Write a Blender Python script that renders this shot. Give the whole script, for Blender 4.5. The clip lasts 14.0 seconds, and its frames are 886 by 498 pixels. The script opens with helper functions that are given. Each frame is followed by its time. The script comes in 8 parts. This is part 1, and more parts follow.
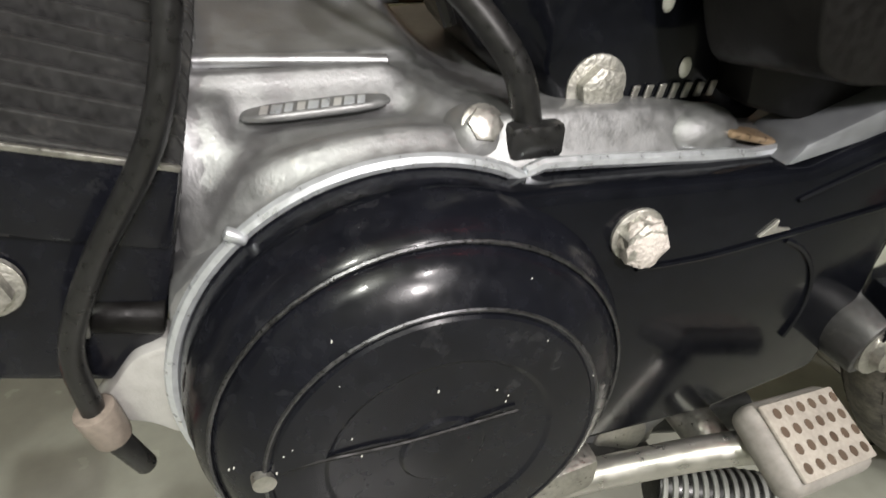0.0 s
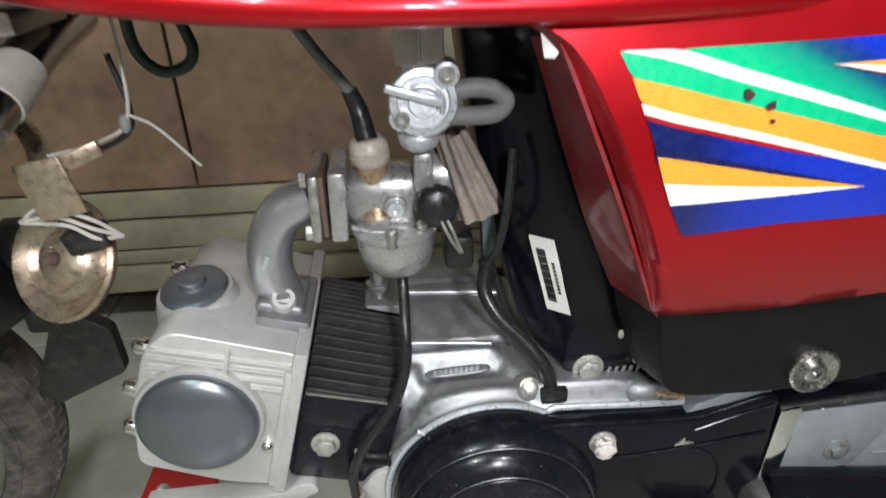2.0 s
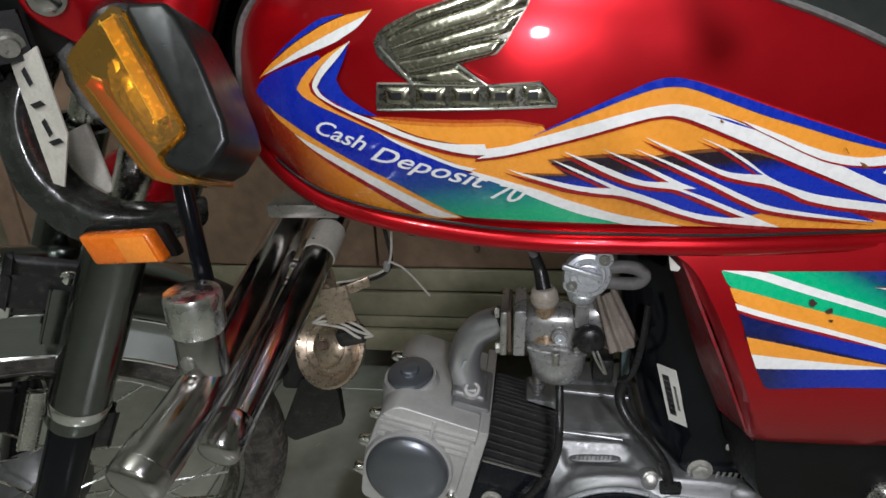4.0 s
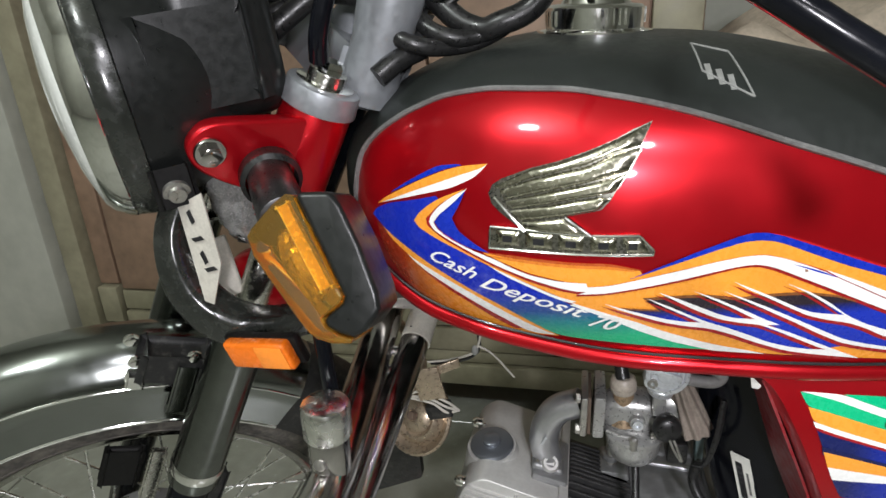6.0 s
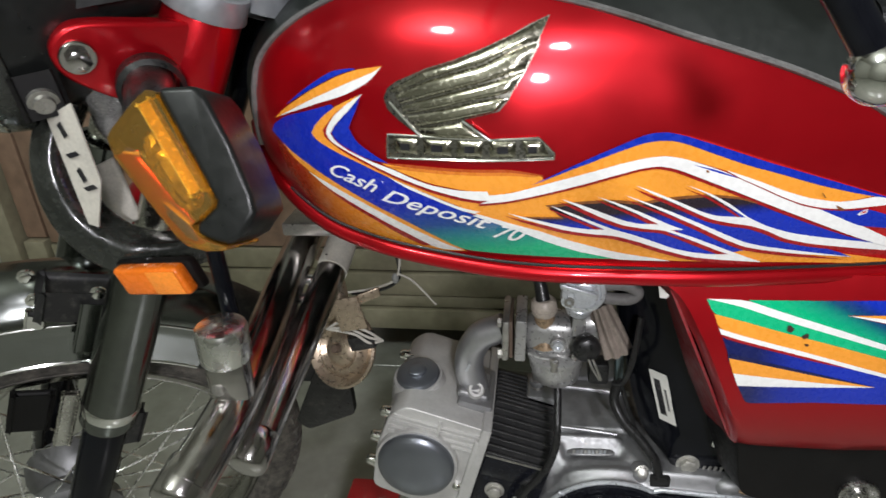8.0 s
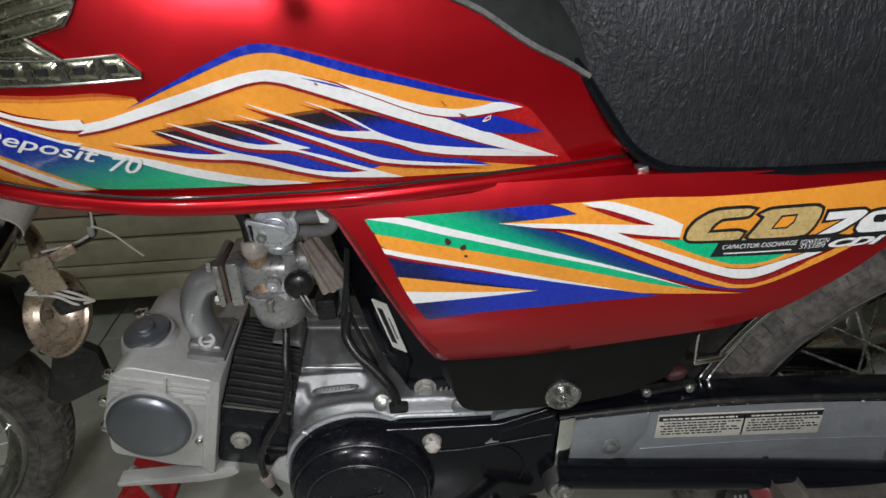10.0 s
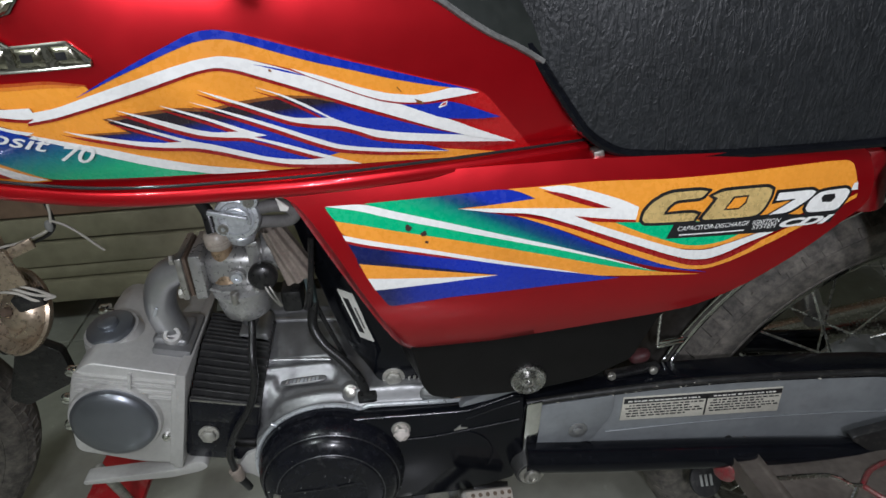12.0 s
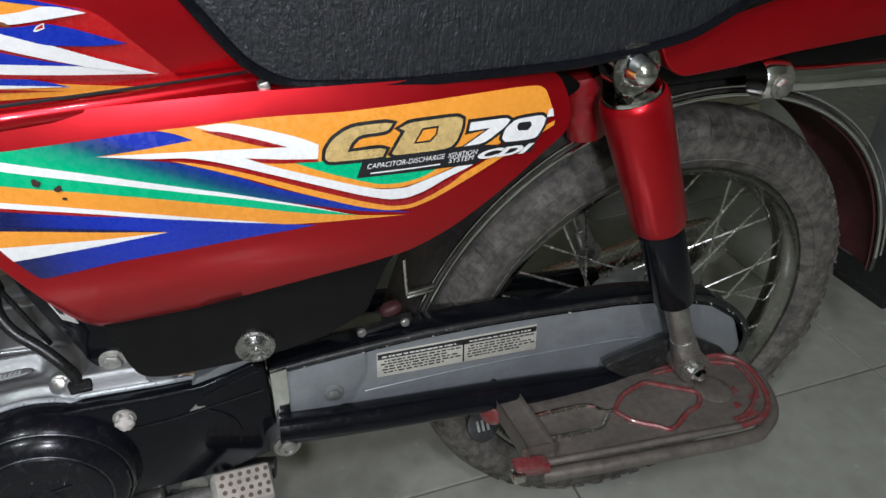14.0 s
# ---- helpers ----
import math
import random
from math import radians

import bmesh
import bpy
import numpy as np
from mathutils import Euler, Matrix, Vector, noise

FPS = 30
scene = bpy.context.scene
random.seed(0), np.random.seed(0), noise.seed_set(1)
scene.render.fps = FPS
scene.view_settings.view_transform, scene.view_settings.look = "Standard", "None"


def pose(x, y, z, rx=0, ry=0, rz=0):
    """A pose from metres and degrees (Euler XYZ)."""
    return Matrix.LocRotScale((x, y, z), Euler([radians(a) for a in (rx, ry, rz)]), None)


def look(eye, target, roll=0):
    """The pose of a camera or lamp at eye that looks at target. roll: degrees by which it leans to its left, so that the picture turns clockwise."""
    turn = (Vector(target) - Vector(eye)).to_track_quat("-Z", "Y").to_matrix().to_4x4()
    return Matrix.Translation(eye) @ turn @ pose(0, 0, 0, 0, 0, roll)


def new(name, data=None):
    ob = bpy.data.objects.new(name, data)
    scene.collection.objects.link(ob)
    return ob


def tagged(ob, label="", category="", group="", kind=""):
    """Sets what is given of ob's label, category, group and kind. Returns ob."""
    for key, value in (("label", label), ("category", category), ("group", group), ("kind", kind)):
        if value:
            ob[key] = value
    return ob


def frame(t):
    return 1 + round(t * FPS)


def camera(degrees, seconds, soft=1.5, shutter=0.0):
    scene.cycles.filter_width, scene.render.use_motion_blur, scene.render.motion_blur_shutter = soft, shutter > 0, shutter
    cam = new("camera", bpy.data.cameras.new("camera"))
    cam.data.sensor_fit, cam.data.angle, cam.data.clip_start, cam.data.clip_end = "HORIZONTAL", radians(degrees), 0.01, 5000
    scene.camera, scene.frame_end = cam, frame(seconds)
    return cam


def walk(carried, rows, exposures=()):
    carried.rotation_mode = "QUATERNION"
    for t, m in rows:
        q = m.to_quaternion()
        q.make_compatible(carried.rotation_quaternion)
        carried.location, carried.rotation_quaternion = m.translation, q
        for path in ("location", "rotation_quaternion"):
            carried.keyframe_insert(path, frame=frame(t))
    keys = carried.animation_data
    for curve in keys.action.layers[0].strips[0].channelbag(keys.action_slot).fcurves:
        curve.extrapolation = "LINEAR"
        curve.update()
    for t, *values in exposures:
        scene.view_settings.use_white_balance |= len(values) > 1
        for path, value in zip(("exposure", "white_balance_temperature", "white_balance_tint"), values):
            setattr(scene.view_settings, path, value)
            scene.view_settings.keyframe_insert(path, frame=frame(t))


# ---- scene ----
cam = camera(69.8, 14.0, 1.5, 0.28)
PATH = [
    (0, (-0.111, -0.221, 0.485), (0.448, 1.353, -0.614), 3.0),
    (0.5, (-0.115, -0.248, 0.524), (0.384, 1.34, -0.584), 2.5),
    (1, (-0.13, -0.3, 0.567), (0.238, 1.338, -0.521), 2.0),
    (1.5, (-0.131, -0.338, 0.629), (0.067, 1.349, -0.426), -1.6),
    (2, (-0.12, -0.378, 0.691), (0.007, 1.383, -0.249), -1.8),
    (2.5, (-0.128, -0.422, 0.736), (-0.112, 1.385, -0.121), -2.7),
    (3, (-0.12, -0.442, 0.749), (-0.128, 1.354, -0.13), -1.0),
    (3.5, (-0.133, -0.482, 0.782), (-0.301, 1.348, -0.007), -2.3),
    (4, (-0.145, -0.504, 0.806), (-0.425, 1.328, 0.055), -2.6),
    (4.2, (-0.152, -0.504, 0.811), (-0.394, 1.323, 0.034), -2.0),
    (6.3, (-0.177, -0.525, 0.899), (-0.604, 1.286, 0.164), -3.3),
    (6.5, (-0.174, -0.522, 0.895), (-0.593, 1.284, 0.146), -3.5),
    (7, (-0.168, -0.524, 0.89), (-0.564, 1.273, 0.105), -3.4),
    (7.5, (-0.16, -0.521, 0.872), (-0.523, 1.26, 0.038), -3.1),
    (8, (-0.143, -0.513, 0.861), (-0.432, 1.265, -0.007), -3.1),
    (8.5, (-0.103, -0.499, 0.852), (-0.276, 1.256, -0.091), -3.9),
    (9, (-0.051, -0.501, 0.837), (-0.105, 1.231, -0.16), -3.7),
    (9.2, (-0.025, -0.499, 0.835), (-0.044, 1.234, -0.164), -3.7),
    (11.3, (0.019, -0.506, 0.823), (0.125, 1.22, -0.182), -2.7),
    (11.5, (0.018, -0.504, 0.823), (0.137, 1.223, -0.178), -2.9),
    (12, (0.019, -0.509, 0.824), (0.139, 1.211, -0.189), -3.0),
    (12.5, (0.04, -0.502, 0.809), (0.219, 1.169, -0.274), -3.8),
    (13, (0.078, -0.502, 0.797), (0.415, 1.128, -0.312), -1.5),
    (13.5, (0.138, -0.499, 0.79), (0.622, 1.096, -0.315), -0.4),
    (14, (0.146, -0.505, 0.785), (0.638, 1.09, -0.317), -0.6),
]
# exposure in stops, white balance in kelvin
LENS_ROWS = [(0, 0.65, 6850, 10), (0.5, 0.78, 6750, 10), (1.0, 0.82, 6700, 10), (1.5, 0.80, 6600, 10), (2.0, 0.5, 6250, 10), (2.5, 0.1, 6150, 10), (3.0, -0.26, 6000, 10), (4.0, -0.45, 6200, 10), (6.3, 0.08, 6350, 10), (7.5, 0.03, 6350, 10),
             (8.0, -0.16, 6350, 10), (9.0, -0.42, 6350, 10), (11.3, -0.48, 6100, 10), (12.0, -0.48, 6050, 10), (12.5, -0.46, 6000, 10), (13.5, -0.18, 5980, 10), (14.0, -0.16, 6020, 10)]
walk(cam, [(t, look(eye, target, roll)) for t, eye, target, roll in PATH], LENS_ROWS)

# ---- light ----
world = bpy.data.worlds.new("room_air")
scene.world = world
world.use_nodes = True
world.node_tree.nodes["Background"].inputs[0].default_value = (0.75, 0.8, 0.72, 1)
world.node_tree.nodes["Background"].inputs[1].default_value = 0.05


def area_lamp(name, eye, target, size_x, size_y, watts, tint):
    data = bpy.data.lights.new(name, "AREA")
    data.shape, data.size, data.size_y, data.energy, data.color = "ELLIPSE" if size_x == size_y else "RECTANGLE", size_x, size_y, watts, tint
    ob = new(name, data)
    ob.matrix_world = look(eye, target)
    return ob


area_lamp("torch_light", (0.01, -1.02, 1.03), (0.03, -0.1, 0.55), 0.09, 0.09, 7.1, (0.985, 0.955, 0.99))
area_lamp("ceiling_light", (0.13, -0.92, 1.42), (0.05, -0.1, 0.5), 0.09, 0.09, 5.2, (0.985, 0.955, 0.99))
lamp_data = bpy.data.lights.new("room_lamp", "POINT")
lamp_data.energy, lamp_data.color, lamp_data.shadow_soft_size = 66.0, (0.96, 1.0, 0.96), 0.09
new("room_lamp", lamp_data).matrix_world = pose(-0.9, -1.25, 2.25)

# ---- materials ----
def mat(name, col, rough=0.5, metal=0.0, vary=0.25, scale=40.0, bump=0.0, bscale=200.0, coat=0.0, dust=0.0, dustcol=(0.30, 0.27, 0.22), spec=0.5, rvary=0.12):
    """A procedural surface: base colour varied at two scales, roughness varied, fine relief, optional dust in patches."""
    m = bpy.data.materials.new(name)
    m.use_nodes = True
    nt = m.node_tree
    b = nt.nodes["Principled BSDF"]
    tc = nt.nodes.new("ShaderNodeTexCoord")
    n1, n2 = nt.nodes.new("ShaderNodeTexNoise"), nt.nodes.new("ShaderNodeTexNoise")
    n1.inputs["Scale"].default_value, n1.inputs["Detail"].default_value = scale, 4
    n2.inputs["Scale"].default_value, n2.inputs["Detail"].default_value = scale * 6, 6
    for n in (n1, n2):
        nt.links.new(tc.outputs["Object"], n.inputs["Vector"])
    add = nt.nodes.new("ShaderNodeMath")
    add.operation = "ADD"
    nt.links.new(n1.outputs["Fac"], add.inputs[0])
    nt.links.new(n2.outputs["Fac"], add.inputs[1])
    ramp = nt.nodes.new("ShaderNodeMapRange")
    ramp.inputs["From Min"].default_value, ramp.inputs["From Max"].default_value = 0.7, 1.3
    ramp.inputs["To Min"].default_value, ramp.inputs["To Max"].default_value = 1 - vary, 1 + vary
    nt.links.new(add.outputs[0], ramp.inputs["Value"])
    mul = nt.nodes.new("ShaderNodeMix")
    mul.data_type, mul.blend_type = "RGBA", "MULTIPLY"
    mul.inputs["Factor"].default_value = 1.0
    mul.inputs[6].default_value = (*col, 1)
    comb = nt.nodes.new("ShaderNodeCombineColor")
    for k in range(3):
        nt.links.new(ramp.outputs[0], comb.inputs[k])
    nt.links.new(comb.outputs[0], mul.inputs[7])
    out = mul.outputs[2]
    if dust > 0:
        n3 = nt.nodes.new("ShaderNodeTexNoise")
        n3.inputs["Scale"].default_value, n3.inputs["Detail"].default_value, n3.inputs["Roughness"].default_value = scale * 1.7, 8, 0.7
        nt.links.new(tc.outputs["Object"], n3.inputs["Vector"])
        r3 = nt.nodes.new("ShaderNodeMapRange")
        r3.inputs["From Min"].default_value, r3.inputs["From Max"].default_value = 0.62 - 0.3 * dust, 0.8 - 0.2 * dust
        r3.inputs["To Max"].default_value = min(1.0, dust * 1.2)
        nt.links.new(n3.outputs["Fac"], r3.inputs["Value"])
        mx = nt.nodes.new("ShaderNodeMix")
        mx.data_type = "RGBA"
        mx.inputs[7].default_value = (*dustcol, 1)
        nt.links.new(r3.outputs[0], mx.inputs["Factor"])
        nt.links.new(out, mx.inputs[6])
        out = mx.outputs[2]
    nt.links.new(out, b.inputs["Base Color"])
    rr = nt.nodes.new("ShaderNodeMapRange")
    rr.inputs["From Min"].default_value, rr.inputs["From Max"].default_value = 0.3, 0.7
    rr.inputs["To Min"].default_value, rr.inputs["To Max"].default_value = max(0.02, rough - rvary), min(1.0, rough + rvary)
    nt.links.new(n2.outputs["Fac"], rr.inputs["Value"])
    nt.links.new(rr.outputs[0], b.inputs["Roughness"])
    b.inputs["Metallic"].default_value = metal
    b.inputs["Specular IOR Level"].default_value = spec
    b.inputs["Coat Weight"].default_value = coat
    b.inputs["Coat Roughness"].default_value = 0.06
    if bump > 0:
        n4 = nt.nodes.new("ShaderNodeTexNoise")
        n4.inputs["Scale"].default_value, n4.inputs["Detail"].default_value = bscale, 5
        nt.links.new(tc.outputs["Object"], n4.inputs["Vector"])
        bp = nt.nodes.new("ShaderNodeBump")
        bp.inputs["Strength"].default_value, bp.inputs["Distance"].default_value = bump, 0.002
        nt.links.new(n4.outputs["Fac"], bp.inputs["Height"])
        nt.links.new(bp.outputs[0], b.inputs["Normal"])
    return m


def fade(name, stops, x0, x1, way=(1.0, 0.0, 0.0), rough=0.28):
    """Printed film whose ink runs from one colour to the next along a direction."""
    m = mat(name, (0.5, 0.5, 0.5), rough, coat=0.6, vary=0.04)
    nt = m.node_tree
    b = nt.nodes["Principled BSDF"]
    tc = nt.nodes.new("ShaderNodeTexCoord")
    dot = nt.nodes.new("ShaderNodeVectorMath")
    dot.operation = "DOT_PRODUCT"
    dot.inputs[1].default_value = way
    nt.links.new(tc.outputs["Object"], dot.inputs[0])
    mr = nt.nodes.new("ShaderNodeMapRange")
    mr.inputs["From Min"].default_value, mr.inputs["From Max"].default_value = x0, x1
    nt.links.new(dot.outputs["Value"], mr.inputs["Value"])
    cr = nt.nodes.new("ShaderNodeValToRGB")
    while len(cr.color_ramp.elements) < len(stops):
        cr.color_ramp.elements.new(0.5)
    for e, (p, c) in zip(cr.color_ramp.elements, stops):
        e.position, e.color = p, (*c, 1)
    nt.links.new(mr.outputs[0], cr.inputs[0])
    nt.links.new(cr.outputs[0], b.inputs["Base Color"])
    return m


def glass(name, col, rough=0.05):
    m = bpy.data.materials.new(name)
    m.use_nodes = True
    b = m.node_tree.nodes["Principled BSDF"]
    b.inputs["Base Color"].default_value = (*col, 1)
    b.inputs["Roughness"].default_value = rough
    b.inputs["Transmission Weight"].default_value = 0.92
    b.inputs["IOR"].default_value = 1.49
    return m


RED = mat("red_paint", (0.50, 0.004, 0.011), 0.31, 0.7, vary=0.04, scale=8, coat=0.38, rvary=0.02)
RED_DUSTY = mat("red_paint_dusty", (0.30, 0.006, 0.010), 0.4, 0.1, vary=0.15, coat=0.6, dust=0.25)
RED_WORN = mat("red_paint_worn", (0.19, 0.014, 0.020), 0.42, 0.2, vary=0.4, scale=70, coat=0.3, dust=0.8, dustcol=(0.15, 0.085, 0.075))
BLACK_MATTE = mat("black_satin_paint", (0.018, 0.021, 0.019), 0.40, vary=0.10, scale=30, bump=0.04, bscale=900, spec=0.38, rvary=0.05)
BLACK_GLOSS = mat("black_gloss_paint", (0.0045, 0.005, 0.007), 0.17, vary=0.3, scale=30, coat=0.07, spec=0.20, bump=0.02, bscale=60, rvary=0.05)
BLACK_SPECKLED = mat("black_paint_speckled", (0.0065, 0.007, 0.010), 0.24, vary=0.3, scale=30, coat=0.10, spec=0.25, dust=0.07, dustcol=(0.35, 0.35, 0.36), rvary=0.07)
BLACK_PLASTIC = mat("black_plastic", (0.006, 0.0057, 0.0055), 0.46, vary=0.25, scale=50, bump=0.06, bscale=1200, spec=0.18)
RED_FILMED = mat("red_paint_filmed", (0.34, 0.012, 0.020), 0.40, 0.35, vary=0.12, scale=22, coat=0.35, dust=0.7, dustcol=(0.27, 0.11, 0.115))
CHIP = mat("bare_rust", (0.035, 0.012, 0.008), 0.8, vary=0.4, scale=300)
LAMP_BLACK = mat("lamp_shell_plastic", (0.010, 0.011, 0.0105), 0.33, vary=0.12, scale=30, bump=0.03, bscale=900, spec=0.35, rvary=0.06)
BLACK_DUSTY = mat("black_dusty", (0.012, 0.012, 0.012), 0.5, vary=0.3, scale=70, dust=0.3, dustcol=(0.16, 0.15, 0.13))
BLACK_FIN = mat("dusty_cooling_fin", (0.026, 0.026, 0.026), 0.45, vary=0.3, scale=70, dust=0.22, dustcol=(0.17, 0.16, 0.145))
DARK_GREEN = mat("dark_green_sleeve", (0.020, 0.040, 0.024), 0.4, vary=0.3, scale=60)
FLAP = mat("grained_flap_rubber", (0.014, 0.014, 0.013), 0.38, vary=0.4, scale=60, bump=0.9, bscale=110, dust=0.25, dustcol=(0.14, 0.13, 0.11))
RUBBER = mat("hose_rubber", (0.012, 0.012, 0.012), 0.35, vary=0.3, scale=60)
GREY_RUBBER = mat("grey_rubber", (0.16, 0.155, 0.15), 0.6, vary=0.2, scale=60)
TYRE = mat("tyre_rubber", (0.060, 0.056, 0.050), 0.8, vary=0.4, scale=38, bump=0.4, bscale=170, dust=0.7, dustcol=(0.185, 0.168, 0.142))
RIM_CHROME = mat("dull_rim_chrome", (0.34, 0.335, 0.31), 0.2, 1.0, vary=0.2, scale=30, rvary=0.08)
CHROME = mat("chrome", (0.88, 0.88, 0.86), 0.10, 1.0, vary=0.06, scale=30, rvary=0.05)
CHROME_DUSTY = mat("chrome_dusty", (0.55, 0.54, 0.50), 0.22, 1.0, vary=0.2, scale=40, dust=0.2, dustcol=(0.25, 0.23, 0.2), rvary=0.1)
STEEL = mat("steel", (0.42, 0.41, 0.38), 0.38, 0.9, vary=0.25, scale=90, bump=0.1, bscale=400)
ZINC = mat("zinc_corroded", (0.46, 0.45, 0.41), 0.45, 0.7, vary=0.3, scale=160, bump=0.4, bscale=500, dust=0.3, dustcol=(0.36, 0.33, 0.28))
CHROME_WORN = mat("worn_chrome", (0.84, 0.84, 0.81), 0.26, 1.0, vary=0.1, scale=20, dust=0.1, dustcol=(0.35, 0.34, 0.30), rvary=0.08)
CUP = mat("dull_cup_washer", (0.46, 0.455, 0.44), 0.28, 1.0, vary=0.15, scale=90)
DARK_STEEL = mat("dark_worn_steel", (0.10, 0.10, 0.105), 0.35, 0.9, vary=0.4, scale=150)
CAST = mat("cast_aluminium", (0.27, 0.273, 0.275), 0.47, 0.72, vary=0.14, scale=40, bump=0.08, bscale=900, dust=0.12, dustcol=(0.24, 0.22, 0.19))
CAST_PALE = mat("cast_aluminium_pale", (0.52, 0.515, 0.495), 0.5, 0.45, vary=0.10, scale=50, bump=0.10, bscale=1100, dust=0.10, dustcol=(0.30, 0.275, 0.235))
CAST_BRIGHT = mat("die_cast_bright", (0.66, 0.69, 0.72), 0.36, 0.65, vary=0.12, scale=60, bump=0.07, bscale=400)
CARB = mat("stained_die_cast", (0.40, 0.40, 0.39), 0.33, 0.65, vary=0.08, scale=40, bump=0.03, bscale=350, dust=0.12, dustcol=(0.24, 0.16, 0.09))
CAST_SMOOTH = mat("smooth_cast_pipe", (0.46, 0.465, 0.475), 0.34, 0.8, vary=0.06, scale=40, bump=0.03, bscale=500, rvary=0.06)
BEIGE_PALE = mat("pale_nylon", (0.44, 0.39, 0.33), 0.4, vary=0.2, scale=80, dust=0.2, dustcol=(0.24, 0.15, 0.08))
STAINED = mat("fuel_stained_metal", (0.36, 0.26, 0.165), 0.34, 0.45, vary=0.4, scale=60, bump=0.15, bscale=300, dust=0.35, dustcol=(0.26, 0.14, 0.05))
BEIGE = mat("beige_rubber", (0.22, 0.185, 0.155), 0.45, vary=0.25, scale=80, bump=0.15, bscale=300, dust=0.2, dustcol=(0.12, 0.09, 0.07))
CAP_GREY = mat("polished_cap", (0.21, 0.225, 0.25), 0.33, 0.8, vary=0.05, scale=12, rvary=0.02)
SILVER_PAINT = mat("silver_paint", (0.27, 0.285, 0.30), 0.45, 0.45, vary=0.12, scale=30, dust=0.1, dustcol=(0.25, 0.24, 0.21))
DARK_TRIM = mat("dark_trim", (0.14, 0.14, 0.135), 0.5, vary=0.3, scale=60)
GREY_TRIM = mat("grey_trim", (0.23, 0.235, 0.22), 0.55, vary=0.2, scale=60)
EMBLEM = mat("emblem_metal", (0.48, 0.46, 0.37), 0.2, 1.0, vary=0.1, scale=80)
EMBLEM_DARK = mat("emblem_dark", (0.24, 0.235, 0.20), 0.3, 0.95, vary=0.08, scale=80)
VINYL = mat("seat_vinyl", (0.011, 0.0125, 0.0145), 0.46, vary=0.2, scale=40, bump=0.34, bscale=330, rvary=0.08)
def wrinkled(m, strength=0.5):
    """Adds long upright creases to a padded vinyl skin."""
    nt = m.node_tree
    tc, mp = nt.nodes.new("ShaderNodeTexCoord"), nt.nodes.new("ShaderNodeMapping")
    mp.inputs["Scale"].default_value = (1.0, 1.0, 0.24)
    n = nt.nodes.new("ShaderNodeTexNoise")
    n.inputs["Scale"].default_value, n.inputs["Detail"].default_value, n.inputs["Distortion"].default_value = 200, 5, 1.6
    cr = nt.nodes.new("ShaderNodeMapRange")
    cr.inputs["From Min"].default_value, cr.inputs["From Max"].default_value = 0.46, 0.60
    bp = nt.nodes.new("ShaderNodeBump")
    bp.inputs["Strength"].default_value, bp.inputs["Distance"].default_value = strength, 0.0016
    old = next(x for x in nt.nodes if x.type == "BUMP" and x != bp)
    nt.links.new(tc.outputs["Object"], mp.inputs["Vector"])
    nt.links.new(mp.outputs[0], n.inputs["Vector"])
    nt.links.new(n.outputs["Fac"], cr.inputs["Value"])
    nt.links.new(cr.outputs[0], bp.inputs["Height"])
    nt.links.new(old.outputs[0], bp.inputs["Normal"])
    nt.links.new(bp.outputs[0], nt.nodes["Principled BSDF"].inputs["Normal"])


wrinkled(VINYL, 0.28)
AMBER = glass("amber_plastic", (1.0, 0.56, 0.09), 0.02)
AMBER_DEEP = mat("amber_reflector", (0.75, 0.16, 0.008), 0.25, vary=0.1, coat=0.8)
AMBER_YELLOW = mat("amber_bulb_seat", (0.95, 0.62, 0.08), 0.22, vary=0.15, scale=60, metal=0.2, coat=0.6)
AMBER_PALE = mat("amber_reflector_grid", (0.86, 0.26, 0.03), 0.3, vary=0.15, scale=400, coat=0.5)
GUARD_CHROME = mat("leg_guard_chrome", (0.54, 0.52, 0.51), 0.17, 1.0, vary=0.10, scale=14, dust=0.10, dustcol=(0.20, 0.17, 0.16), rvary=0.08)
FORK_CHROME = mat("fork_cover_chrome", (0.17, 0.18, 0.17), 0.16, 1.0, vary=0.12, scale=18, rvary=0.05)
MUD_CHROME = mat("front_mudguard_chrome", (0.26, 0.275, 0.265), 0.16, 1.0, vary=0.05, scale=9, rvary=0.04)
HOOP_BLACK = mat("dusty_gloss_black", (0.020, 0.022, 0.019), 0.24, vary=0.3, scale=26, coat=0.3, dust=0.12, dustcol=(0.10, 0.095, 0.08))
AMBER_INSIDE = mat("amber_inner_mirror", (0.95, 0.62, 0.16), 0.16, 0.9, vary=0.25, scale=70)
WRAP = mat("cloudy_wrap", (0.22, 0.22, 0.21), 0.18, 0.3, vary=0.4, scale=120, coat=0.6)
BOARD = mat("footboard_metal", (0.155, 0.135, 0.118), 0.40, 0.45, vary=0.25, scale=26, dust=0.15, dustcol=(0.12, 0.095, 0.08))
FENDER = mat("dusty_dark_chrome", (0.085, 0.08, 0.073), 0.42, 0.6, vary=0.35, scale=24, dust=0.55, dustcol=(0.07, 0.062, 0.052), rvary=0.08)
LINING = mat("dull_red_lining", (0.06, 0.013, 0.015), 0.6, 0.0, vary=0.3, scale=60, dust=0.4, dustcol=(0.08, 0.055, 0.05))
LENS = mat("lens_glass", (0.62, 0.64, 0.60), 0.18, 0.0, vary=0.1, coat=0.8)
PAPER = mat("white_label", (0.72, 0.71, 0.66), 0.45, vary=0.08, scale=60, dust=0.08)
PAPER_DIRTY = mat("dirty_label", (0.48, 0.46, 0.40), 0.5, vary=0.15, scale=80, dust=0.15)
CRUST = mat("white_corrosion", (0.58, 0.53, 0.49), 0.85, vary=0.25, scale=200, bump=0.6, bscale=600)
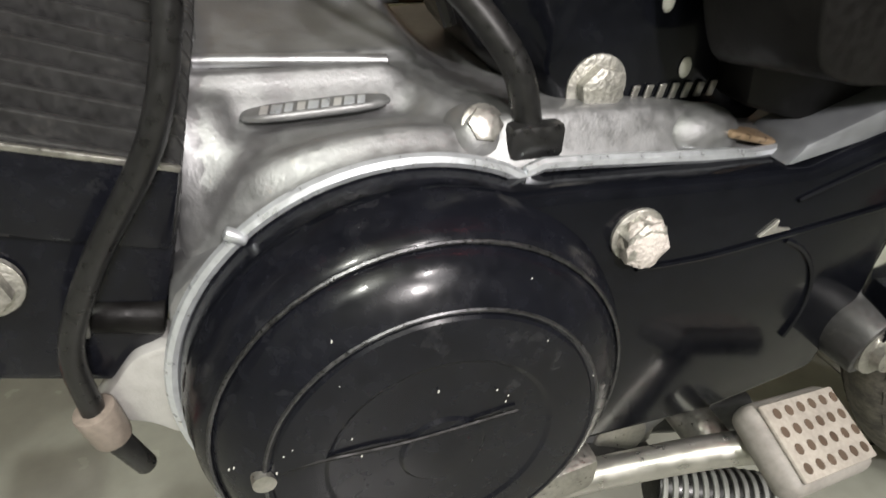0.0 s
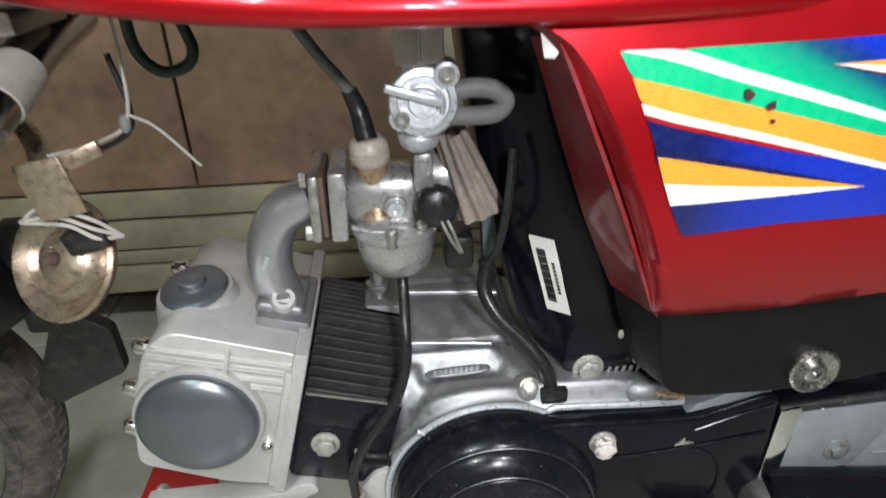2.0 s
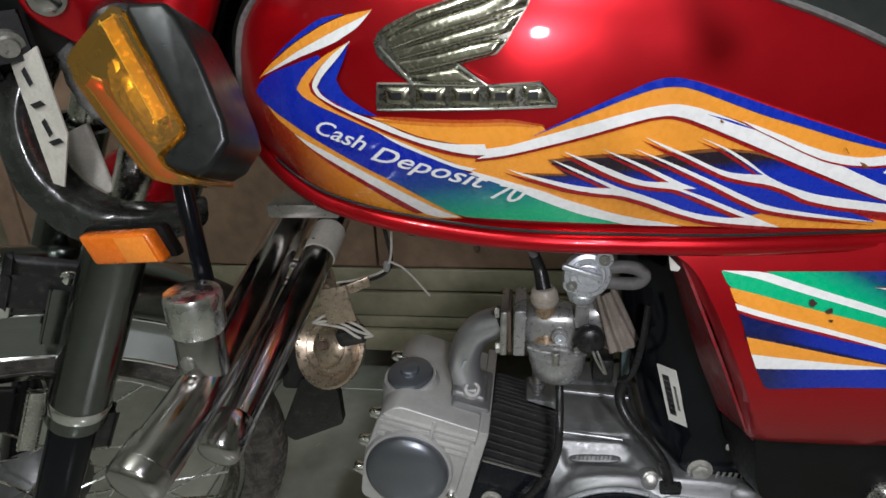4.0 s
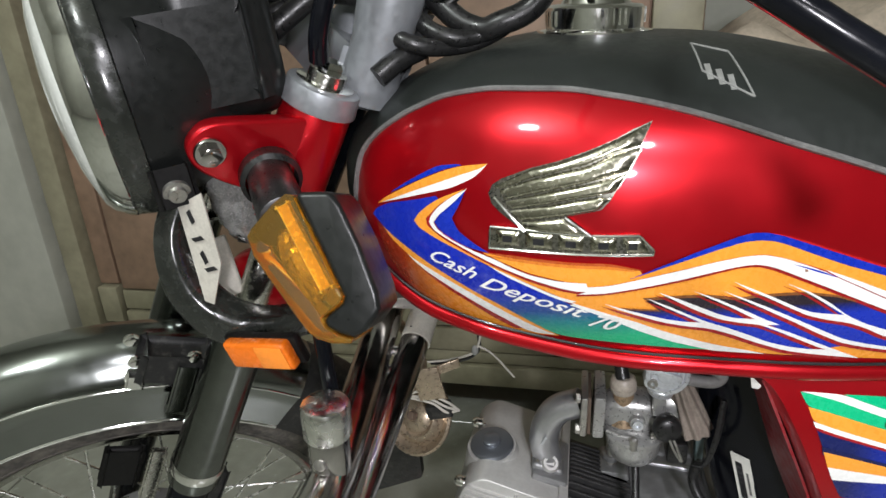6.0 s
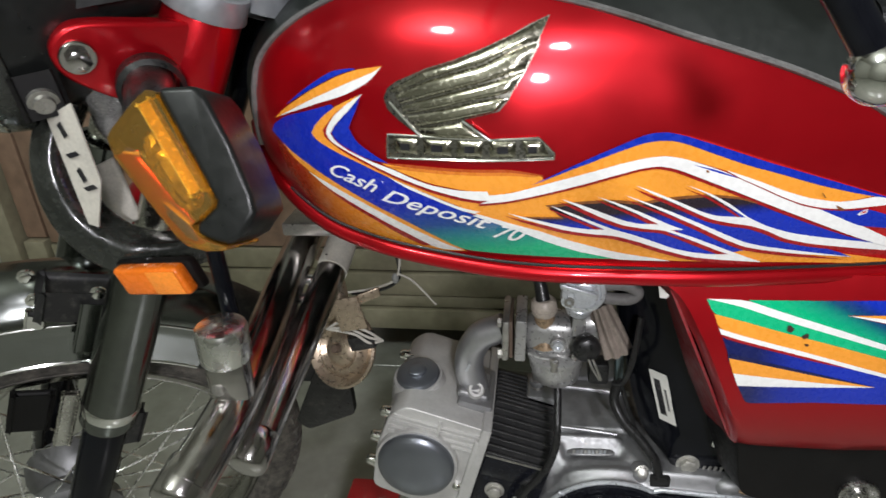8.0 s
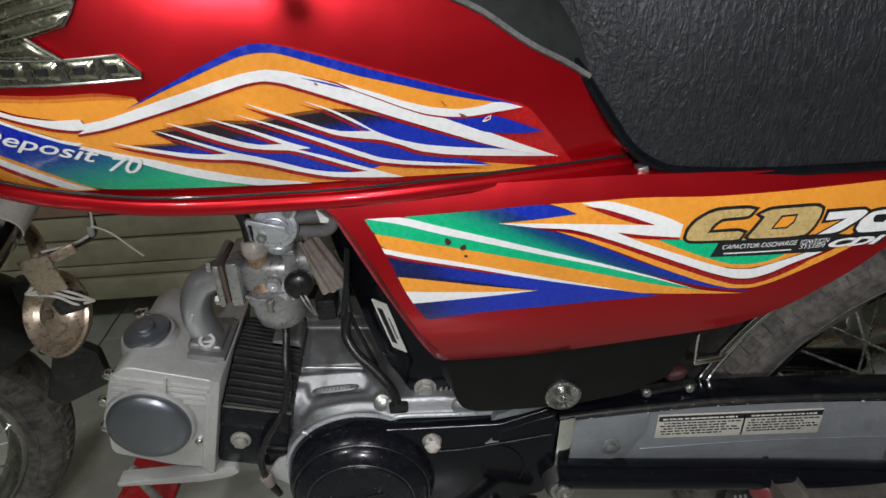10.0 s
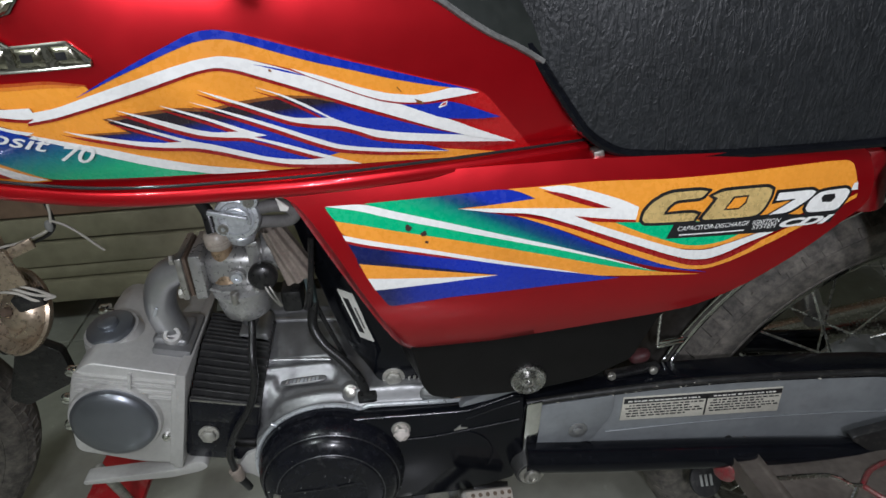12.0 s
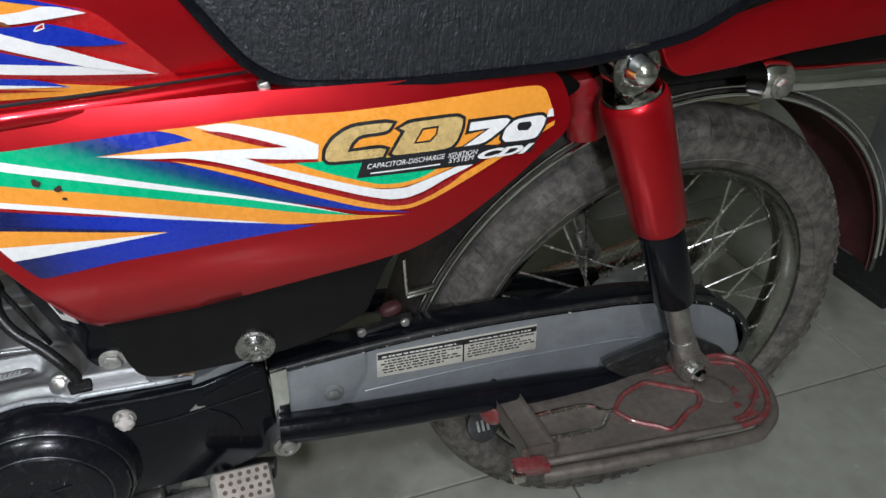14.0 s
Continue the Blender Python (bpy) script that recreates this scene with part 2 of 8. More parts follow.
INK = mat("black_ink", (0.012, 0.012, 0.014), 0.4, coat=0.5, vary=0.1)
HORN = mat("horn_dusty", (0.42, 0.34, 0.25), 0.32, 0.75, vary=0.2, scale=40, dust=0.2, dustcol=(0.30, 0.25, 0.19))
PLATED = mat("dull_plated_steel", (0.46, 0.45, 0.42), 0.36, 0.85, vary=0.15, scale=30, dust=0.15, dustcol=(0.30, 0.27, 0.23))
PAD_RUBBER = mat("pale_pad_rubber", (0.26, 0.245, 0.225), 0.6, vary=0.2, scale=60)
PAD_FACE = mat("worn_pad_rubber", (0.36, 0.33, 0.29), 0.7, vary=0.2, scale=90)
WOOD = mat("cabinet_wood", (0.275, 0.178, 0.122), 0.55, vary=0.3, scale=6, bump=0.08, bscale=60, dust=0.2, dustcol=(0.30, 0.27, 0.19))
WOOD_PALE = mat("cabinet_laminate", (0.30, 0.275, 0.19), 0.5, vary=0.2, scale=7, dust=0.2, dustcol=(0.22, 0.19, 0.13))
# dark small parts; on plinth and kick rail it paints the toe-space shade
WOOD_DARK_SHADE = mat("cabinet_shade_board", (0.10, 0.07, 0.05), 0.6, vary=0.3, scale=9)
WALL = mat("wall_paint", (0.42, 0.42, 0.37), 0.7, vary=0.12, scale=4, bump=0.05, bscale=40, dust=0.15, dustcol=(0.28, 0.27, 0.22))
TEAL_DARK = mat("dull_teal_plastic", (0.055, 0.08, 0.08), 0.5, vary=0.2, scale=60)
TEAL = mat("teal_cloth", (0.10, 0.24, 0.21), 0.8, vary=0.25, scale=25)
CREAM = mat("cream_cloth", (0.50, 0.42, 0.33), 0.8, vary=0.2, scale=20)
TILE = mat("floor_tile", (0.325, 0.33, 0.285), 0.22, vary=0.14, scale=5, dust=0.12, dustcol=(0.20, 0.19, 0.15), rvary=0.06)
GROUT = mat("grout", (0.13, 0.125, 0.105), 0.8, vary=0.2)
WHITE_INK = mat("white_film", (0.82, 0.82, 0.80), 0.28, vary=0.04, coat=0.5)
ORANGE_INK = mat("orange_film", (0.84, 0.325, 0.035), 0.28, vary=0.05, coat=0.5)
BLUE_INK = mat("blue_film", (0.006, 0.026, 0.40), 0.28, vary=0.08, coat=0.5)
RED_INK = mat("dark_red_film", (0.30, 0.005, 0.008), 0.3, vary=0.08, coat=0.5)
GREEN_INK = fade("green_blue_film", [(0.0, (0.004, 0.46, 0.20)), (0.35, (0.006, 0.30, 0.19)), (0.6, (0.006, 0.075, 0.16)), (0.8, (0.005, 0.03, 0.20)), (1.0, (0.006, 0.026, 0.40))], 1.295, 1.350, (1.0, 0.0, 2.0))
BROWN_INK = mat("brown_film", (0.20, 0.07, 0.018), 0.3, vary=0.3, coat=0.5)
RUST_INK = mat("rust_film", (0.42, 0.07, 0.012), 0.3, vary=0.1, coat=0.5)
DEEP_ORANGE = mat("deep_orange_film", (0.64, 0.19, 0.022), 0.3, vary=0.1, coat=0.5)
SCARLET_INK = mat("scarlet_film", (0.46, 0.008, 0.010), 0.28, vary=0.06, coat=0.7)
NAVY_INK = mat("navy_film", (0.006, 0.008, 0.06), 0.3, vary=0.2, coat=0.5)
GREEN2_INK = mat("green_film", (0.008, 0.46, 0.20), 0.28, vary=0.05, coat=0.5)
BAND_INK = fade("blue_green_film", [(0.0, (0.006, 0.022, 0.40)), (0.4, (0.006, 0.06, 0.26)), (0.62, (0.008, 0.20, 0.24)), (1.0, (0.008, 0.44, 0.20))], -0.757, -0.714, (0.2, 0.0, -1.0))
STREAK_INK = fade("streak_film", [(0.0, (0.02, 0.012, 0.02)), (0.35, (0.006, 0.012, 0.14)), (1.0, (0.006, 0.026, 0.40))], -0.7144, -0.7065, (0.0355, 0.0, -1.0))
ORANGE_FADE = fade("orange_red_film", [(0.0, (0.10, 0.004, 0.006)), (0.35, (0.30, 0.03, 0.008)), (0.75, (0.80, 0.26, 0.02)), (1.0, (0.83, 0.33, 0.025))], -0.335, -0.235)
BLUE_FADE = fade("blue_navy_film", [(0.0, (0.005, 0.010, 0.09)), (0.4, (0.005, 0.02, 0.30)), (1.0, (0.006, 0.026, 0.40))], 0.005, 0.06)
GOLD_INK = mat("gold_film", (0.74, 0.53, 0.21), 0.3, 0.3, vary=0.15, coat=0.5)
INKS = {"white": WHITE_INK, "orange": ORANGE_INK, "blue": BLUE_INK, "red": RED_INK, "green": GREEN_INK, "bluegreen": BAND_INK, "streak": STREAK_INK, "green2": GREEN2_INK, "orangefade": ORANGE_FADE, "brown": BROWN_INK, "navy": NAVY_INK, "bluefade": BLUE_FADE, "rust": RUST_INK, "amber": DEEP_ORANGE, "scarlet": SCARLET_INK}

# ---- mesh helpers ----
ORIGIN = {}


def smooth(me, angle=40):
    me.shade_smooth()
    me.set_sharp_from_angle(angle=radians(angle))


def thing(name, base, label, category, group="", kind=""):
    ob = new(name)
    ob.empty_display_size = 0.05
    ob.location = base
    ORIGIN[ob.name] = Vector(base)
    return tagged(ob, label, category, group, kind)


def part(name, bm, material, parent=None, label="", angle=40):
    """Links a bmesh, given in world coordinates, as one mesh under a thing or a part."""
    o = ORIGIN[parent.name] if parent else Vector((0, 0, 0))
    bmesh.ops.translate(bm, verts=bm.verts, vec=-o)
    bmesh.ops.recalc_face_normals(bm, faces=bm.faces)
    me = bpy.data.meshes.new(name)
    bm.to_mesh(me)
    bm.free()
    me.materials.append(material)
    smooth(me, angle)
    ob = new(name, me)
    if parent:
        ob.parent = parent
    ORIGIN[ob.name] = o
    return tagged(ob, label)


def structure(name, bm, material, label, category):
    ob = part(name, bm, material)
    return tagged(ob, label, category, kind="structure")


def join(*bms):
    out = bms[0]
    for b in bms[1:]:
        me = bpy.data.meshes.new("tmp")
        b.to_mesh(me)
        b.free()
        out.from_mesh(me)
        bpy.data.meshes.remove(me)
    return out


def bevel(bm, w, seg=2, angle=30):
    if w > 0:
        es = [e for e in bm.edges if len(e.link_faces) == 2 and e.calc_face_angle(0) > radians(angle)]
        bmesh.ops.bevel(bm, geom=es, offset=w, segments=seg, profile=0.5, affect="EDGES", clamp_overlap=True)
    return bm


def box(x0, x1, y0, y1, z0, z1, w=0.002, seg=2):
    bm = bmesh.new()
    bmesh.ops.create_cube(bm, size=1)
    for v in bm.verts:
        v.co = Vector(((x0 + x1) / 2 + v.co.x * (x1 - x0), (y0 + y1) / 2 + v.co.y * (y1 - y0), (z0 + z1) / 2 + v.co.z * (z1 - z0)))
    return bevel(bm, w, seg)


def obox(centre, ex, ey, ez, w=0.002, seg=2):
    """A box about centre with half-extent vectors ex, ey, ez."""
    bm = bmesh.new()
    bmesh.ops.create_cube(bm, size=2)
    ex, ey, ez, c = Vector(ex), Vector(ey), Vector(ez), Vector(centre)
    if ex.cross(ey).dot(ez) < 0:
        ex = -ex
    for v in bm.verts:
        v.co = c + v.co.x * ex + v.co.y * ey + v.co.z * ez
    return bevel(bm, w, seg)


def prism(pts, y0, y1, w=0.002, seg=2):
    """A plate with outline pts (x, z), from y0 to y1, its edges rounded."""
    bm = bmesh.new()
    a = [bm.verts.new((x, y0, z)) for x, z in pts]
    b = [bm.verts.new((x, y1, z)) for x, z in pts]
    bm.faces.new(a)
    bm.faces.new(b[::-1])
    n = len(pts)
    for i in range(n):
        bm.faces.new((a[i], a[(i + 1) % n], b[(i + 1) % n], b[i]))
    bmesh.ops.recalc_face_normals(bm, faces=bm.faces)
    return bevel(bm, w, seg, 20)


def rounded(pts, r, n=5):
    """Rounds the corners of an outline by the distance r."""
    out = []
    m = len(pts)
    for i in range(m):
        p, a, b = Vector(pts[i]), Vector(pts[i - 1]), Vector(pts[(i + 1) % m])
        ra = min(r, (a - p).length * 0.45)
        rb = min(r, (b - p).length * 0.45)
        s, e = p + (a - p).normalized() * ra, p + (b - p).normalized() * rb
        for k in range(n + 1):
            t = k / n
            out.append(tuple((1 - t) ** 2 * s + 2 * t * (1 - t) * p + t * t * e))
    return out


def frame_of(d):
    d = d.normalized()
    u = d.orthogonal().normalized()
    return u, d.cross(u)


def lathe(profile, base, axis, seg=40, a0=0.0, a1=360.0):
    """Turns the profile, rows of (distance along the axis, radius), about the axis."""
    bm = bmesh.new()
    base, axis = Vector(base), Vector(axis).normalized()
    u, v = frame_of(axis)
    full = abs(a1 - a0) > 359.9
    n = seg if full else seg + 1
    rings = []
    for d, r in profile:
        if r < 1e-6:
            rings.append([bm.verts.new(base + axis * d)])
        else:
            rings.append([bm.verts.new(base + axis * d + (u * math.cos(t) + v * math.sin(t)) * r) for t in (radians(a0 + (a1 - a0) * k / seg) for k in range(n))])
    for a, b in zip(rings, rings[1:]):
        for k in range(seg):
            k2 = (k + 1) % n if full else k + 1
            if len(a) == 1 and len(b) == 1:
                continue
            if len(a) == 1:
                bm.faces.new((a[0], b[k], b[k2]))
            elif len(b) == 1:
                bm.faces.new((a[k], b[0], a[k2]))
            else:
                bm.faces.new((a[k], b[k], b[k2], a[k2]))
    return bm


def rod(p0, p1, r, r1=None, seg=20, w=0.001):
    p0, p1 = Vector(p0), Vector(p1)
    r1 = r if r1 is None else r1
    n = (p1 - p0).length
    w = min(w, r * 0.4, r1 * 0.4, n * 0.3)
    return lathe([(0, 0), (0, r - w), (w * 0.3, r - w * 0.3), (w, r), (n - w, r1), (n - w * 0.3, r1 - w * 0.3), (n, r1 - w), (n, 0)], p0, p1 - p0, seg)


def curve_points(pts, n=8):
    """A smooth line through the points."""
    p = [Vector(q) for q in pts]
    if len(p) < 3:
        return p
    p = [2 * p[0] - p[1], *p, 2 * p[-1] - p[-2]]
    out = []
    for i in range(1, len(p) - 2):
        for k in range(n):
            t = k / n
            out.append(0.5 * (2 * p[i] + (p[i + 1] - p[i - 1]) * t + (2 * p[i - 1] - 5 * p[i] + 4 * p[i + 1] - p[i + 2]) * t * t + (3 * p[i] - p[i - 1] - 3 * p[i + 1] + p[i + 2]) * t ** 3))
    return [*out, p[-2]]


def tube(pts, r, seg=12, n=8, closed=False, flat=1.0):
    """A tube along a smooth line; r may be a pair, from start to end."""
    ra, rb = r if isinstance(r, tuple) else (r, r)
    line = curve_points([*pts, pts[0]] if closed else pts, n)
    if closed:
        line = line[:-1]
    bm = bmesh.new()
    m = len(line)
    rings = []
    u = None
    for i, p in enumerate(line):
        if closed:
            d = line[(i + 1) % m] - line[i - 1]
        else:
            d = line[min(i + 1, m - 1)] - line[max(i - 1, 0)]
        d.normalize()
        u = d.orthogonal().normalized() if u is None else (u - d * u.dot(d)).normalized()
        v = d.cross(u)
        rr = ra + (rb - ra) * i / max(1, m - 1)
        rings.append([bm.verts.new(p + (u * math.cos(t) + v * math.sin(t) * flat) * rr) for t in (2 * math.pi * k / seg for k in range(seg))])
    pairs = list(zip(rings, rings[1:])) + ([(rings[-1], rings[0])] if closed else [])
    for a, b in pairs:
        for k in range(seg):
            bm.faces.new((a[k], a[(k + 1) % seg], b[(k + 1) % seg], b[k]))
    if not closed:
        bm.faces.new(rings[0][::-1])
        bm.faces.new(rings[-1])
    return bm


def hexbolt(p, axis, r, h, washer=0.0):
    """A hexagon bolt head on a washer."""
    p, axis = Vector(p), Vector(axis).normalized()
    bm = lathe([(0, 0), (0, r), (h * 0.85, r), (h, r * 0.8), (h, 0)], p, axis, 6)
    if washer:
        bm = join(bm, lathe([(-0.001, 0), (-0.001, washer), (0.0008, washer), (0.0012, washer * 0.92), (0.0012, 0)], p, axis, 24))
    return bm


def blob(centre, ex, ey, ez, power=2.0, seg=28, rings=16):
    """A rounded body with half-axes ex, ey, ez; power above 2 makes it boxier."""
    c, ex, ey, ez = Vector(centre), Vector(ex), Vector(ey), Vector(ez)
    f = lambda s: math.copysign(abs(s) ** (2.0 / power), s)
    bm = bmesh.new()
    rows = []
    for i in range(rings + 1):
        la = math.pi * (i / rings - 0.5)
        cz, cr = f(math.sin(la)), f(math.cos(la)) if 0 < i < rings else 0.0
        if cr == 0.0:
            rows.append([bm.verts.new(c + ez * cz)])
        else:
            rows.append([bm.verts.new(c + ez * cz + ex * cr * f(math.cos(t)) + ey * cr * f(math.sin(t))) for t in (2 * math.pi * k / seg for k in range(seg))])
    for a, b in zip(rows, rows[1:]):
        for k in range(seg):
            k2 = (k + 1) % seg
            if len(a) == 1:
                bm.faces.new((a[0], b[k], b[k2]))
            elif len(b) == 1:
                bm.faces.new((a[k], b[0], a[k2]))
            else:
                bm.faces.new((a[k], b[k], b[k2], a[k2]))
    return bm


def grid(fn, nu, nv, closed_u=False):
    """A surface from fn(u, v), u and v from 0 to 1."""
    bm = bmesh.new()
    rows = [[bm.verts.new(fn(i / nu, j / nv)) for j in range(nv + 1)] for i in range(nu if closed_u else nu + 1)]
    for i in range(nu):
        a, b = rows[i], rows[(i + 1) % len(rows)]
        for j in range(nv):
            try:
                bm.faces.new((a[j], a[j + 1], b[j + 1], b[j]))
            except ValueError:
                pass
    bmesh.ops.remove_doubles(bm, verts=bm.verts, dist=1e-6)
    return bm


def letters(body, size, shear=0.0, bold=0.0):
    """Lettering as a bmesh in the plane (u, v, 0), its start at 0."""
    cu = bpy.data.curves.new("lettering", "FONT")
    cu.body, cu.size, cu.shear, cu.offset = body, size, shear, bold
    cu.resolution_u = 3
    ob = new("lettering", cu)
    bpy.context.view_layer.update()
    me = bpy.data.meshes.new_from_object(ob.evaluated_get(bpy.context.evaluated_depsgraph_get()))
    bm = bmesh.new()
    bm.from_mesh(me)
    bpy.data.objects.remove(ob)
    bpy.data.curves.remove(cu)
    bpy.data.meshes.remove(me)
    return bm


def lerp(tab, x):
    """A smooth line through the rows (x, value) of a table."""
    n = len(tab)
    if x <= tab[0][0]:
        return tab[0][1]
    if x >= tab[-1][0]:
        return tab[-1][1]
    i = next(k for k in range(n - 1) if x <= tab[k + 1][0])

    def slope(j):
        if j == 0 or j == n - 1:
            a, b = (tab[0], tab[1]) if j == 0 else (tab[-2], tab[-1])
            return (b[1] - a[1]) / (b[0] - a[0])
        a = (tab[j][1] - tab[j - 1][1]) / (tab[j][0] - tab[j - 1][0])
        b = (tab[j + 1][1] - tab[j][1]) / (tab[j + 1][0] - tab[j][0])
        return 0 if a * b <= 0 else 2 * a * b / (a + b)
    (x0, y0), (x1, y1) = tab[i], tab[i + 1]
    h, u = x1 - x0, (x - x0) / (x1 - x0)
    return (2 * u ** 3 - 3 * u * u + 1) * y0 + (u ** 3 - 2 * u * u + u) * h * slope(i) + (3 * u * u - 2 * u ** 3) * y1 + (u ** 3 - u * u) * h * slope(i + 1)


def step01(t):
    t = max(0.0, min(1.0, t))
    return t * t * (3 - 2 * t)

# ---- the room ----
structure("floor", box(-3.2, 3.2, -2.6, 1.6, -0.06, -0.004, 0), GROUT, "polished grey-green floor tiles with thin dark joints", "floor")
wall_north = structure("wall_north", box(-3.3, 3.3, 1.5, 1.62, 0, 2.7, 0), WALL, "plain grey-green painted room wall", "wall")
structure("wall_south", box(-3.3, 3.3, -2.72, -2.6, 0, 2.7, 0), WALL, "plain grey-green painted room wall", "wall")
structure("wall_west", box(-3.32, -3.2, -2.6, 1.5, 0, 2.7, 0), WALL, "plain grey-green painted room wall", "wall")
structure("wall_east", box(3.2, 3.32, -2.6, 1.5, 0, 2.7, 0), WALL, "plain grey-green painted room wall", "wall")
structure("ceiling", box(-3.3, 3.3, -2.7, 1.6, 2.7, 2.8, 0), WALL, "plain pale room ceiling", "ceiling")
structure("wall_pillar", box(-2.6, -1.36, 0.60, 1.5, 0, 2.7, 0.012), WALL, "pale grey plastered wall pier beside the cabinet", "wall")

# wooden cabinet behind the motorcycle
cabinet = thing("cabinet", (-0.5, 0.66, 0), "long brown wooden cabinet with grooved rails and a dark toe space", "cabinet")
part("carcass", box(-1.24, 0.02, 0.672, 1.2, 0.10, 0.98, 0.004), WOOD, cabinet)
part("plinth", box(-1.24, 1.3, 0.80, 1.1, 0, 0.10, 0.002), WOOD_DARK_SHADE, cabinet, "recessed plinth, toe-space shade put into its dark colour")
part("low_carcass", box(0.024, 1.3, 0.672, 1.2, 0.10, 0.70, 0.004), WOOD, cabinet)
for z0, z1, y in ((0.095, 0.145, 0.648), (0.148, 0.176, 0.656), (0.179, 0.232, 0.652), (0.236, 0.285, 0.657)):
    part("rail", box(-1.24, 1.3, y, 0.672, z0, z1, 0.004), WOOD_PALE, cabinet, "greenish laminate rail")
for x0, x1 in ((-1.235, -0.86), (-0.856, -0.46), (-0.456, -0.07)):
    part("door_panel", box(x0, x1, 0.655, 0.672, 0.290, 0.965, 0.004), WOOD, cabinet, "plain brown door panel")
    part("knob", lathe([(0, 0), (0, 0.006), (0.012, 0.005), (0.018, 0.011), (0.024, 0.009), (0.026, 0)], (x1 - 0.03, 0.655, 0.62), (0, -1, 0), 16), WOOD_DARK_SHADE, cabinet)
part("door_panel", box(-0.066, 0.016, 0.655, 0.672, 0.290, 0.965, 0.004), WOOD_PALE, cabinet, "narrow pale end panel")
for x0, x1 in ((0.03, 0.62), (0.626, 1.29)):
    part("door_panel", box(x0, x1, 0.655, 0.672, 0.290, 0.690, 0.004), WOOD, cabinet, "plain brown door panel")
part("nail_head", blob((-0.255, 0.652, 0.335), (0.006, 0, 0), (0, 0.003, 0), (0, 0, 0.010)), WOOD_DARK_SHADE, cabinet)
door_1 = thing("door_1", (-1.3, 0.64, 0), "brown wooden door frame post beside the wall pier", "door", kind="structure")
part("post", box(-1.355, -1.30, 0.63, 0.80, 0, 2.1, 0.004), WOOD_PALE, door_1)
part("leaf", box(-1.296, -1.245, 0.66, 0.70, 0.30, 2.05, 0.003), WOOD, door_1)
part("kick_rail", box(-1.296, -1.245, 0.65, 0.70, 0.0, 0.20, 0.003), WOOD_DARK_SHADE, door_1)
part("kick_rail", box(-1.296, -1.245, 0.645, 0.70, 0.204, 0.296, 0.003), WOOD_PALE, door_1)


def folded_cloth(name, x0, x1, y0, y1, z, h, folds, material, label):
    def f(u, v):
        x, y = x0 + (x1 - x0) * u, y0 + (y1 - y0) * v
        edge = min(1, 6 * u, 6 * (1 - u), 5 * v + 0.15, 5 * (1 - v))
        return Vector((x, y + 0.03 * math.sin(7 * u + z * 20), z + h * max(0.02, edge) ** 0.5 * (0.75 + 0.25 * math.sin(folds * u + 5 * v))))
    bm = grid(f, 40, 24)
    bmesh.ops.solidify(bm, geom=bm.faces[:], thickness=0.012)
    return tagged(part(name, bm, material), label, "cloth")


folded_cloth("folded_blanket", 0.04, 0.62, 0.66, 1.05, 0.712, 0.13, 14, CREAM, "cream folded blanket lying on the low cabinet")
folded_cloth("folded_sheet", 0.16, 0.9, 0.60, 0.82, 0.712, 0.04, 9, TEAL, "teal folded cloth lying on the low cabinet")

# grey steel stand beyond the rear wheel
stand = thing("steel_stand", (1.33, 0.32, 0), "grey painted steel stand on a dark base frame", "stand")
part("post", box(1.30, 1.36, 0.30, 0.36, 0.02, 0.75, 0.004), SILVER_PAINT, stand)
part("panel", box(1.361, 1.80, 0.31, 0.34, 0.12, 0.75, 0.004), SILVER_PAINT, stand)
part("base_frame", box(1.24, 1.9, 0.16, 0.46, 0, 0.025, 0.004), BLACK_DUSTY, stand, "black base frame")

# ---- the motorcycle: tank, side cover, seat ----
bike = thing("motorcycle", (0, 0, 0), "red and black small motorcycle with bright striped stickers, parked upright", "motorcycle")

TANK_W = [(-0.372, 0.02), (-0.358, 0.060), (-0.325, 0.100), (-0.274, 0.134), (-0.22, 0.152), (-0.16, 0.160), (-0.077, 0.150), (0, 0.137), (0.05, 0.128), (0.1, 0.118), (0.17, 0.102)]
TANK_B = [(-0.372, 0.748), (-0.345, 0.712), (-0.313, 0.690), (-0.281, 0.678), (-0.225, 0.669), (-0.166, 0.664), (-0.06, 0.661), (0.0, 0.660), (0.17, 0.657)]
TUCK = [(-0.372, 0.22), (-0.2, 0.20), (-0.1, 0.13), (0.0, 0.07), (0.17, 0.07)]
TANK_T = [(-0.372, 0.775), (-0.358, 0.800), (-0.33, 0.828), (-0.28, 0.852), (-0.2, 0.866), (-0.1, 0.862), (0, 0.842), (0.06, 0.818), (0.12, 0.778), (0.17, 0.715)]


def tank(x, z):
    """Half the tank's width at that place and height."""
    w, b, t = lerp(TANK_W, x), lerp(TANK_B, x), lerp(TANK_T, x)
    m = b + 0.38 * (t - b)
    if z <= m:
        return w * (1 - lerp(TUCK, x) * ((m - z) / (m - b)) ** 2)
    v = min(1, (z - m) / (t - m))
    return w * (1 - v ** 3) ** (1 / 3)


def cover(x, z):
    """The left side cover's distance from the middle plane."""
    y = 0.136 - (0.008 * ((z - 0.59) / 0.06) ** 2 if z > 0.59 else 0.026 * ((0.59 - z) / 0.09) ** 2)
    return y - 0.013 * max(0, (x - 0.22) / 0.13) ** 2


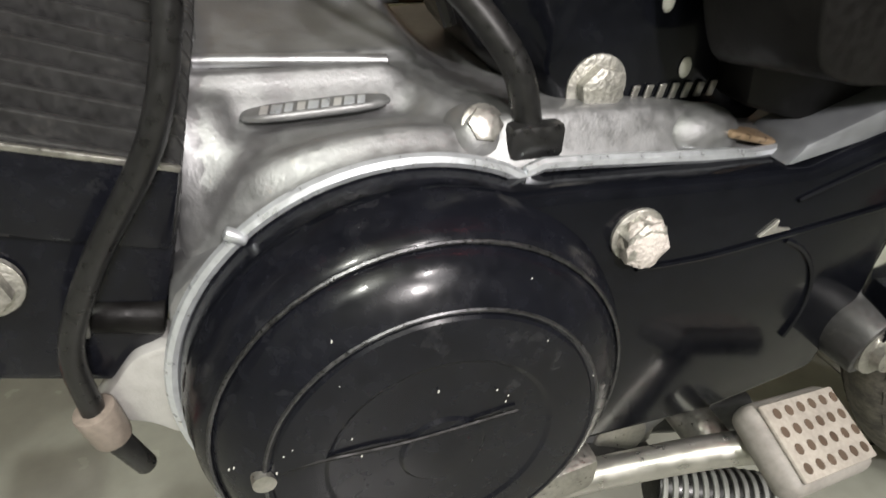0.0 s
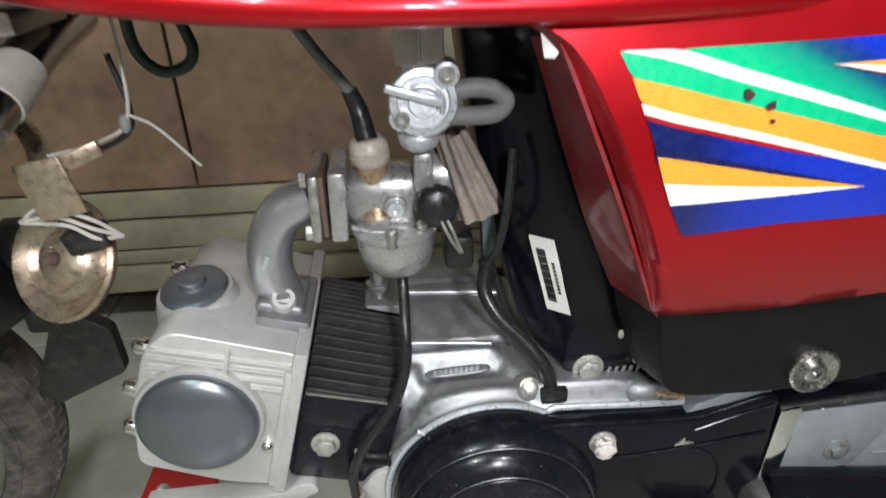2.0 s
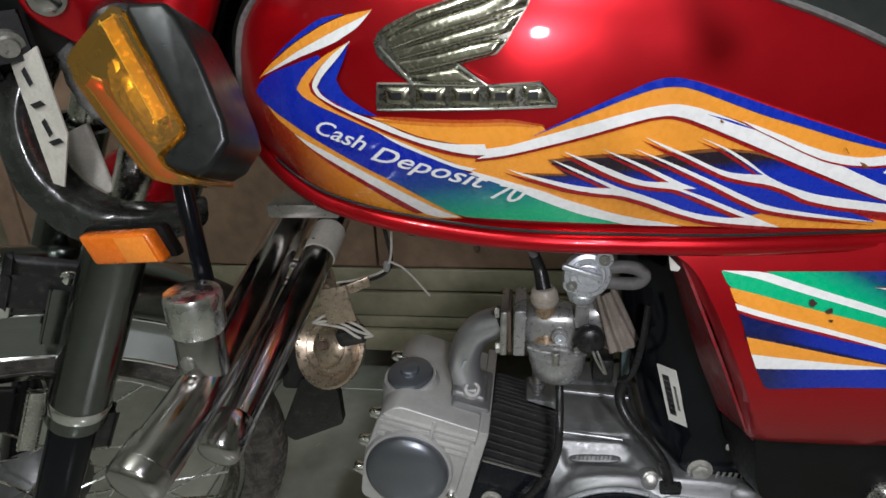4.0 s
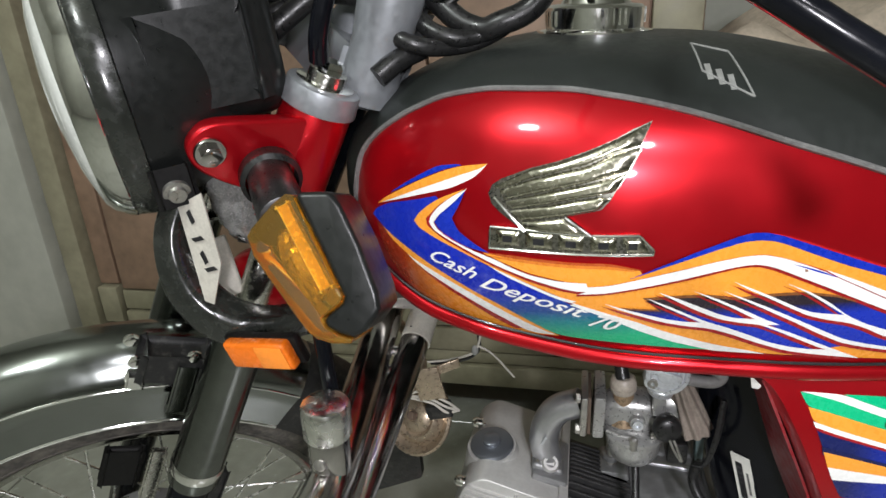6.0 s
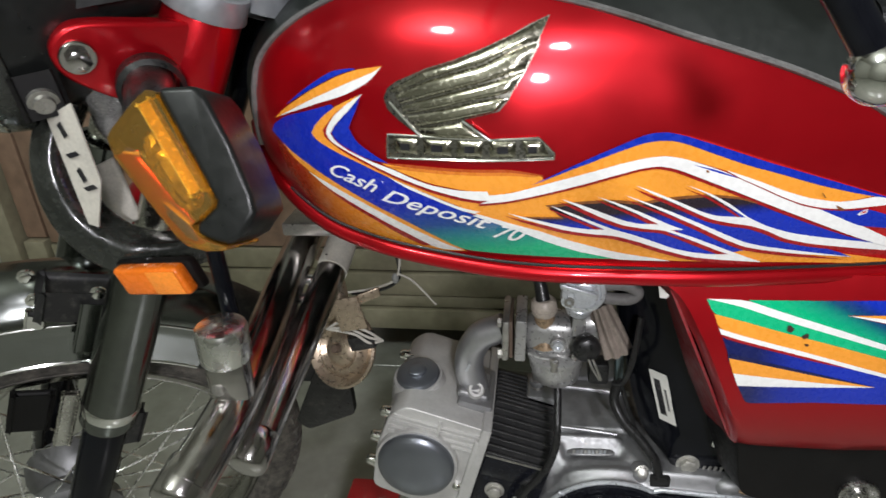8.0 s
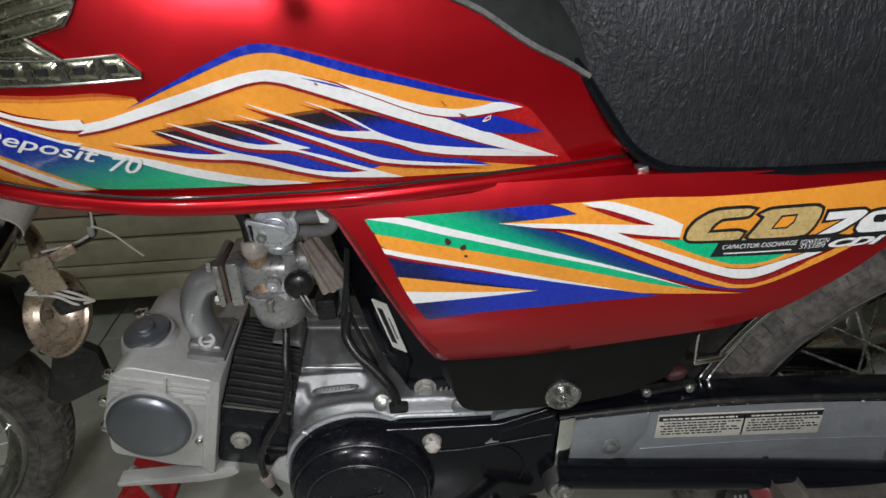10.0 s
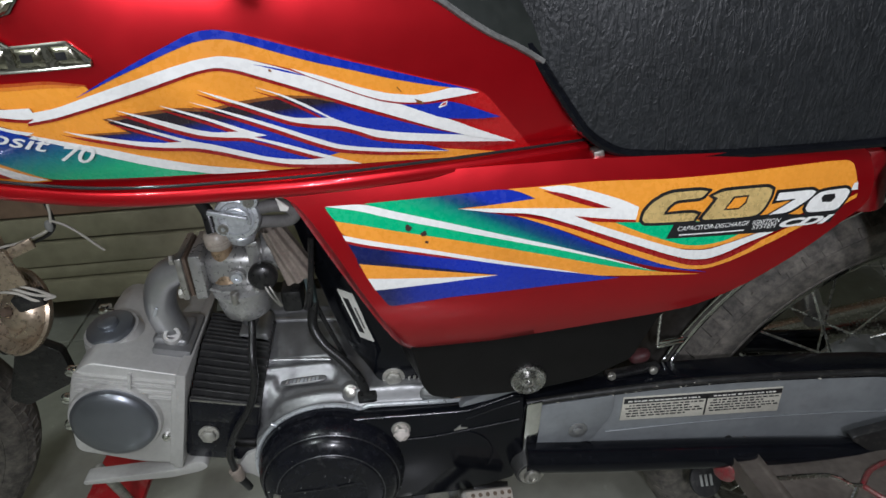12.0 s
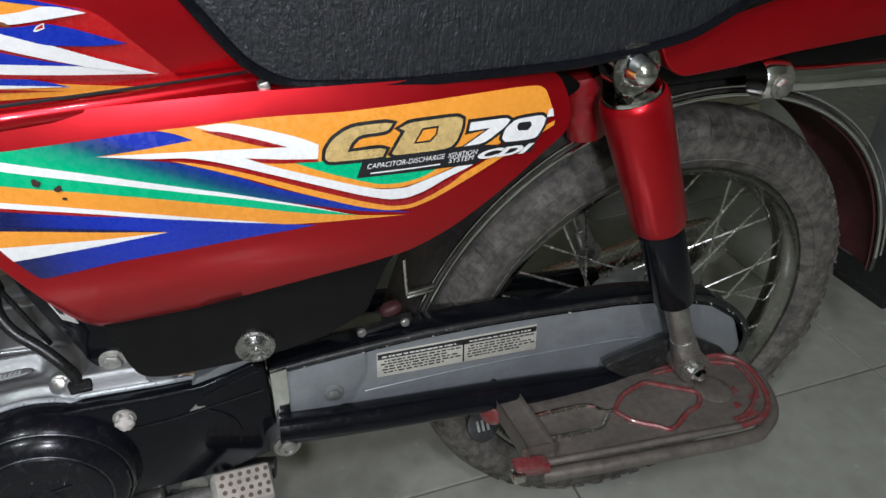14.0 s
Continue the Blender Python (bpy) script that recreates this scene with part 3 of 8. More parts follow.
def tank_shell(u, v):
    x = -0.3719 + 0.5415 * (u ** 1.5 * 0.5 + u * 0.5)
    b, t = lerp(TANK_B, x), lerp(TANK_T, x)
    m, w = b + 0.38 * (t - b), lerp(TANK_W, x)
    if v < 0.2 or v > 0.8:
        k = (v if v < 0.5 else 1 - v) / 0.2
        z = b + (m - b) * k
        y = w * (1 - lerp(TUCK, x) * ((m - z) / (m - b)) ** 2)
        return Vector((x, -y if v < 0.5 else y, z))
    a = (v - 0.2) / 0.6 * math.pi
    c, s = math.cos(a), math.sin(a)
    return Vector((x, -w * math.copysign(abs(c) ** (2 / 3), c), m + (t - m) * abs(s) ** (2 / 3)))


bm = grid(tank_shell, 64, 72)
bmesh.ops.holes_fill(bm, edges=[e for e in bm.edges if e.is_boundary], sides=0)
fuel_tank = part("fuel_tank", bm, BLACK_MATTE, bike, "satin black fuel tank with red side panels", 60)

TRIM = [(-0.350, 0.700), (-0.347, 0.745), (-0.333, 0.793), (-0.3067, 0.816), (-0.2859, 0.8269), (-0.2612, 0.8356), (-0.2263, 0.8401), (-0.1912, 0.8399), (-0.1582, 0.8358), (-0.1265, 0.8293), (-0.0953, 0.8203), (-0.0642, 0.8096), (-0.0327, 0.7991), (0.0025, 0.7863), (0.0466, 0.7657), (0.0658, 0.752), (0.0792, 0.7429), (0.1004, 0.7309), (0.125, 0.712), (0.148, 0.668)]


def panel_point(u, v, off=0.0012):
    x = -0.350 + 0.498 * u
    if u < 0.12:
        x = -0.350 + 0.498 * 0.12 * (u / 0.12) ** 1.6
    top = lerp(TRIM[1:], x) if x > -0.347 else 0.715 + (x + 0.35) / 0.003 * 0.02
    b = lerp(TANK_B, x) + 0.0005
    z = b + (max(top, b + 0.001) - b) * v
    return Vector((x, -tank(x, z) - off, z))


red_panel = part("side_panel", grid(panel_point, 70, 34), RED, fuel_tank, "glossy red side panel", 60)
line = [panel_point(k / 60, 1.0, 0.0015) for k in range(61)]
part("panel_trim", tube([p for p in line if p.z > 0.72], 0.0030, 8, 2, flat=0.7), DARK_TRIM, fuel_tank, "dark grey rubber trim strip")
# pressed lip along the tank's foot
lip = []
for k in range(50):
    x = -0.366 + 0.516 * k / 49
    lip.append((x, -lerp(TANK_W, x) * (1 - 0.92 * lerp(TUCK, x)) - 0.001, lerp(TANK_B, x) - 0.002))
part("tank_lip", tube(lip, 0.0065, 10, 2), RED, fuel_tank, "red rolled tank lip", 60)
part("tank_lip", tube([(x, -y, z) for x, y, z in lip], 0.0065, 10, 2), RED, fuel_tank, "red rolled tank lip", 60)
part("seam_line", tube([(x, y - 0.0055, z + 0.0085) for x, y, z in lip[4:]], 0.0011, 6, 2), INK, fuel_tank)
cap = part("filler_cap", lathe([(0, 0.043), (0.004, 0.043), (0.005, 0.037), (0.006, 0.036), (0.020, 0.036), (0.022, 0.034), (0.023, 0.026), (0.026, 0.024), (0.032, 0.022), (0.033, 0)], (-0.170, 0, 0.862), (0.03, 0, 1), 48), CHROME, fuel_tank, "chrome filler cap with a knurled rim")
for k in range(48):
    a = 2 * math.pi * k / 48
    if (k // 6) % 2 == 0:
        part("knurl", obox((-0.1697 + 0.0362 * math.cos(a), 0.0362 * math.sin(a), 0.8755), (0.0011 * math.sin(a), -0.0011 * math.cos(a), 0), (0.0012 * math.cos(a), 0.0012 * math.sin(a), 0), (0, 0, 0.0055), 0), CHROME, cap)
part("cap_seat", lathe([(0, 0.036), (0.002, 0.049), (0.0045, 0.047), (0.006, 0.042), (0.006, 0.03)], (-0.170, 0, 0.859), (0.03, 0, 1), 40), GREY_TRIM, fuel_tank)

# outlined badge on the tank's top, its lettering left plain
def top_z(x, y):
    w, b, t = lerp(TANK_W, x), lerp(TANK_B, x), lerp(TANK_T, x)
    m = b + 0.38 * (t - b)
    return m + (t - m) * max(0, 1 - min(1, abs(y) / w) ** 3) ** (1 / 3)


def on_shoulder(x, z, off=0.0008):
    return Vector((x, -tank(x, z) - off, z))


badge = [(-0.1097, 0.8589), (-0.0889, 0.8542), (-0.0798, 0.8323), (-0.1075, 0.8462), (-0.1097, 0.8589)]
for a, b in zip(badge, badge[1:]):
    part("badge_line", tube([on_shoulder(a[0] + (b[0] - a[0]) * k / 8, a[1] + (b[1] - a[1]) * k / 8) for k in range(9)], 0.0007, 6, 1), GREY_TRIM, fuel_tank, "pale printed badge outline")
for k in range(3):
    x = -0.1050 + 0.0062 * k
    bm = grid(lambda u, v: on_shoulder(x + 0.0036 * u - 0.0010 * v, 0.8418 - 0.0028 * k + 0.0075 * v, 0.0008), 3, 3)
    part("badge_bar", bm, GREY_TRIM, fuel_tank, "pale printed bar")


def flat_outline(pts, fn, off, cell=0.007):
    """A thin film with outline pts (x, z), laid on the surface fn at the height off."""
    bm = bmesh.new()
    vs = [bm.verts.new((x, 0, z)) for x, z in pts]
    es = [bm.edges.new((vs[i], vs[(i + 1) % len(vs)])) for i in range(len(vs))]
    bmesh.ops.triangle_fill(bm, use_beauty=True, use_dissolve=False, edges=es)
    for _ in range(6):
        long = [e for e in bm.edges if e.calc_length() > cell]
        if not long:
            break
        bmesh.ops.subdivide_edges(bm, edges=long, cuts=1, use_grid_fill=True)
        bmesh.ops.triangulate(bm, faces=[f for f in bm.faces if len(f.verts) > 3])
    for v in bm.verts:
        v.co.y = -fn(v.co.x, v.co.z) - off
    return bm


def soften(pts, n=3):
    """Bends the outline's shallow corners into curves and keeps its points sharp."""
    out = []
    m = len(pts)
    for i in range(m):
        p, a, b = Vector(pts[i]), Vector(pts[i - 1]), Vector(pts[(i + 1) % m])
        d0, d1 = p - a, b - p
        if d0.length > 1e-6 and d1.length > 1e-6 and d0.angle(d1) < radians(50):
            q0, q1 = p - d0 * 0.3, p + d1 * 0.3
            for k in range(n + 1):
                t = k / n
                out.append(tuple((1 - t) ** 2 * q0 + 2 * t * (1 - t) * p + t * t * q1))
        else:
            out.append(tuple(p))
    return out


HOST = {}


def decal(name, ink, fn, layer, pts):
    base = 0.0015 if fn is tank else 0.0004
    part(name, flat_outline(soften(pts), fn, base + 0.00009 * layer), INKS[ink], HOST[fn], {"white": "white film", "orange": "orange film", "blue": "deep blue film", "red": "dark red film", "green": "green film fading to blue", "bluegreen": "blue film fading to green", "streak": "deep blue film", "green2": "green film", "orangefade": "orange film fading to dark red", "brown": "brown shaded film", "navy": "dark navy film", "bluefade": "blue film fading to dark navy", "rust": "rust-red film", "amber": "deep orange film", "scarlet": "scarlet film"}[ink], 80)


def lettering(name, body, size, shear, start, end, fn, off, ink, host, sag=0.0, cap=0.006, bold=0.0):
    """Printed words along a line from start to end (x, z) on the surface fn."""
    bm = letters(body, size, shear, bold)
    w, high = max(v.co.x for v in bm.verts), max(v.co.y for v in bm.verts)
    s, e = Vector(start), Vector(end)
    d = (e - s).normalized()
    n = Vector((-d.y, d.x))
    k = (e - s).length / w
    for v in bm.verts:
        t = v.co.x / w
        q = s + d * (v.co.x * k) + n * (v.co.y * cap / high - sag * 4 * t * (1 - t))
        v.co = (q.x, -fn(q.x, q.y) - off, q.y)
    return part(name, bm, ink, host, "", 80)


# left side cover
outline = rounded([(-0.090, 0.6585), (0.1414, 0.6579), (0.2411, 0.6545), (0.340, 0.6485), (0.3520, 0.6430), (0.3605, 0.625), (0.3620, 0.610), (0.3577, 0.6014), (0.3389, 0.5903), (0.3123, 0.5712), (0.2909, 0.5564), (0.2741, 0.5443), (0.253, 0.5322), (0.2361, 0.5245), (0.2062, 0.5185), (0.1852, 0.5155), (0.1550, 0.5110), (0.1113, 0.5040), (0.0828, 0.4998), (0.048, 0.4996), (0.024, 0.4998), (0.016, 0.504), (0.006, 0.527), (-0.008, 0.562), (-0.026, 0.604), (-0.041, 0.633), (-0.050, 0.645), (-0.064, 0.653)], 0.006, 3)
bm = flat_outline(outline, cover, 0.0, 0.012)
rim = [e for e in bm.edges if e.is_boundary]
ext = bmesh.ops.extrude_edge_only(bm, edges=rim)["geom"]
lip_v = [g for g in ext if isinstance(g, bmesh.types.BMVert)]
for v in lip_v:
    low, fore = step01((0.53 - v.co.z) / 0.025) * step01((0.14 - v.co.x) / 0.07), step01((0.03 - v.co.x) / 0.02)
    v.co += Vector((-0.006 * fore, 0.008, -0.0065 * low))
ext = bmesh.ops.extrude_edge_only(bm, edges=[g for g in ext if isinstance(g, bmesh.types.BMEdge)])["geom"]
for v in [g for g in ext if isinstance(g, bmesh.types.BMVert)]:
    low = step01((0.52 - v.co.z) / 0.025) * step01((0.14 - v.co.x) / 0.07)
    v.co += Vector((0, 0.010 + 0.008 * (1 - low), -0.0055 * low))
side_cover = part("side_cover", bm, RED, bike, "glossy red side cover with striped stickers", 50)
HOST[tank], HOST[cover] = red_panel, side_cover
NEAR = [(0.4875, 0.0218, 0.0945), (0.500, 0.0125, 0.1045), (0.517, 0.0040, 0.1120), (0.5605, -0.0145, 0.1210), (0.5926, -0.0285, 0.1240), (0.628, -0.0440, 0.1250), (0.646, -0.0520, 0.1250)]
INNER_EDGE = [(0.4970, 0.0010, 0.0690), (0.505, -0.0025, 0.0690), (0.520, -0.0090, 0.0700), (0.541, -0.0180, 0.0715), (0.575, -0.0303, 0.0720), (0.622, -0.0465, 0.0750), (0.640, -0.0530, 0.0770)]


def return_face(u, v):
    za, zb = 0.4875 + 0.1585 * u, 0.4970 + 0.1430 * u
    a = Vector((lerp([(z, x) for z, x, y in NEAR], za), -lerp([(z, y) for z, x, y in NEAR], za), za))
    b = Vector((lerp([(z, x) for z, x, y in INNER_EDGE], zb), -lerp([(z, y) for z, x, y in INNER_EDGE], zb), zb))
    return a.lerp(b, v)


bm = grid(return_face, 24, 6)
bmesh.ops.solidify(bm, geom=bm.faces[:], thickness=0.002)
part("inner_flange", bm, RED_FILMED, side_cover, "red front flange under a film of dust", 60)
part("white_patch", prism([(-0.0618, 0.6490), (-0.0540, 0.6410), (-0.0555, 0.6385), (-0.0600, 0.6390)], -0.1280, -0.1262, 0.0004), PAPER, bike, "small white patch under the tank edge")
part("cover_hook", prism([(0.150, 0.660), (0.157, 0.662), (0.159, 0.652), (0.152, 0.650)], -0.1225, -0.112, 0.001), STEEL, bike)

# dark box below the side cover
box_outline = rounded([(0.014, 0.515), (0.0185, 0.488), (0.0245, 0.450), (0.030, 0.438), (0.045, 0.4335), (0.090, 0.4325), (0.125, 0.434), (0.170, 0.441), (0.205, 0.458), (0.224, 0.50), (0.25, 0.53), (0.20, 0.56), (0.03, 0.56)], 0.006, 3)
bm = prism(box_outline, -0.101, -0.068, 0.007, 4)
for v in bm.verts:
    back = (v.co.y + 0.101) / 0.033 * step01((0.06 - v.co.x) / 0.03)
    v.co += Vector((-(0.006 + 0.010 * step01((v.co.z - 0.43) / 0.06)) * back, 0, -0.006 * back * step01((0.47 - v.co.z) / 0.03)))
battery_box = part("battery_box", bm, BLACK_PLASTIC, bike, "dull black plastic box below the side cover")
# added black plate that gives the gap behind the box its shade
part("gap_backing", prism([(0.045, 0.415), (0.030, 0.50), (0.24, 0.53), (0.215, 0.455), (0.175, 0.408), (0.09, 0.402)], -0.066, -0.046, 0.003), BLACK_PLASTIC, battery_box)
screw = part("cover_screw", lathe([(0, 0.0155), (0.0015, 0.0158), (0.0032, 0.0152), (0.0040, 0.0136), (0.0036, 0.0120), (0.0010, 0.0085), (0.0010, 0.0072), (0.0042, 0.0066), (0.0052, 0.0050), (0.0052, 0.0030), (0.0025, 0.0026), (0.0025, 0)], (0.1150, -0.101, 0.4475), (0, -1, 0), 36), CUP, battery_box, "chrome cup-washer screw")

# emblem: a row of raised feathers over a dark bar
emblem = part("wing_emblem", flat_outline([(-0.1374, 0.8233), (-0.1484, 0.8191), (-0.1577, 0.8144), (-0.1734, 0.8081), (-0.1896, 0.8024), (-0.2063, 0.7978), (-0.2238, 0.7908), (-0.2296, 0.7868), (-0.2322, 0.7815), (-0.2302, 0.775), (-0.2241, 0.7694), (-0.2107, 0.7595), (-0.1683, 0.7583), (-0.1851, 0.7701), (-0.1645, 0.7749), (-0.1592, 0.7809), (-0.1568, 0.7854), (-0.1502, 0.7954), (-0.1431, 0.8085), (-0.1426, 0.8123)], tank, 0.0030), EMBLEM_DARK, red_panel, "raised metal wing emblem")
FEATHERS = [
    ([(-0.2289, 0.7858), (-0.2063, 0.7972), (-0.1896, 0.8017), (-0.1734, 0.8075), (-0.1577, 0.8141), (-0.1381, 0.8227), (-0.1438, 0.8109), (-0.1575, 0.8079), (-0.1732, 0.8008), (-0.1895, 0.7967), (-0.2063, 0.792), (-0.2238, 0.7844)], 6),
    ([(-0.2246, 0.7834), (-0.2063, 0.791), (-0.1894, 0.7958), (-0.1732, 0.7998), (-0.1575, 0.807), (-0.1438, 0.8097), (-0.1503, 0.7972), (-0.1603, 0.7943), (-0.173, 0.7907), (-0.1893, 0.7867), (-0.2062, 0.7823), (-0.2218, 0.778)], 6),
    ([(-0.2211, 0.777), (-0.2062, 0.7813), (-0.1893, 0.7858), (-0.1729, 0.7898), (-0.1602, 0.7933), (-0.1508, 0.796), (-0.1575, 0.7857), (-0.1663, 0.7834), (-0.1793, 0.7812), (-0.1959, 0.7771), (-0.2183, 0.7723)], 6),
    ([(-0.2176, 0.7713), (-0.1959, 0.7761), (-0.1793, 0.7802), (-0.1663, 0.7825), (-0.1592, 0.7822), (-0.1661, 0.7752), (-0.1726, 0.7734), (-0.1891, 0.7699), (-0.212, 0.7656)], 5),
    ([(-0.2113, 0.7649), (-0.1851, 0.7691), (-0.1696, 0.7593), (-0.2089, 0.7604)], 2),
]


def along(pts, u):
    """A place on an open line of points, u from 0 to 1."""
    f = u * (len(pts) - 1)
    i = min(len(pts) - 2, int(f))
    return Vector(pts[i]).lerp(Vector(pts[i + 1]), f - i)


for rim, n in FEATHERS:
    upper, lower = rim[:n], rim[n:][::-1]

    def feather(u, v):
        p = along(upper, u).lerp(along(lower, u), v)
        swell_up = (1 - (2 * v - 1) ** 4) * (0.55 + 0.45 * v)
        return Vector((p.x, -tank(p.x, p.y) - 0.0032 - 0.0030 * swell_up * min(1, 0.4 + 2 * u, 0.25 + 6 * (1 - u)), p.y))
    part("feather", grid(feather, 24, 8), EMBLEM, emblem, "", 80)
EDGES = [(-0.2282, 0.7797), (-0.2096, 0.7596), (-0.1851, 0.7701), (-0.1696, 0.7593)]
for a, b in (EDGES[:2], EDGES[2:]):
    part("emblem_edge", tube([(a[0] + (b[0] - a[0]) * k / 6, -tank(a[0] + (b[0] - a[0]) * k / 6, a[1] + (b[1] - a[1]) * k / 6) - 0.0045, a[1] + (b[1] - a[1]) * k / 6) for k in range(7)], 0.0012, 8, 1), CHROME, emblem)
BAR = [(-0.231, 0.7604), (-0.2106, 0.7603), (-0.169, 0.7593), (-0.1423, 0.7602), (-0.1334, 0.7506), (-0.1336, 0.7477), (-0.2066, 0.7465), (-0.2323, 0.7459)]
bm = flat_outline(BAR, tank, 0.0034)
rim = bmesh.ops.extrude_edge_only(bm, edges=[e for e in bm.edges if e.is_boundary])["geom"]
for v in [g for g in rim if isinstance(g, bmesh.types.BMVert)]:
    v.co.y += 0.0030
name_bar = part("name_bar", bm, EMBLEM_DARK, red_panel, "dark raised bar with plain chrome blocks", 30)
part("bar_edge", tube([(x, -tank(x, z) - 0.0038, z) for x, z in (along([*BAR, BAR[0]], k / 48) for k in range(48))], 0.0007, 6, 1, closed=True), CHROME, name_bar)
for k in range(5):
    x0, w = (-0.2275, -0.2090, -0.1890, -0.1700, -0.1520)[k], (0.0145, 0.0165, 0.0150, 0.0150, 0.0125)[k]

    def block(u, v):
        x, z = x0 + w * u + 0.0035 * (k == 4) * (1 - v), 0.7490 + 0.0095 * v
        return Vector((x, -tank(x, z) - 0.0036 - 0.0018 * (1 - (2 * v - 1) ** 4) * (1 - (2 * u - 1) ** 6), z))
    part("letter_block", grid(block, 10, 8), EMBLEM, name_bar)
    part("block_shadow", grid(lambda u, v: Vector((x0 + w * (0.3 + 0.4 * u), -tank(x0 + w * (0.3 + 0.4 * u), 0.7535) - 0.0056, 0.7518 + 0.0040 * v)), 3, 3), INK, name_bar)

decal("red_film", "scarlet", tank, 1, [(-0.1517, 0.7291), (-0.1263, 0.7388), (-0.0951, 0.7531), (-0.0798, 0.7595), (-0.0604, 0.7578), (-0.0097, 0.7389), (0.0542, 0.7159), (0.0759, 0.7086), (0.0921, 0.6874), (0.1125, 0.6594), (0.053, 0.6662), (-0.0045, 0.6714), (-0.0838, 0.6807)])
decal("flag_sticker", "white", tank, 2, [(-0.3175, 0.7606), (-0.2841, 0.7731), (-0.2581, 0.7812), (-0.2422, 0.7893), (-0.2373, 0.7937), (-0.2328, 0.7986), (-0.2538, 0.7917), (-0.2837, 0.7791)])
decal("flag_sticker", "orange", tank, 3, [(-0.32, 0.7591), (-0.3094, 0.7675), (-0.2835, 0.7825), (-0.2639, 0.7915), (-0.2498, 0.7961), (-0.2328, 0.7986), (-0.2369, 0.7957), (-0.2538, 0.7893), (-0.2838, 0.7769), (-0.3069, 0.7656)])
decal("flag_sticker", "blue", tank, 4, [(-0.3064, 0.7705), (-0.293, 0.7799), (-0.2788, 0.7885), (-0.2667, 0.7947), (-0.253, 0.7969), (-0.2498, 0.7965), (-0.2639, 0.7922), (-0.2835, 0.7829)])
decal("stripe_sticker", "orangefade", tank, 5, [(-0.3214, 0.7459), (-0.3119, 0.7408), (-0.2886, 0.7301), (-0.2672, 0.7196), (-0.2471, 0.7096), (-0.2278, 0.7002), (-0.209, 0.6885), (-0.1882, 0.676), (-0.2103, 0.6729), (-0.2314, 0.672), (-0.2542, 0.67), (-0.2737, 0.6696), (-0.2854, 0.6737), (-0.3029, 0.6953), (-0.3158, 0.7178), (-0.32, 0.735)])
decal("stripe_sticker", "orange", tank, 6, [(-0.3179, 0.7461), (-0.3118, 0.7413), (-0.2886, 0.7306), (-0.2671, 0.7201), (-0.2471, 0.7102), (-0.2277, 0.7008), (-0.209, 0.6892), (-0.1882, 0.6767), (-0.1999, 0.6776), (-0.217, 0.6885), (-0.236, 0.6994), (-0.2556, 0.7101), (-0.2763, 0.7193), (-0.2941, 0.7271), (-0.3084, 0.7356)])
decal("stripe_sticker", "white", tank, 7, [(-0.2951, 0.7272), (-0.2762, 0.7198), (-0.2555, 0.7106), (-0.2359, 0.7006), (-0.2169, 0.6898), (-0.2016, 0.6813), (-0.1901, 0.6769), (-0.2041, 0.6749), (-0.214, 0.6778), (-0.2254, 0.6857), (-0.2446, 0.6977), (-0.2646, 0.7087), (-0.2834, 0.7187)])
decal("stripe_sticker", "red", tank, 8, [(-0.2879, 0.7208), (-0.2646, 0.7087), (-0.2446, 0.6977), (-0.2253, 0.6864), (-0.2131, 0.678), (-0.2182, 0.6765), (-0.2298, 0.683), (-0.2491, 0.6963), (-0.2692, 0.7078)])
decal("band_sticker", "bluegreen", tank, 9, [(-0.325, 0.7501), (-0.3205, 0.7561), (-0.3071, 0.7635), (-0.2843, 0.7704), (-0.2687, 0.7752), (-0.2667, 0.7736), (-0.2756, 0.7675), (-0.2828, 0.7609), (-0.2866, 0.7554), (-0.2833, 0.7513), (-0.2708, 0.7459), (-0.2523, 0.7398), (-0.233, 0.7322), (-0.2072, 0.7206), (-0.1891, 0.7136), (-0.1813, 0.71), (-0.1681, 0.7049), (-0.1551, 0.6998), (-0.1425, 0.6933), (-0.1294, 0.6873), (-0.1157, 0.6816), (-0.0905, 0.6746), (-0.1338, 0.6769), (-0.1616, 0.6777), (-0.1901, 0.6776), (-0.209, 0.6892), (-0.2277, 0.7008), (-0.2471, 0.7102), (-0.2671, 0.7201), (-0.2886, 0.7306), (-0.3118, 0.7413)])
decal("field_sticker", "orange", tank, 10, [(-0.2485, 0.7821), (-0.2658, 0.7741), (-0.2756, 0.7675), (-0.2828, 0.7609), (-0.2866, 0.7554), (-0.2833, 0.7513), (-0.2708, 0.7459), (-0.2523, 0.7398), (-0.233, 0.7326), (-0.2071, 0.7224), (-0.1891, 0.7159), (-0.1805, 0.7114), (-0.1668, 0.7075), (-0.1535, 0.7031), (-0.1402, 0.6987), (-0.1272, 0.6928), (-0.1135, 0.6877), (-0.0994, 0.6824), (-0.0845, 0.6782), (-0.0591, 0.6729), (-0.0322, 0.6718), (-0.0047, 0.6702), (0.0345, 0.6671), (0.0837, 0.6623), (0.1035, 0.6606), (0.0796, 0.6661), (0.0385, 0.6753), (-0.0021, 0.6932), (-0.0132, 0.7109), (-0.0473, 0.7331), (-0.0734, 0.7427), (-0.0986, 0.7387), (-0.1435, 0.7284), (-0.1719, 0.7225), (-0.1785, 0.7245), (-0.2069, 0.7293), (-0.2442, 0.7411), (-0.2682, 0.7515), (-0.2756, 0.7566), (-0.267, 0.7687)])
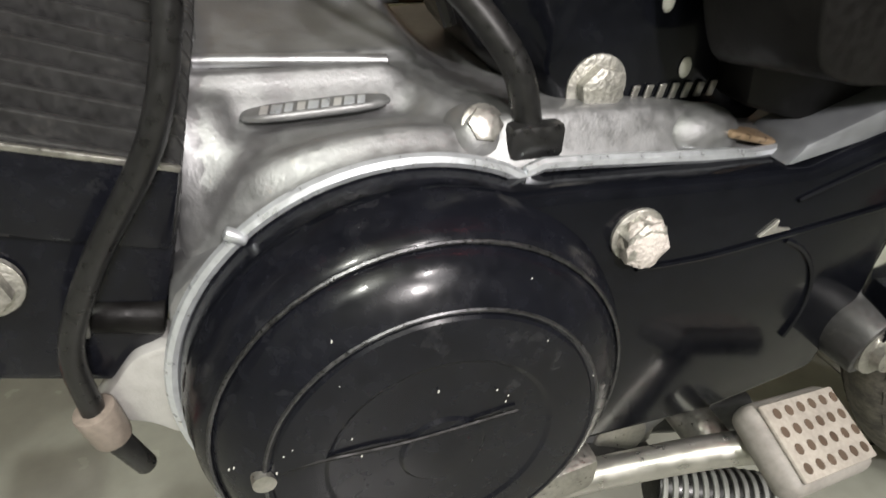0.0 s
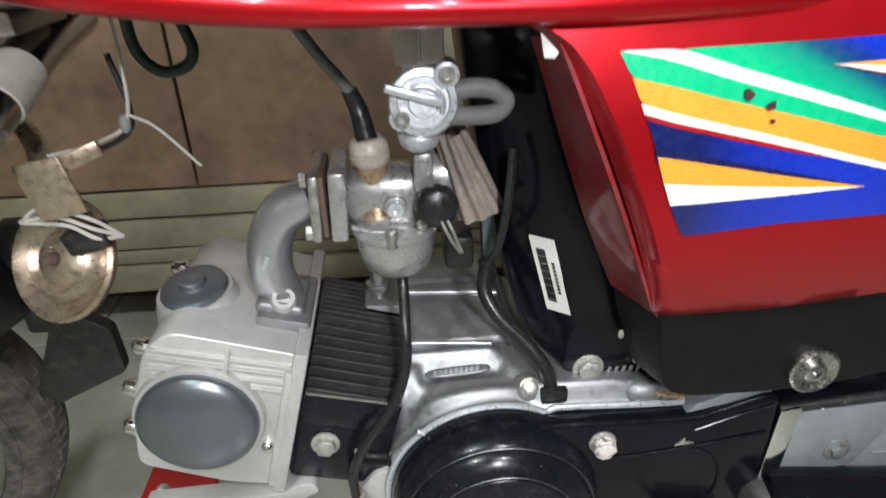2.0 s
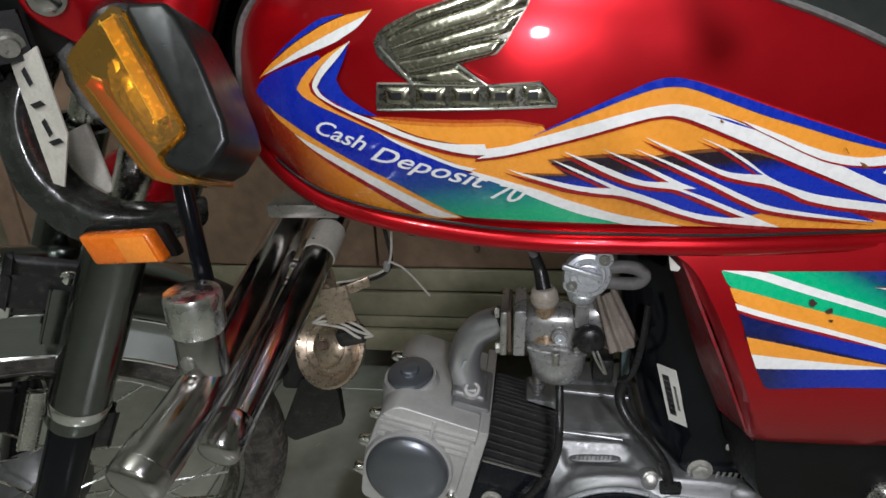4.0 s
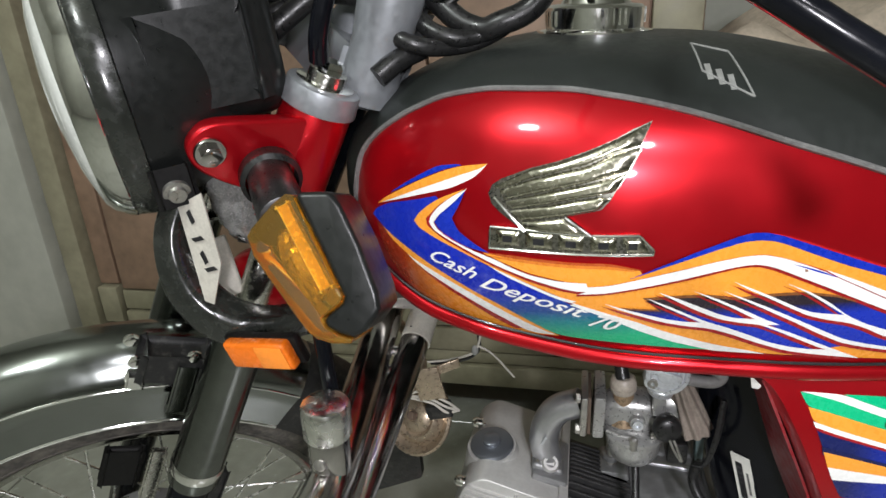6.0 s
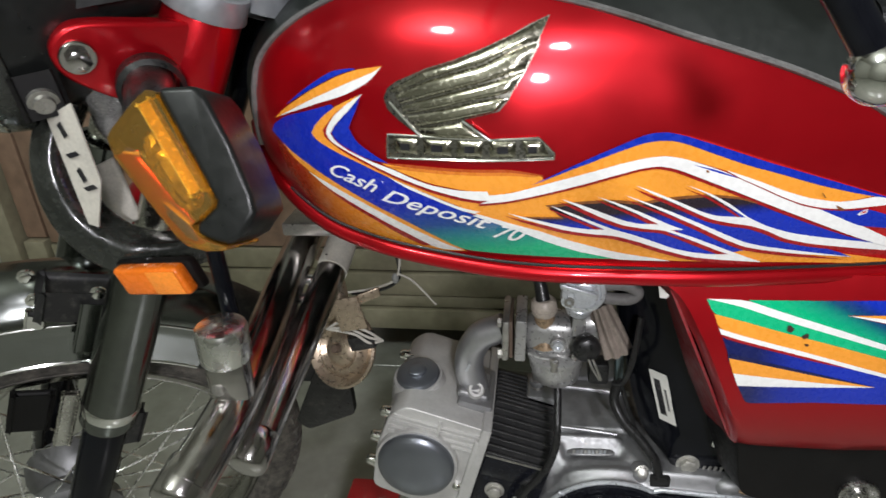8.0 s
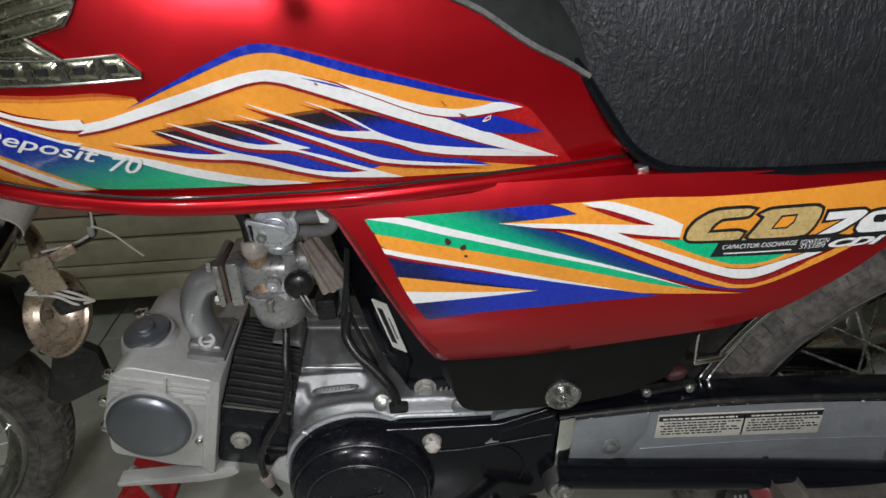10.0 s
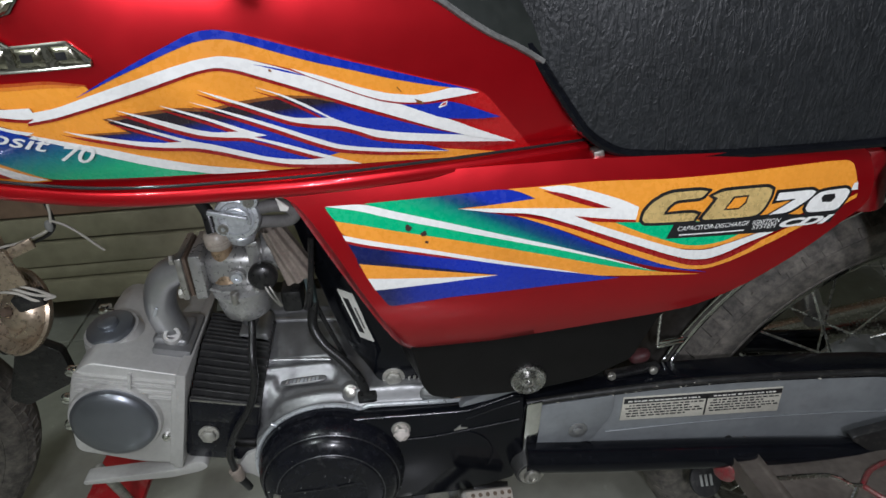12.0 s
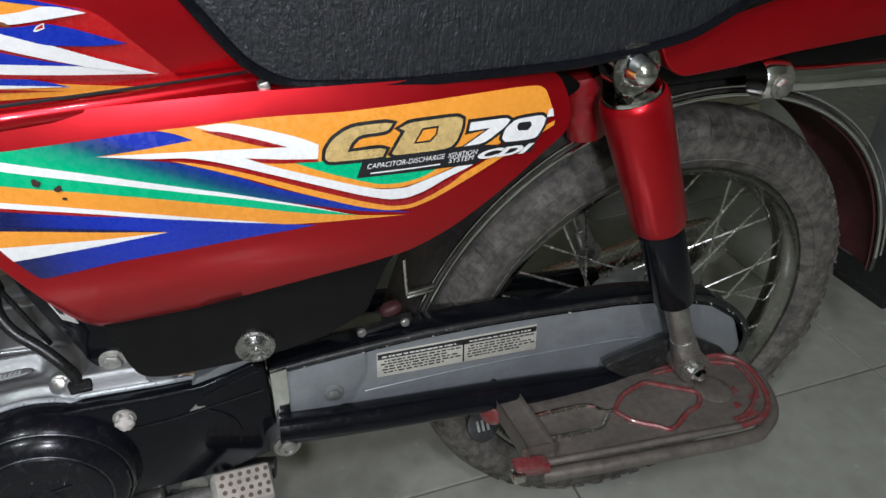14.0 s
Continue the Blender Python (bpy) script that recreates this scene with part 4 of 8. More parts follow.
decal("upper_field_sticker", "orange", tank, 11, [(-0.2371, 0.7414), (-0.2212, 0.7417), (-0.1995, 0.7408), (-0.1787, 0.7407), (-0.1585, 0.7409), (-0.1469, 0.7392), (-0.1402, 0.7369), (-0.1387, 0.7344), (-0.1262, 0.7394), (-0.1109, 0.7448), (-0.0958, 0.7502), (-0.0838, 0.7539), (-0.0751, 0.7549), (-0.0667, 0.7543), (-0.0586, 0.7518), (-0.0395, 0.7439), (-0.0223, 0.7371), (-0.0043, 0.7313), (0.0207, 0.7226), (0.0404, 0.7169), (0.0551, 0.7133), (0.0436, 0.7113), (0.0333, 0.7109), (0.0199, 0.7129), (-0.0055, 0.7217), (-0.0349, 0.7348), (-0.0602, 0.7437), (-0.0713, 0.746), (-0.083, 0.7448), (-0.0978, 0.7419), (-0.1127, 0.7382), (-0.1275, 0.7347), (-0.1427, 0.7308), (-0.1584, 0.7265), (-0.1709, 0.7247), (-0.1716, 0.7272), (-0.1855, 0.7272), (-0.2069, 0.7305), (-0.2214, 0.7354)])
decal("shade_sticker", "rust", tank, 12, [(-0.2379, 0.7417), (-0.2212, 0.7421), (-0.1995, 0.7412), (-0.1787, 0.741), (-0.1585, 0.7416), (-0.1402, 0.738), (-0.1392, 0.7369), (-0.1585, 0.7398), (-0.1786, 0.7392), (-0.1995, 0.7393), (-0.2213, 0.7401)])
decal("shade_sticker", "amber", tank, 13, [(-0.2372, 0.7402), (-0.2213, 0.7401), (-0.1995, 0.7393), (-0.1786, 0.7392), (-0.1585, 0.7398), (-0.1418, 0.7373), (-0.1451, 0.7366), (-0.1584, 0.7379), (-0.1786, 0.7373), (-0.1995, 0.7373), (-0.2213, 0.7382)])
decal("pin_sticker", "white", tank, 14, [(-0.2337, 0.7329), (-0.2218, 0.7283), (-0.2071, 0.7224), (-0.1891, 0.7154), (-0.1767, 0.7129), (-0.1803, 0.7118), (-0.1667, 0.7079), (-0.1534, 0.7035), (-0.1401, 0.6991), (-0.1271, 0.6932), (-0.1134, 0.6881), (-0.0993, 0.6828), (-0.0844, 0.6786), (-0.0686, 0.6754), (-0.0585, 0.6728), (-0.0906, 0.6741), (-0.101, 0.6774), (-0.1157, 0.6816), (-0.1294, 0.6873), (-0.1425, 0.6933), (-0.1551, 0.6998), (-0.1681, 0.7049), (-0.1815, 0.7096), (-0.1784, 0.7108), (-0.1891, 0.7131), (-0.2072, 0.7202), (-0.2219, 0.7261)])
decal("peak_sticker", "blue", tank, 15, [(-0.1466, 0.7315), (-0.1287, 0.74), (-0.11, 0.7482), (-0.0948, 0.7542), (-0.0857, 0.7578), (-0.0792, 0.7595), (-0.0708, 0.7596), (-0.0605, 0.7569), (-0.0387, 0.7489), (-0.0098, 0.7379), (0.0211, 0.7272), (0.0542, 0.7155), (0.0709, 0.7096), (0.0551, 0.7133), (0.0404, 0.7169), (0.0207, 0.7226), (-0.0043, 0.7313), (-0.0223, 0.7371), (-0.0395, 0.7439), (-0.0586, 0.7518), (-0.0667, 0.7543), (-0.0751, 0.7549), (-0.0838, 0.7539), (-0.0958, 0.7502), (-0.1109, 0.7448), (-0.1262, 0.7394)])
decal("inner_sticker", "blue", tank, 16, [(-0.2474, 0.7812), (-0.2517, 0.7721), (-0.2574, 0.7621), (-0.2534, 0.7542), (-0.2438, 0.7478), (-0.2325, 0.742), (-0.2441, 0.7431), (-0.258, 0.7473), (-0.2672, 0.7529), (-0.2703, 0.7575), (-0.2665, 0.7631), (-0.2564, 0.7727)])
decal("wave_sticker", "red", tank, 17, [(-0.2542, 0.7784), (-0.2669, 0.7695), (-0.2767, 0.7588), (-0.2758, 0.7538), (-0.2643, 0.7466), (-0.2443, 0.7387), (-0.2254, 0.7312), (-0.2071, 0.7246), (-0.1891, 0.7204), (-0.1767, 0.7192), (-0.1775, 0.7173), (-0.1613, 0.7195), (-0.1454, 0.7231), (-0.13, 0.7266), (-0.1149, 0.7299), (-0.0998, 0.7337), (-0.0847, 0.7375), (-0.0743, 0.7385), (-0.0646, 0.736), (-0.0481, 0.7288), (-0.025, 0.7182), (-0.0069, 0.7094), (0.0187, 0.6981), (0.0461, 0.6863), (0.0606, 0.6813), (0.0191, 0.7031), (-0.0242, 0.724), (-0.0637, 0.7404), (-0.0734, 0.7427), (-0.0837, 0.7419), (-0.1137, 0.7344), (-0.1437, 0.7278), (-0.1751, 0.7223), (-0.1785, 0.7254), (-0.2069, 0.7301), (-0.2441, 0.7419), (-0.2689, 0.753), (-0.2728, 0.7583), (-0.2649, 0.7679)])
decal("shade_sticker", "brown", tank, 18, [(-0.1514, 0.7107), (-0.1256, 0.7097), (-0.1379, 0.7184), (-0.1178, 0.7203), (-0.0975, 0.7204), (-0.0819, 0.7178), (-0.0709, 0.7198), (-0.0587, 0.7207), (-0.0433, 0.7211), (-0.025, 0.7182), (-0.0129, 0.7133), (-0.0257, 0.7135), (-0.0442, 0.7159), (-0.0722, 0.7143), (-0.0989, 0.7152), (-0.1194, 0.7152), (-0.125, 0.7071), (-0.1373, 0.706)])
decal("streak_field", "streak", tank, 19, [(-0.1484, 0.7094), (-0.1261, 0.7083), (-0.1357, 0.7164), (-0.1183, 0.7184), (-0.098, 0.7185), (-0.0824, 0.7159), (-0.0714, 0.7179), (-0.0591, 0.7187), (-0.0436, 0.7192), (-0.0252, 0.7169), (-0.013, 0.7126), (-0.0007, 0.7065), (0.0187, 0.6981), (0.0461, 0.6866), (0.0654, 0.6806), (0.0248, 0.6855), (-0.002, 0.6947), (0.0178, 0.6857), (0.0315, 0.6797), (0.044, 0.6753), (0.0538, 0.6704), (0.0171, 0.6762), (-0.0035, 0.681), (-0.0172, 0.6803), (-0.025, 0.6782), (-0.0346, 0.6776), (-0.0508, 0.6806), (-0.0661, 0.6859), (-0.0806, 0.6925), (-0.0949, 0.6975), (-0.1097, 0.6991), (-0.1238, 0.7021), (-0.1371, 0.7064)])
decal("streak_sticker", "red", tank, 20, [(-0.0876, 0.7273), (-0.0748, 0.7216), (-0.061, 0.715), (-0.0469, 0.7076), (-0.038, 0.7043), (-0.0206, 0.7024), (-0.0337, 0.7115), (-0.0449, 0.719), (-0.0583, 0.7258), (-0.0433, 0.7194), (-0.0305, 0.7114), (-0.019, 0.7021), (-0.0066, 0.6953), (0.0098, 0.6892), (0.0304, 0.6846), (0.0646, 0.6783), (0.0778, 0.6746), (0.0966, 0.6685), (0.0517, 0.6753), (0.023, 0.6806), (0.006, 0.6855), (-0.0053, 0.6918), (-0.0165, 0.6963), (-0.0292, 0.6988), (-0.0415, 0.7023), (-0.0531, 0.7084), (-0.0669, 0.716), (-0.0778, 0.7213)])
decal("streak_sticker", "white", tank, 21, [(-0.086, 0.729), (-0.0732, 0.7234), (-0.0595, 0.7168), (-0.0453, 0.7095), (-0.0364, 0.7063), (-0.019, 0.7043), (-0.0321, 0.7133), (-0.0434, 0.7208), (-0.0567, 0.7276), (-0.0417, 0.7212), (-0.0289, 0.7133), (-0.0174, 0.7041), (-0.005, 0.6973), (0.0113, 0.6913), (0.0319, 0.6868), (0.0661, 0.6805), (0.0793, 0.6768), (0.098, 0.6709), (0.0532, 0.6776), (0.0246, 0.6827), (0.0075, 0.6876), (-0.0037, 0.6938), (-0.0149, 0.6983), (-0.0276, 0.7008), (-0.0399, 0.7043), (-0.0514, 0.7103), (-0.0653, 0.7178), (-0.0762, 0.7231)])
decal("streak_sticker", "red", tank, 22, [(-0.094, 0.7216), (-0.0779, 0.7146), (-0.0654, 0.709), (-0.0483, 0.7003), (-0.0305, 0.6908), (-0.0181, 0.6844), (-0.0049, 0.6805), (0.0156, 0.676), (0.0523, 0.6685), (0.0154, 0.6736), (-0.0052, 0.6777), (-0.0185, 0.6813), (-0.0325, 0.6884), (-0.0488, 0.6978), (-0.0658, 0.7069), (-0.0795, 0.7141)])
decal("streak_sticker", "white", tank, 23, [(-0.0924, 0.7234), (-0.0762, 0.7165), (-0.0637, 0.7108), (-0.0467, 0.7023), (-0.0288, 0.6929), (-0.0164, 0.6865), (-0.0033, 0.6826), (0.0172, 0.6782), (0.0538, 0.6708), (0.017, 0.6758), (-0.0036, 0.6799), (-0.0168, 0.6834), (-0.0309, 0.6905), (-0.0471, 0.6998), (-0.0642, 0.7088), (-0.0779, 0.716)])
decal("streak_sticker", "red", tank, 24, [(-0.1309, 0.7212), (-0.1187, 0.7164), (-0.1059, 0.7103), (-0.0941, 0.7044), (-0.0843, 0.7013), (-0.072, 0.7005), (-0.0868, 0.7092), (-0.0999, 0.716), (-0.1099, 0.7217), (-0.0982, 0.7168), (-0.085, 0.7103), (-0.0727, 0.7038), (-0.0658, 0.7), (-0.0565, 0.6959), (-0.0642, 0.6957), (-0.0503, 0.6901), (-0.0351, 0.6829), (-0.0257, 0.6783), (-0.0045, 0.6684), (-0.0179, 0.6727), (-0.0308, 0.6779), (-0.0447, 0.6846), (-0.0596, 0.6921), (-0.0683, 0.6959), (-0.0806, 0.6974), (-0.0923, 0.7001), (-0.1056, 0.7063), (-0.1181, 0.7136)])
decal("streak_sticker", "white", tank, 25, [(-0.1292, 0.723), (-0.117, 0.7182), (-0.1042, 0.7122), (-0.0924, 0.7064), (-0.0825, 0.7032), (-0.0703, 0.7024), (-0.0851, 0.7111), (-0.0982, 0.7179), (-0.1082, 0.7234), (-0.0965, 0.7186), (-0.0833, 0.7122), (-0.0711, 0.7058), (-0.0641, 0.702), (-0.0548, 0.6979), (-0.0625, 0.6978), (-0.0486, 0.6922), (-0.0334, 0.685), (-0.024, 0.6805), (-0.0029, 0.6707), (-0.0163, 0.6749), (-0.0292, 0.68), (-0.043, 0.6868), (-0.0578, 0.6941), (-0.0666, 0.6979), (-0.0788, 0.6995), (-0.0905, 0.7021), (-0.1039, 0.7083), (-0.1164, 0.7155)])
decal("streak_sticker", "red", tank, 26, [(-0.1624, 0.7116), (-0.1523, 0.7086), (-0.139, 0.7047), (-0.1254, 0.7008), (-0.1141, 0.6986), (-0.1037, 0.6979), (-0.1152, 0.7044), (-0.1278, 0.711), (-0.1373, 0.717), (-0.1247, 0.7113), (-0.1121, 0.7047), (-0.099, 0.698), (-0.0878, 0.6938), (-0.0735, 0.6876), (-0.0618, 0.6821), (-0.0493, 0.6784), (-0.0362, 0.6761), (-0.0267, 0.676), (-0.0187, 0.6744), (-0.0045, 0.6684), (-0.0335, 0.672), (-0.05, 0.6747), (-0.0685, 0.6813), (-0.0832, 0.6876), (-0.0975, 0.6928), (-0.1123, 0.6949), (-0.1265, 0.6979), (-0.1399, 0.7025), (-0.1529, 0.7072)])
decal("streak_sticker", "white", tank, 27, [(-0.1603, 0.7136), (-0.1503, 0.7106), (-0.137, 0.7067), (-0.1235, 0.7029), (-0.1122, 0.7006), (-0.1018, 0.6999), (-0.1134, 0.7063), (-0.1259, 0.7129), (-0.1355, 0.7188), (-0.1229, 0.7132), (-0.1103, 0.7066), (-0.0972, 0.7), (-0.086, 0.6959), (-0.0717, 0.6898), (-0.06, 0.6843), (-0.0475, 0.6806), (-0.0345, 0.6784), (-0.025, 0.6782), (-0.0171, 0.6767), (-0.0029, 0.6707), (-0.0318, 0.6743), (-0.0482, 0.677), (-0.0667, 0.6835), (-0.0813, 0.6898), (-0.0956, 0.6949), (-0.1104, 0.6969), (-0.1246, 0.7), (-0.1378, 0.7046), (-0.1509, 0.7092)])
decal("wave_sticker", "white", tank, 28, [(-0.2458, 0.7831), (-0.2562, 0.7771), (-0.267, 0.7687), (-0.273, 0.761), (-0.2742, 0.7569), (-0.2712, 0.7522), (-0.2613, 0.7475), (-0.2442, 0.7407), (-0.2253, 0.7333), (-0.207, 0.7272), (-0.189, 0.723), (-0.1785, 0.7216), (-0.1715, 0.7218), (-0.1765, 0.7193), (-0.1605, 0.7215), (-0.1447, 0.725), (-0.1294, 0.7285), (-0.1143, 0.732), (-0.0993, 0.7358), (-0.0843, 0.7393), (-0.0739, 0.7403), (-0.0642, 0.7381), (-0.0477, 0.7309), (-0.0247, 0.7205), (-0.0066, 0.7121), (0.0189, 0.7006), (0.0462, 0.6882), (0.0661, 0.6801), (0.0793, 0.676), (0.098, 0.6709), (0.0716, 0.6841), (0.0535, 0.6937), (0.0328, 0.7035), (0.0197, 0.7098), (0.0037, 0.7169), (-0.0116, 0.7238), (-0.0235, 0.7291), (-0.035, 0.7342), (-0.0463, 0.7389), (-0.0601, 0.744), (-0.0712, 0.7463), (-0.0829, 0.7454), (-0.0976, 0.7425), (-0.1125, 0.7388), (-0.1273, 0.7353), (-0.1425, 0.7314), (-0.1582, 0.7271), (-0.1707, 0.7254), (-0.1716, 0.728), (-0.189, 0.7276), (-0.2069, 0.7301), (-0.2178, 0.7337), (-0.2288, 0.7385), (-0.2441, 0.7427), (-0.2592, 0.7479), (-0.2681, 0.7531), (-0.2707, 0.7574), (-0.2669, 0.763), (-0.256, 0.7727)])
decal("flame_sticker", "blue", tank, 29, [(-0.055, 0.7401), (-0.0353, 0.7327), (-0.0205, 0.7281), (-0.0056, 0.7208), (0.0132, 0.712), (0.0296, 0.7071), (0.0398, 0.7051), (0.0538, 0.7054), (0.0644, 0.7015), (0.0871, 0.6904), (0.0716, 0.6911), (0.05, 0.6945), (0.0396, 0.6997), (0.0196, 0.7095), (0.0006, 0.7183), (-0.0235, 0.7288), (-0.0408, 0.7361)])
decal("flame_sticker", "red", tank, 30, [(-0.0364, 0.735), (-0.0265, 0.7297), (-0.0148, 0.7238), (0.0004, 0.716), (0.013, 0.7103), (0.0262, 0.7068), (0.0398, 0.7051), (0.0263, 0.7082), (0.0068, 0.7149), (-0.0146, 0.7254)])
decal("flame_sticker", "white", tank, 31, [(-0.0357, 0.7358), (-0.0232, 0.731), (-0.0113, 0.726), (0.0009, 0.7206), (0.0167, 0.715), (0.0333, 0.7116), (0.0454, 0.7121), (0.0548, 0.7137), (0.0618, 0.7125), (0.0727, 0.7083), (0.0539, 0.7072), (0.0399, 0.7065), (0.0263, 0.7079), (0.0131, 0.7113), (0.0004, 0.7167), (-0.0147, 0.7245), (-0.0264, 0.7301)])
decal("chip_mark", "brown", tank, 32, [(0.0325, 0.7096), (0.0365, 0.708), (0.0388, 0.7056), (0.0351, 0.7061)])
decal("chip_mark", "white", tank, 33, [(0.047, 0.7023), (0.0489, 0.7046), (0.0528, 0.7059), (0.0523, 0.7031), (0.0484, 0.7018)])
decal("chip_mark", "scarlet", tank, 34, [(0.0481, 0.7029), (0.0496, 0.7042), (0.0521, 0.7053), (0.0517, 0.7035)])
decal("chip_mark", "brown", tank, 35, [(0.0223, 0.7184), (0.0233, 0.7179), (0.0257, 0.7146), (0.0248, 0.715)])
decal("chip_mark", "brown", tank, 36, [(-0.0473, 0.7368), (-0.0458, 0.7363), (-0.0452, 0.735), (-0.0469, 0.7352)])
decal("field_sticker", "green", cover, 1, [(-0.0049, 0.6408), (0.0142, 0.6411), (0.0511, 0.6418), (0.0903, 0.6431), (0.1128, 0.6353), (0.0882, 0.6331), (0.0562, 0.6324), (0.0804, 0.6269), (0.0994, 0.6225), (0.1225, 0.6131), (0.1465, 0.6003), (0.1672, 0.5911), (0.1973, 0.578), (0.2388, 0.5638), (0.2025, 0.5719), (0.168, 0.5836), (0.127, 0.5969), (0.0877, 0.6093), (0.05, 0.622), (0.0134, 0.6329)])
decal("stripe_sticker", "green2", cover, 2, [(-0.0308, 0.6407), (-0.0082, 0.637), (0.0132, 0.6299), (0.0499, 0.6193), (0.0877, 0.608), (0.127, 0.596), (0.164, 0.5835), (0.19, 0.5728), (0.2076, 0.5671), (0.1689, 0.5761), (0.1479, 0.5828), (0.1274, 0.5892), (0.1073, 0.5948), (0.0877, 0.6007), (0.0684, 0.6056), (0.0495, 0.6111), (0.0308, 0.6161), (0.0124, 0.6206), (-0.0057, 0.6257), (-0.0254, 0.6305)])
decal("stripe_sticker", "white", cover, 3, [(-0.0307, 0.6411), (-0.006, 0.6409), (0.0136, 0.6344), (0.0501, 0.6232), (0.0877, 0.6109), (0.1269, 0.5982), (0.1638, 0.5845), (0.1966, 0.5705), (0.164, 0.583), (0.127, 0.5956), (0.0877, 0.6072), (0.0498, 0.6185), (0.0131, 0.6291), (-0.0083, 0.6363)])
decal("stripe_sticker", "orange", cover, 4, [(-0.0254, 0.6309), (-0.0057, 0.6261), (0.0124, 0.621), (0.0495, 0.6116), (0.0877, 0.6012), (0.1273, 0.5896), (0.1688, 0.5766), (0.2075, 0.5677), (0.2339, 0.5629), (0.1826, 0.5673), (0.1532, 0.5707), (0.128, 0.5786), (0.1077, 0.5837), (0.0877, 0.5895), (0.0682, 0.5951), (0.049, 0.6006), (0.0301, 0.6058), (0.0115, 0.6105), (-0.0068, 0.6155), (-0.0214, 0.6209)])
decal("wedge_sticker", "bluefade", cover, 5, [(-0.0187, 0.615), (-0.0072, 0.6111), (0.0112, 0.6064), (0.0489, 0.5975), (0.0878, 0.5877), (0.1281, 0.5776), (0.1531, 0.5713), (0.1723, 0.5669), (0.1538, 0.5659), (0.1291, 0.5656), (0.0883, 0.5639), (0.0478, 0.5629), (0.0276, 0.5609), (0.0074, 0.559), (0.0039, 0.5606), (-0.0038, 0.5759), (-0.0123, 0.5988)])
decal("stripe_sticker", "red", cover, 6, [(-0.0206, 0.618), (-0.0069, 0.6139), (0.0114, 0.6089), (0.0489, 0.5993), (0.0877, 0.5895), (0.0488, 0.5966), (0.0111, 0.606), (-0.0073, 0.6106), (-0.0185, 0.6142)])
decal("stripe_sticker", "white", cover, 7, [(-0.0214, 0.6209), (-0.0067, 0.6163), (0.0116, 0.6114), (0.0302, 0.6067), (0.049, 0.6014), (0.0682, 0.596), (0.0877, 0.5905), (0.1076, 0.5847), (0.128, 0.5791), (0.1455, 0.5737), (0.1281, 0.5776), (0.1077, 0.5828), (0.0878, 0.5877), (0.0681, 0.5929), (0.0489, 0.5984), (0.03, 0.6033), (0.0113, 0.608), (-0.0071, 0.6127), (-0.0197, 0.6167)])
decal("shade_sticker", "navy", cover, 8, [(-0.0141, 0.6029), (0.0104, 0.5969), (0.0485, 0.5881), (0.0831, 0.5796), (0.0484, 0.5853), (0.01, 0.5921), (-0.0126, 0.5962)])
decal("stripe_sticker", "orange", cover, 9, [(-0.0126, 0.5988), (0.0102, 0.5943), (0.0484, 0.5862), (0.0831, 0.5796), (0.0483, 0.581), (0.0094, 0.5842), (-0.0082, 0.5861)])
decal("stripe_sticker", "white", cover, 10, [(-0.0082, 0.5866), (0.0094, 0.5847), (0.0483, 0.5814), (0.0831, 0.5796), (0.0482, 0.5775), (0.0284, 0.5768), (0.0087, 0.576), (-0.0038, 0.5759)])
decal("field_sticker", "orange", cover, 11, [(0.0903, 0.6431), (0.111, 0.6429), (0.1451, 0.6435), (0.1642, 0.6428), (0.1834, 0.6417), (0.2028, 0.6409), (0.2419, 0.6411), (0.2829, 0.6414), (0.3178, 0.6409), (0.3336, 0.6395), (0.3393, 0.6363), (0.3428, 0.6282), (0.3455, 0.6205), (0.3393, 0.6144), (0.3104, 0.6084), (0.2878, 0.5996), (0.2652, 0.5939), (0.2451, 0.5882), (0.2289, 0.5858), (0.2078, 0.5894), (0.1782, 0.6012), (0.1498, 0.6132), (0.1262, 0.6233), (0.0881, 0.6297), (0.0562, 0.6324), (0.0806, 0.6334), (0.109, 0.6352), (0.0996, 0.6401)])
decal("patch_sticker", "green2", cover, 12, [(0.1634, 0.614), (0.1793, 0.6122), (0.205, 0.6124), (0.2592, 0.6026), (0.2563, 0.5955), (0.2446, 0.591), (0.2303, 0.5894), (0.2158, 0.5909), (0.1987, 0.5975), (0.1819, 0.6048)])
decal("stripe_sticker", "orange", cover, 13, [(0.0948, 0.6248), (0.1185, 0.6188), (0.1381, 0.6109), (0.1583, 0.6022), (0.1791, 0.5927), (0.205, 0.5812), (0.2227, 0.5748), (0.2364, 0.5737), (0.2496, 0.5775), (0.2671, 0.5853), (0.2912, 0.5946), (0.3202, 0.606), (0.3334, 0.6094), (0.3473, 0.6134), (0.3467, 0.6101), (0.3344, 0.6058), (0.3088, 0.5964), (0.2925, 0.5894), (0.2686, 0.5792), (0.2529, 0.5725), (0.2377, 0.5683), (0.2218, 0.5692), (0.2018, 0.5761), (0.1671, 0.5921), (0.1383, 0.6062), (0.1186, 0.6151)])
decal("stripe_sticker", "red", cover, 14, [(0.0937, 0.6261), (0.1185, 0.62), (0.1381, 0.613), (0.1581, 0.6044), (0.1788, 0.5954), (0.2046, 0.5841), (0.2222, 0.5774), (0.2358, 0.5763), (0.2491, 0.5795), (0.2646, 0.5866), (0.2795, 0.5918), (0.2676, 0.5833), (0.25, 0.5754), (0.2369, 0.5716), (0.2232, 0.5727), (0.2053, 0.5797), (0.1793, 0.5913), (0.1584, 0.6009), (0.1382, 0.6101), (0.1186, 0.618)])
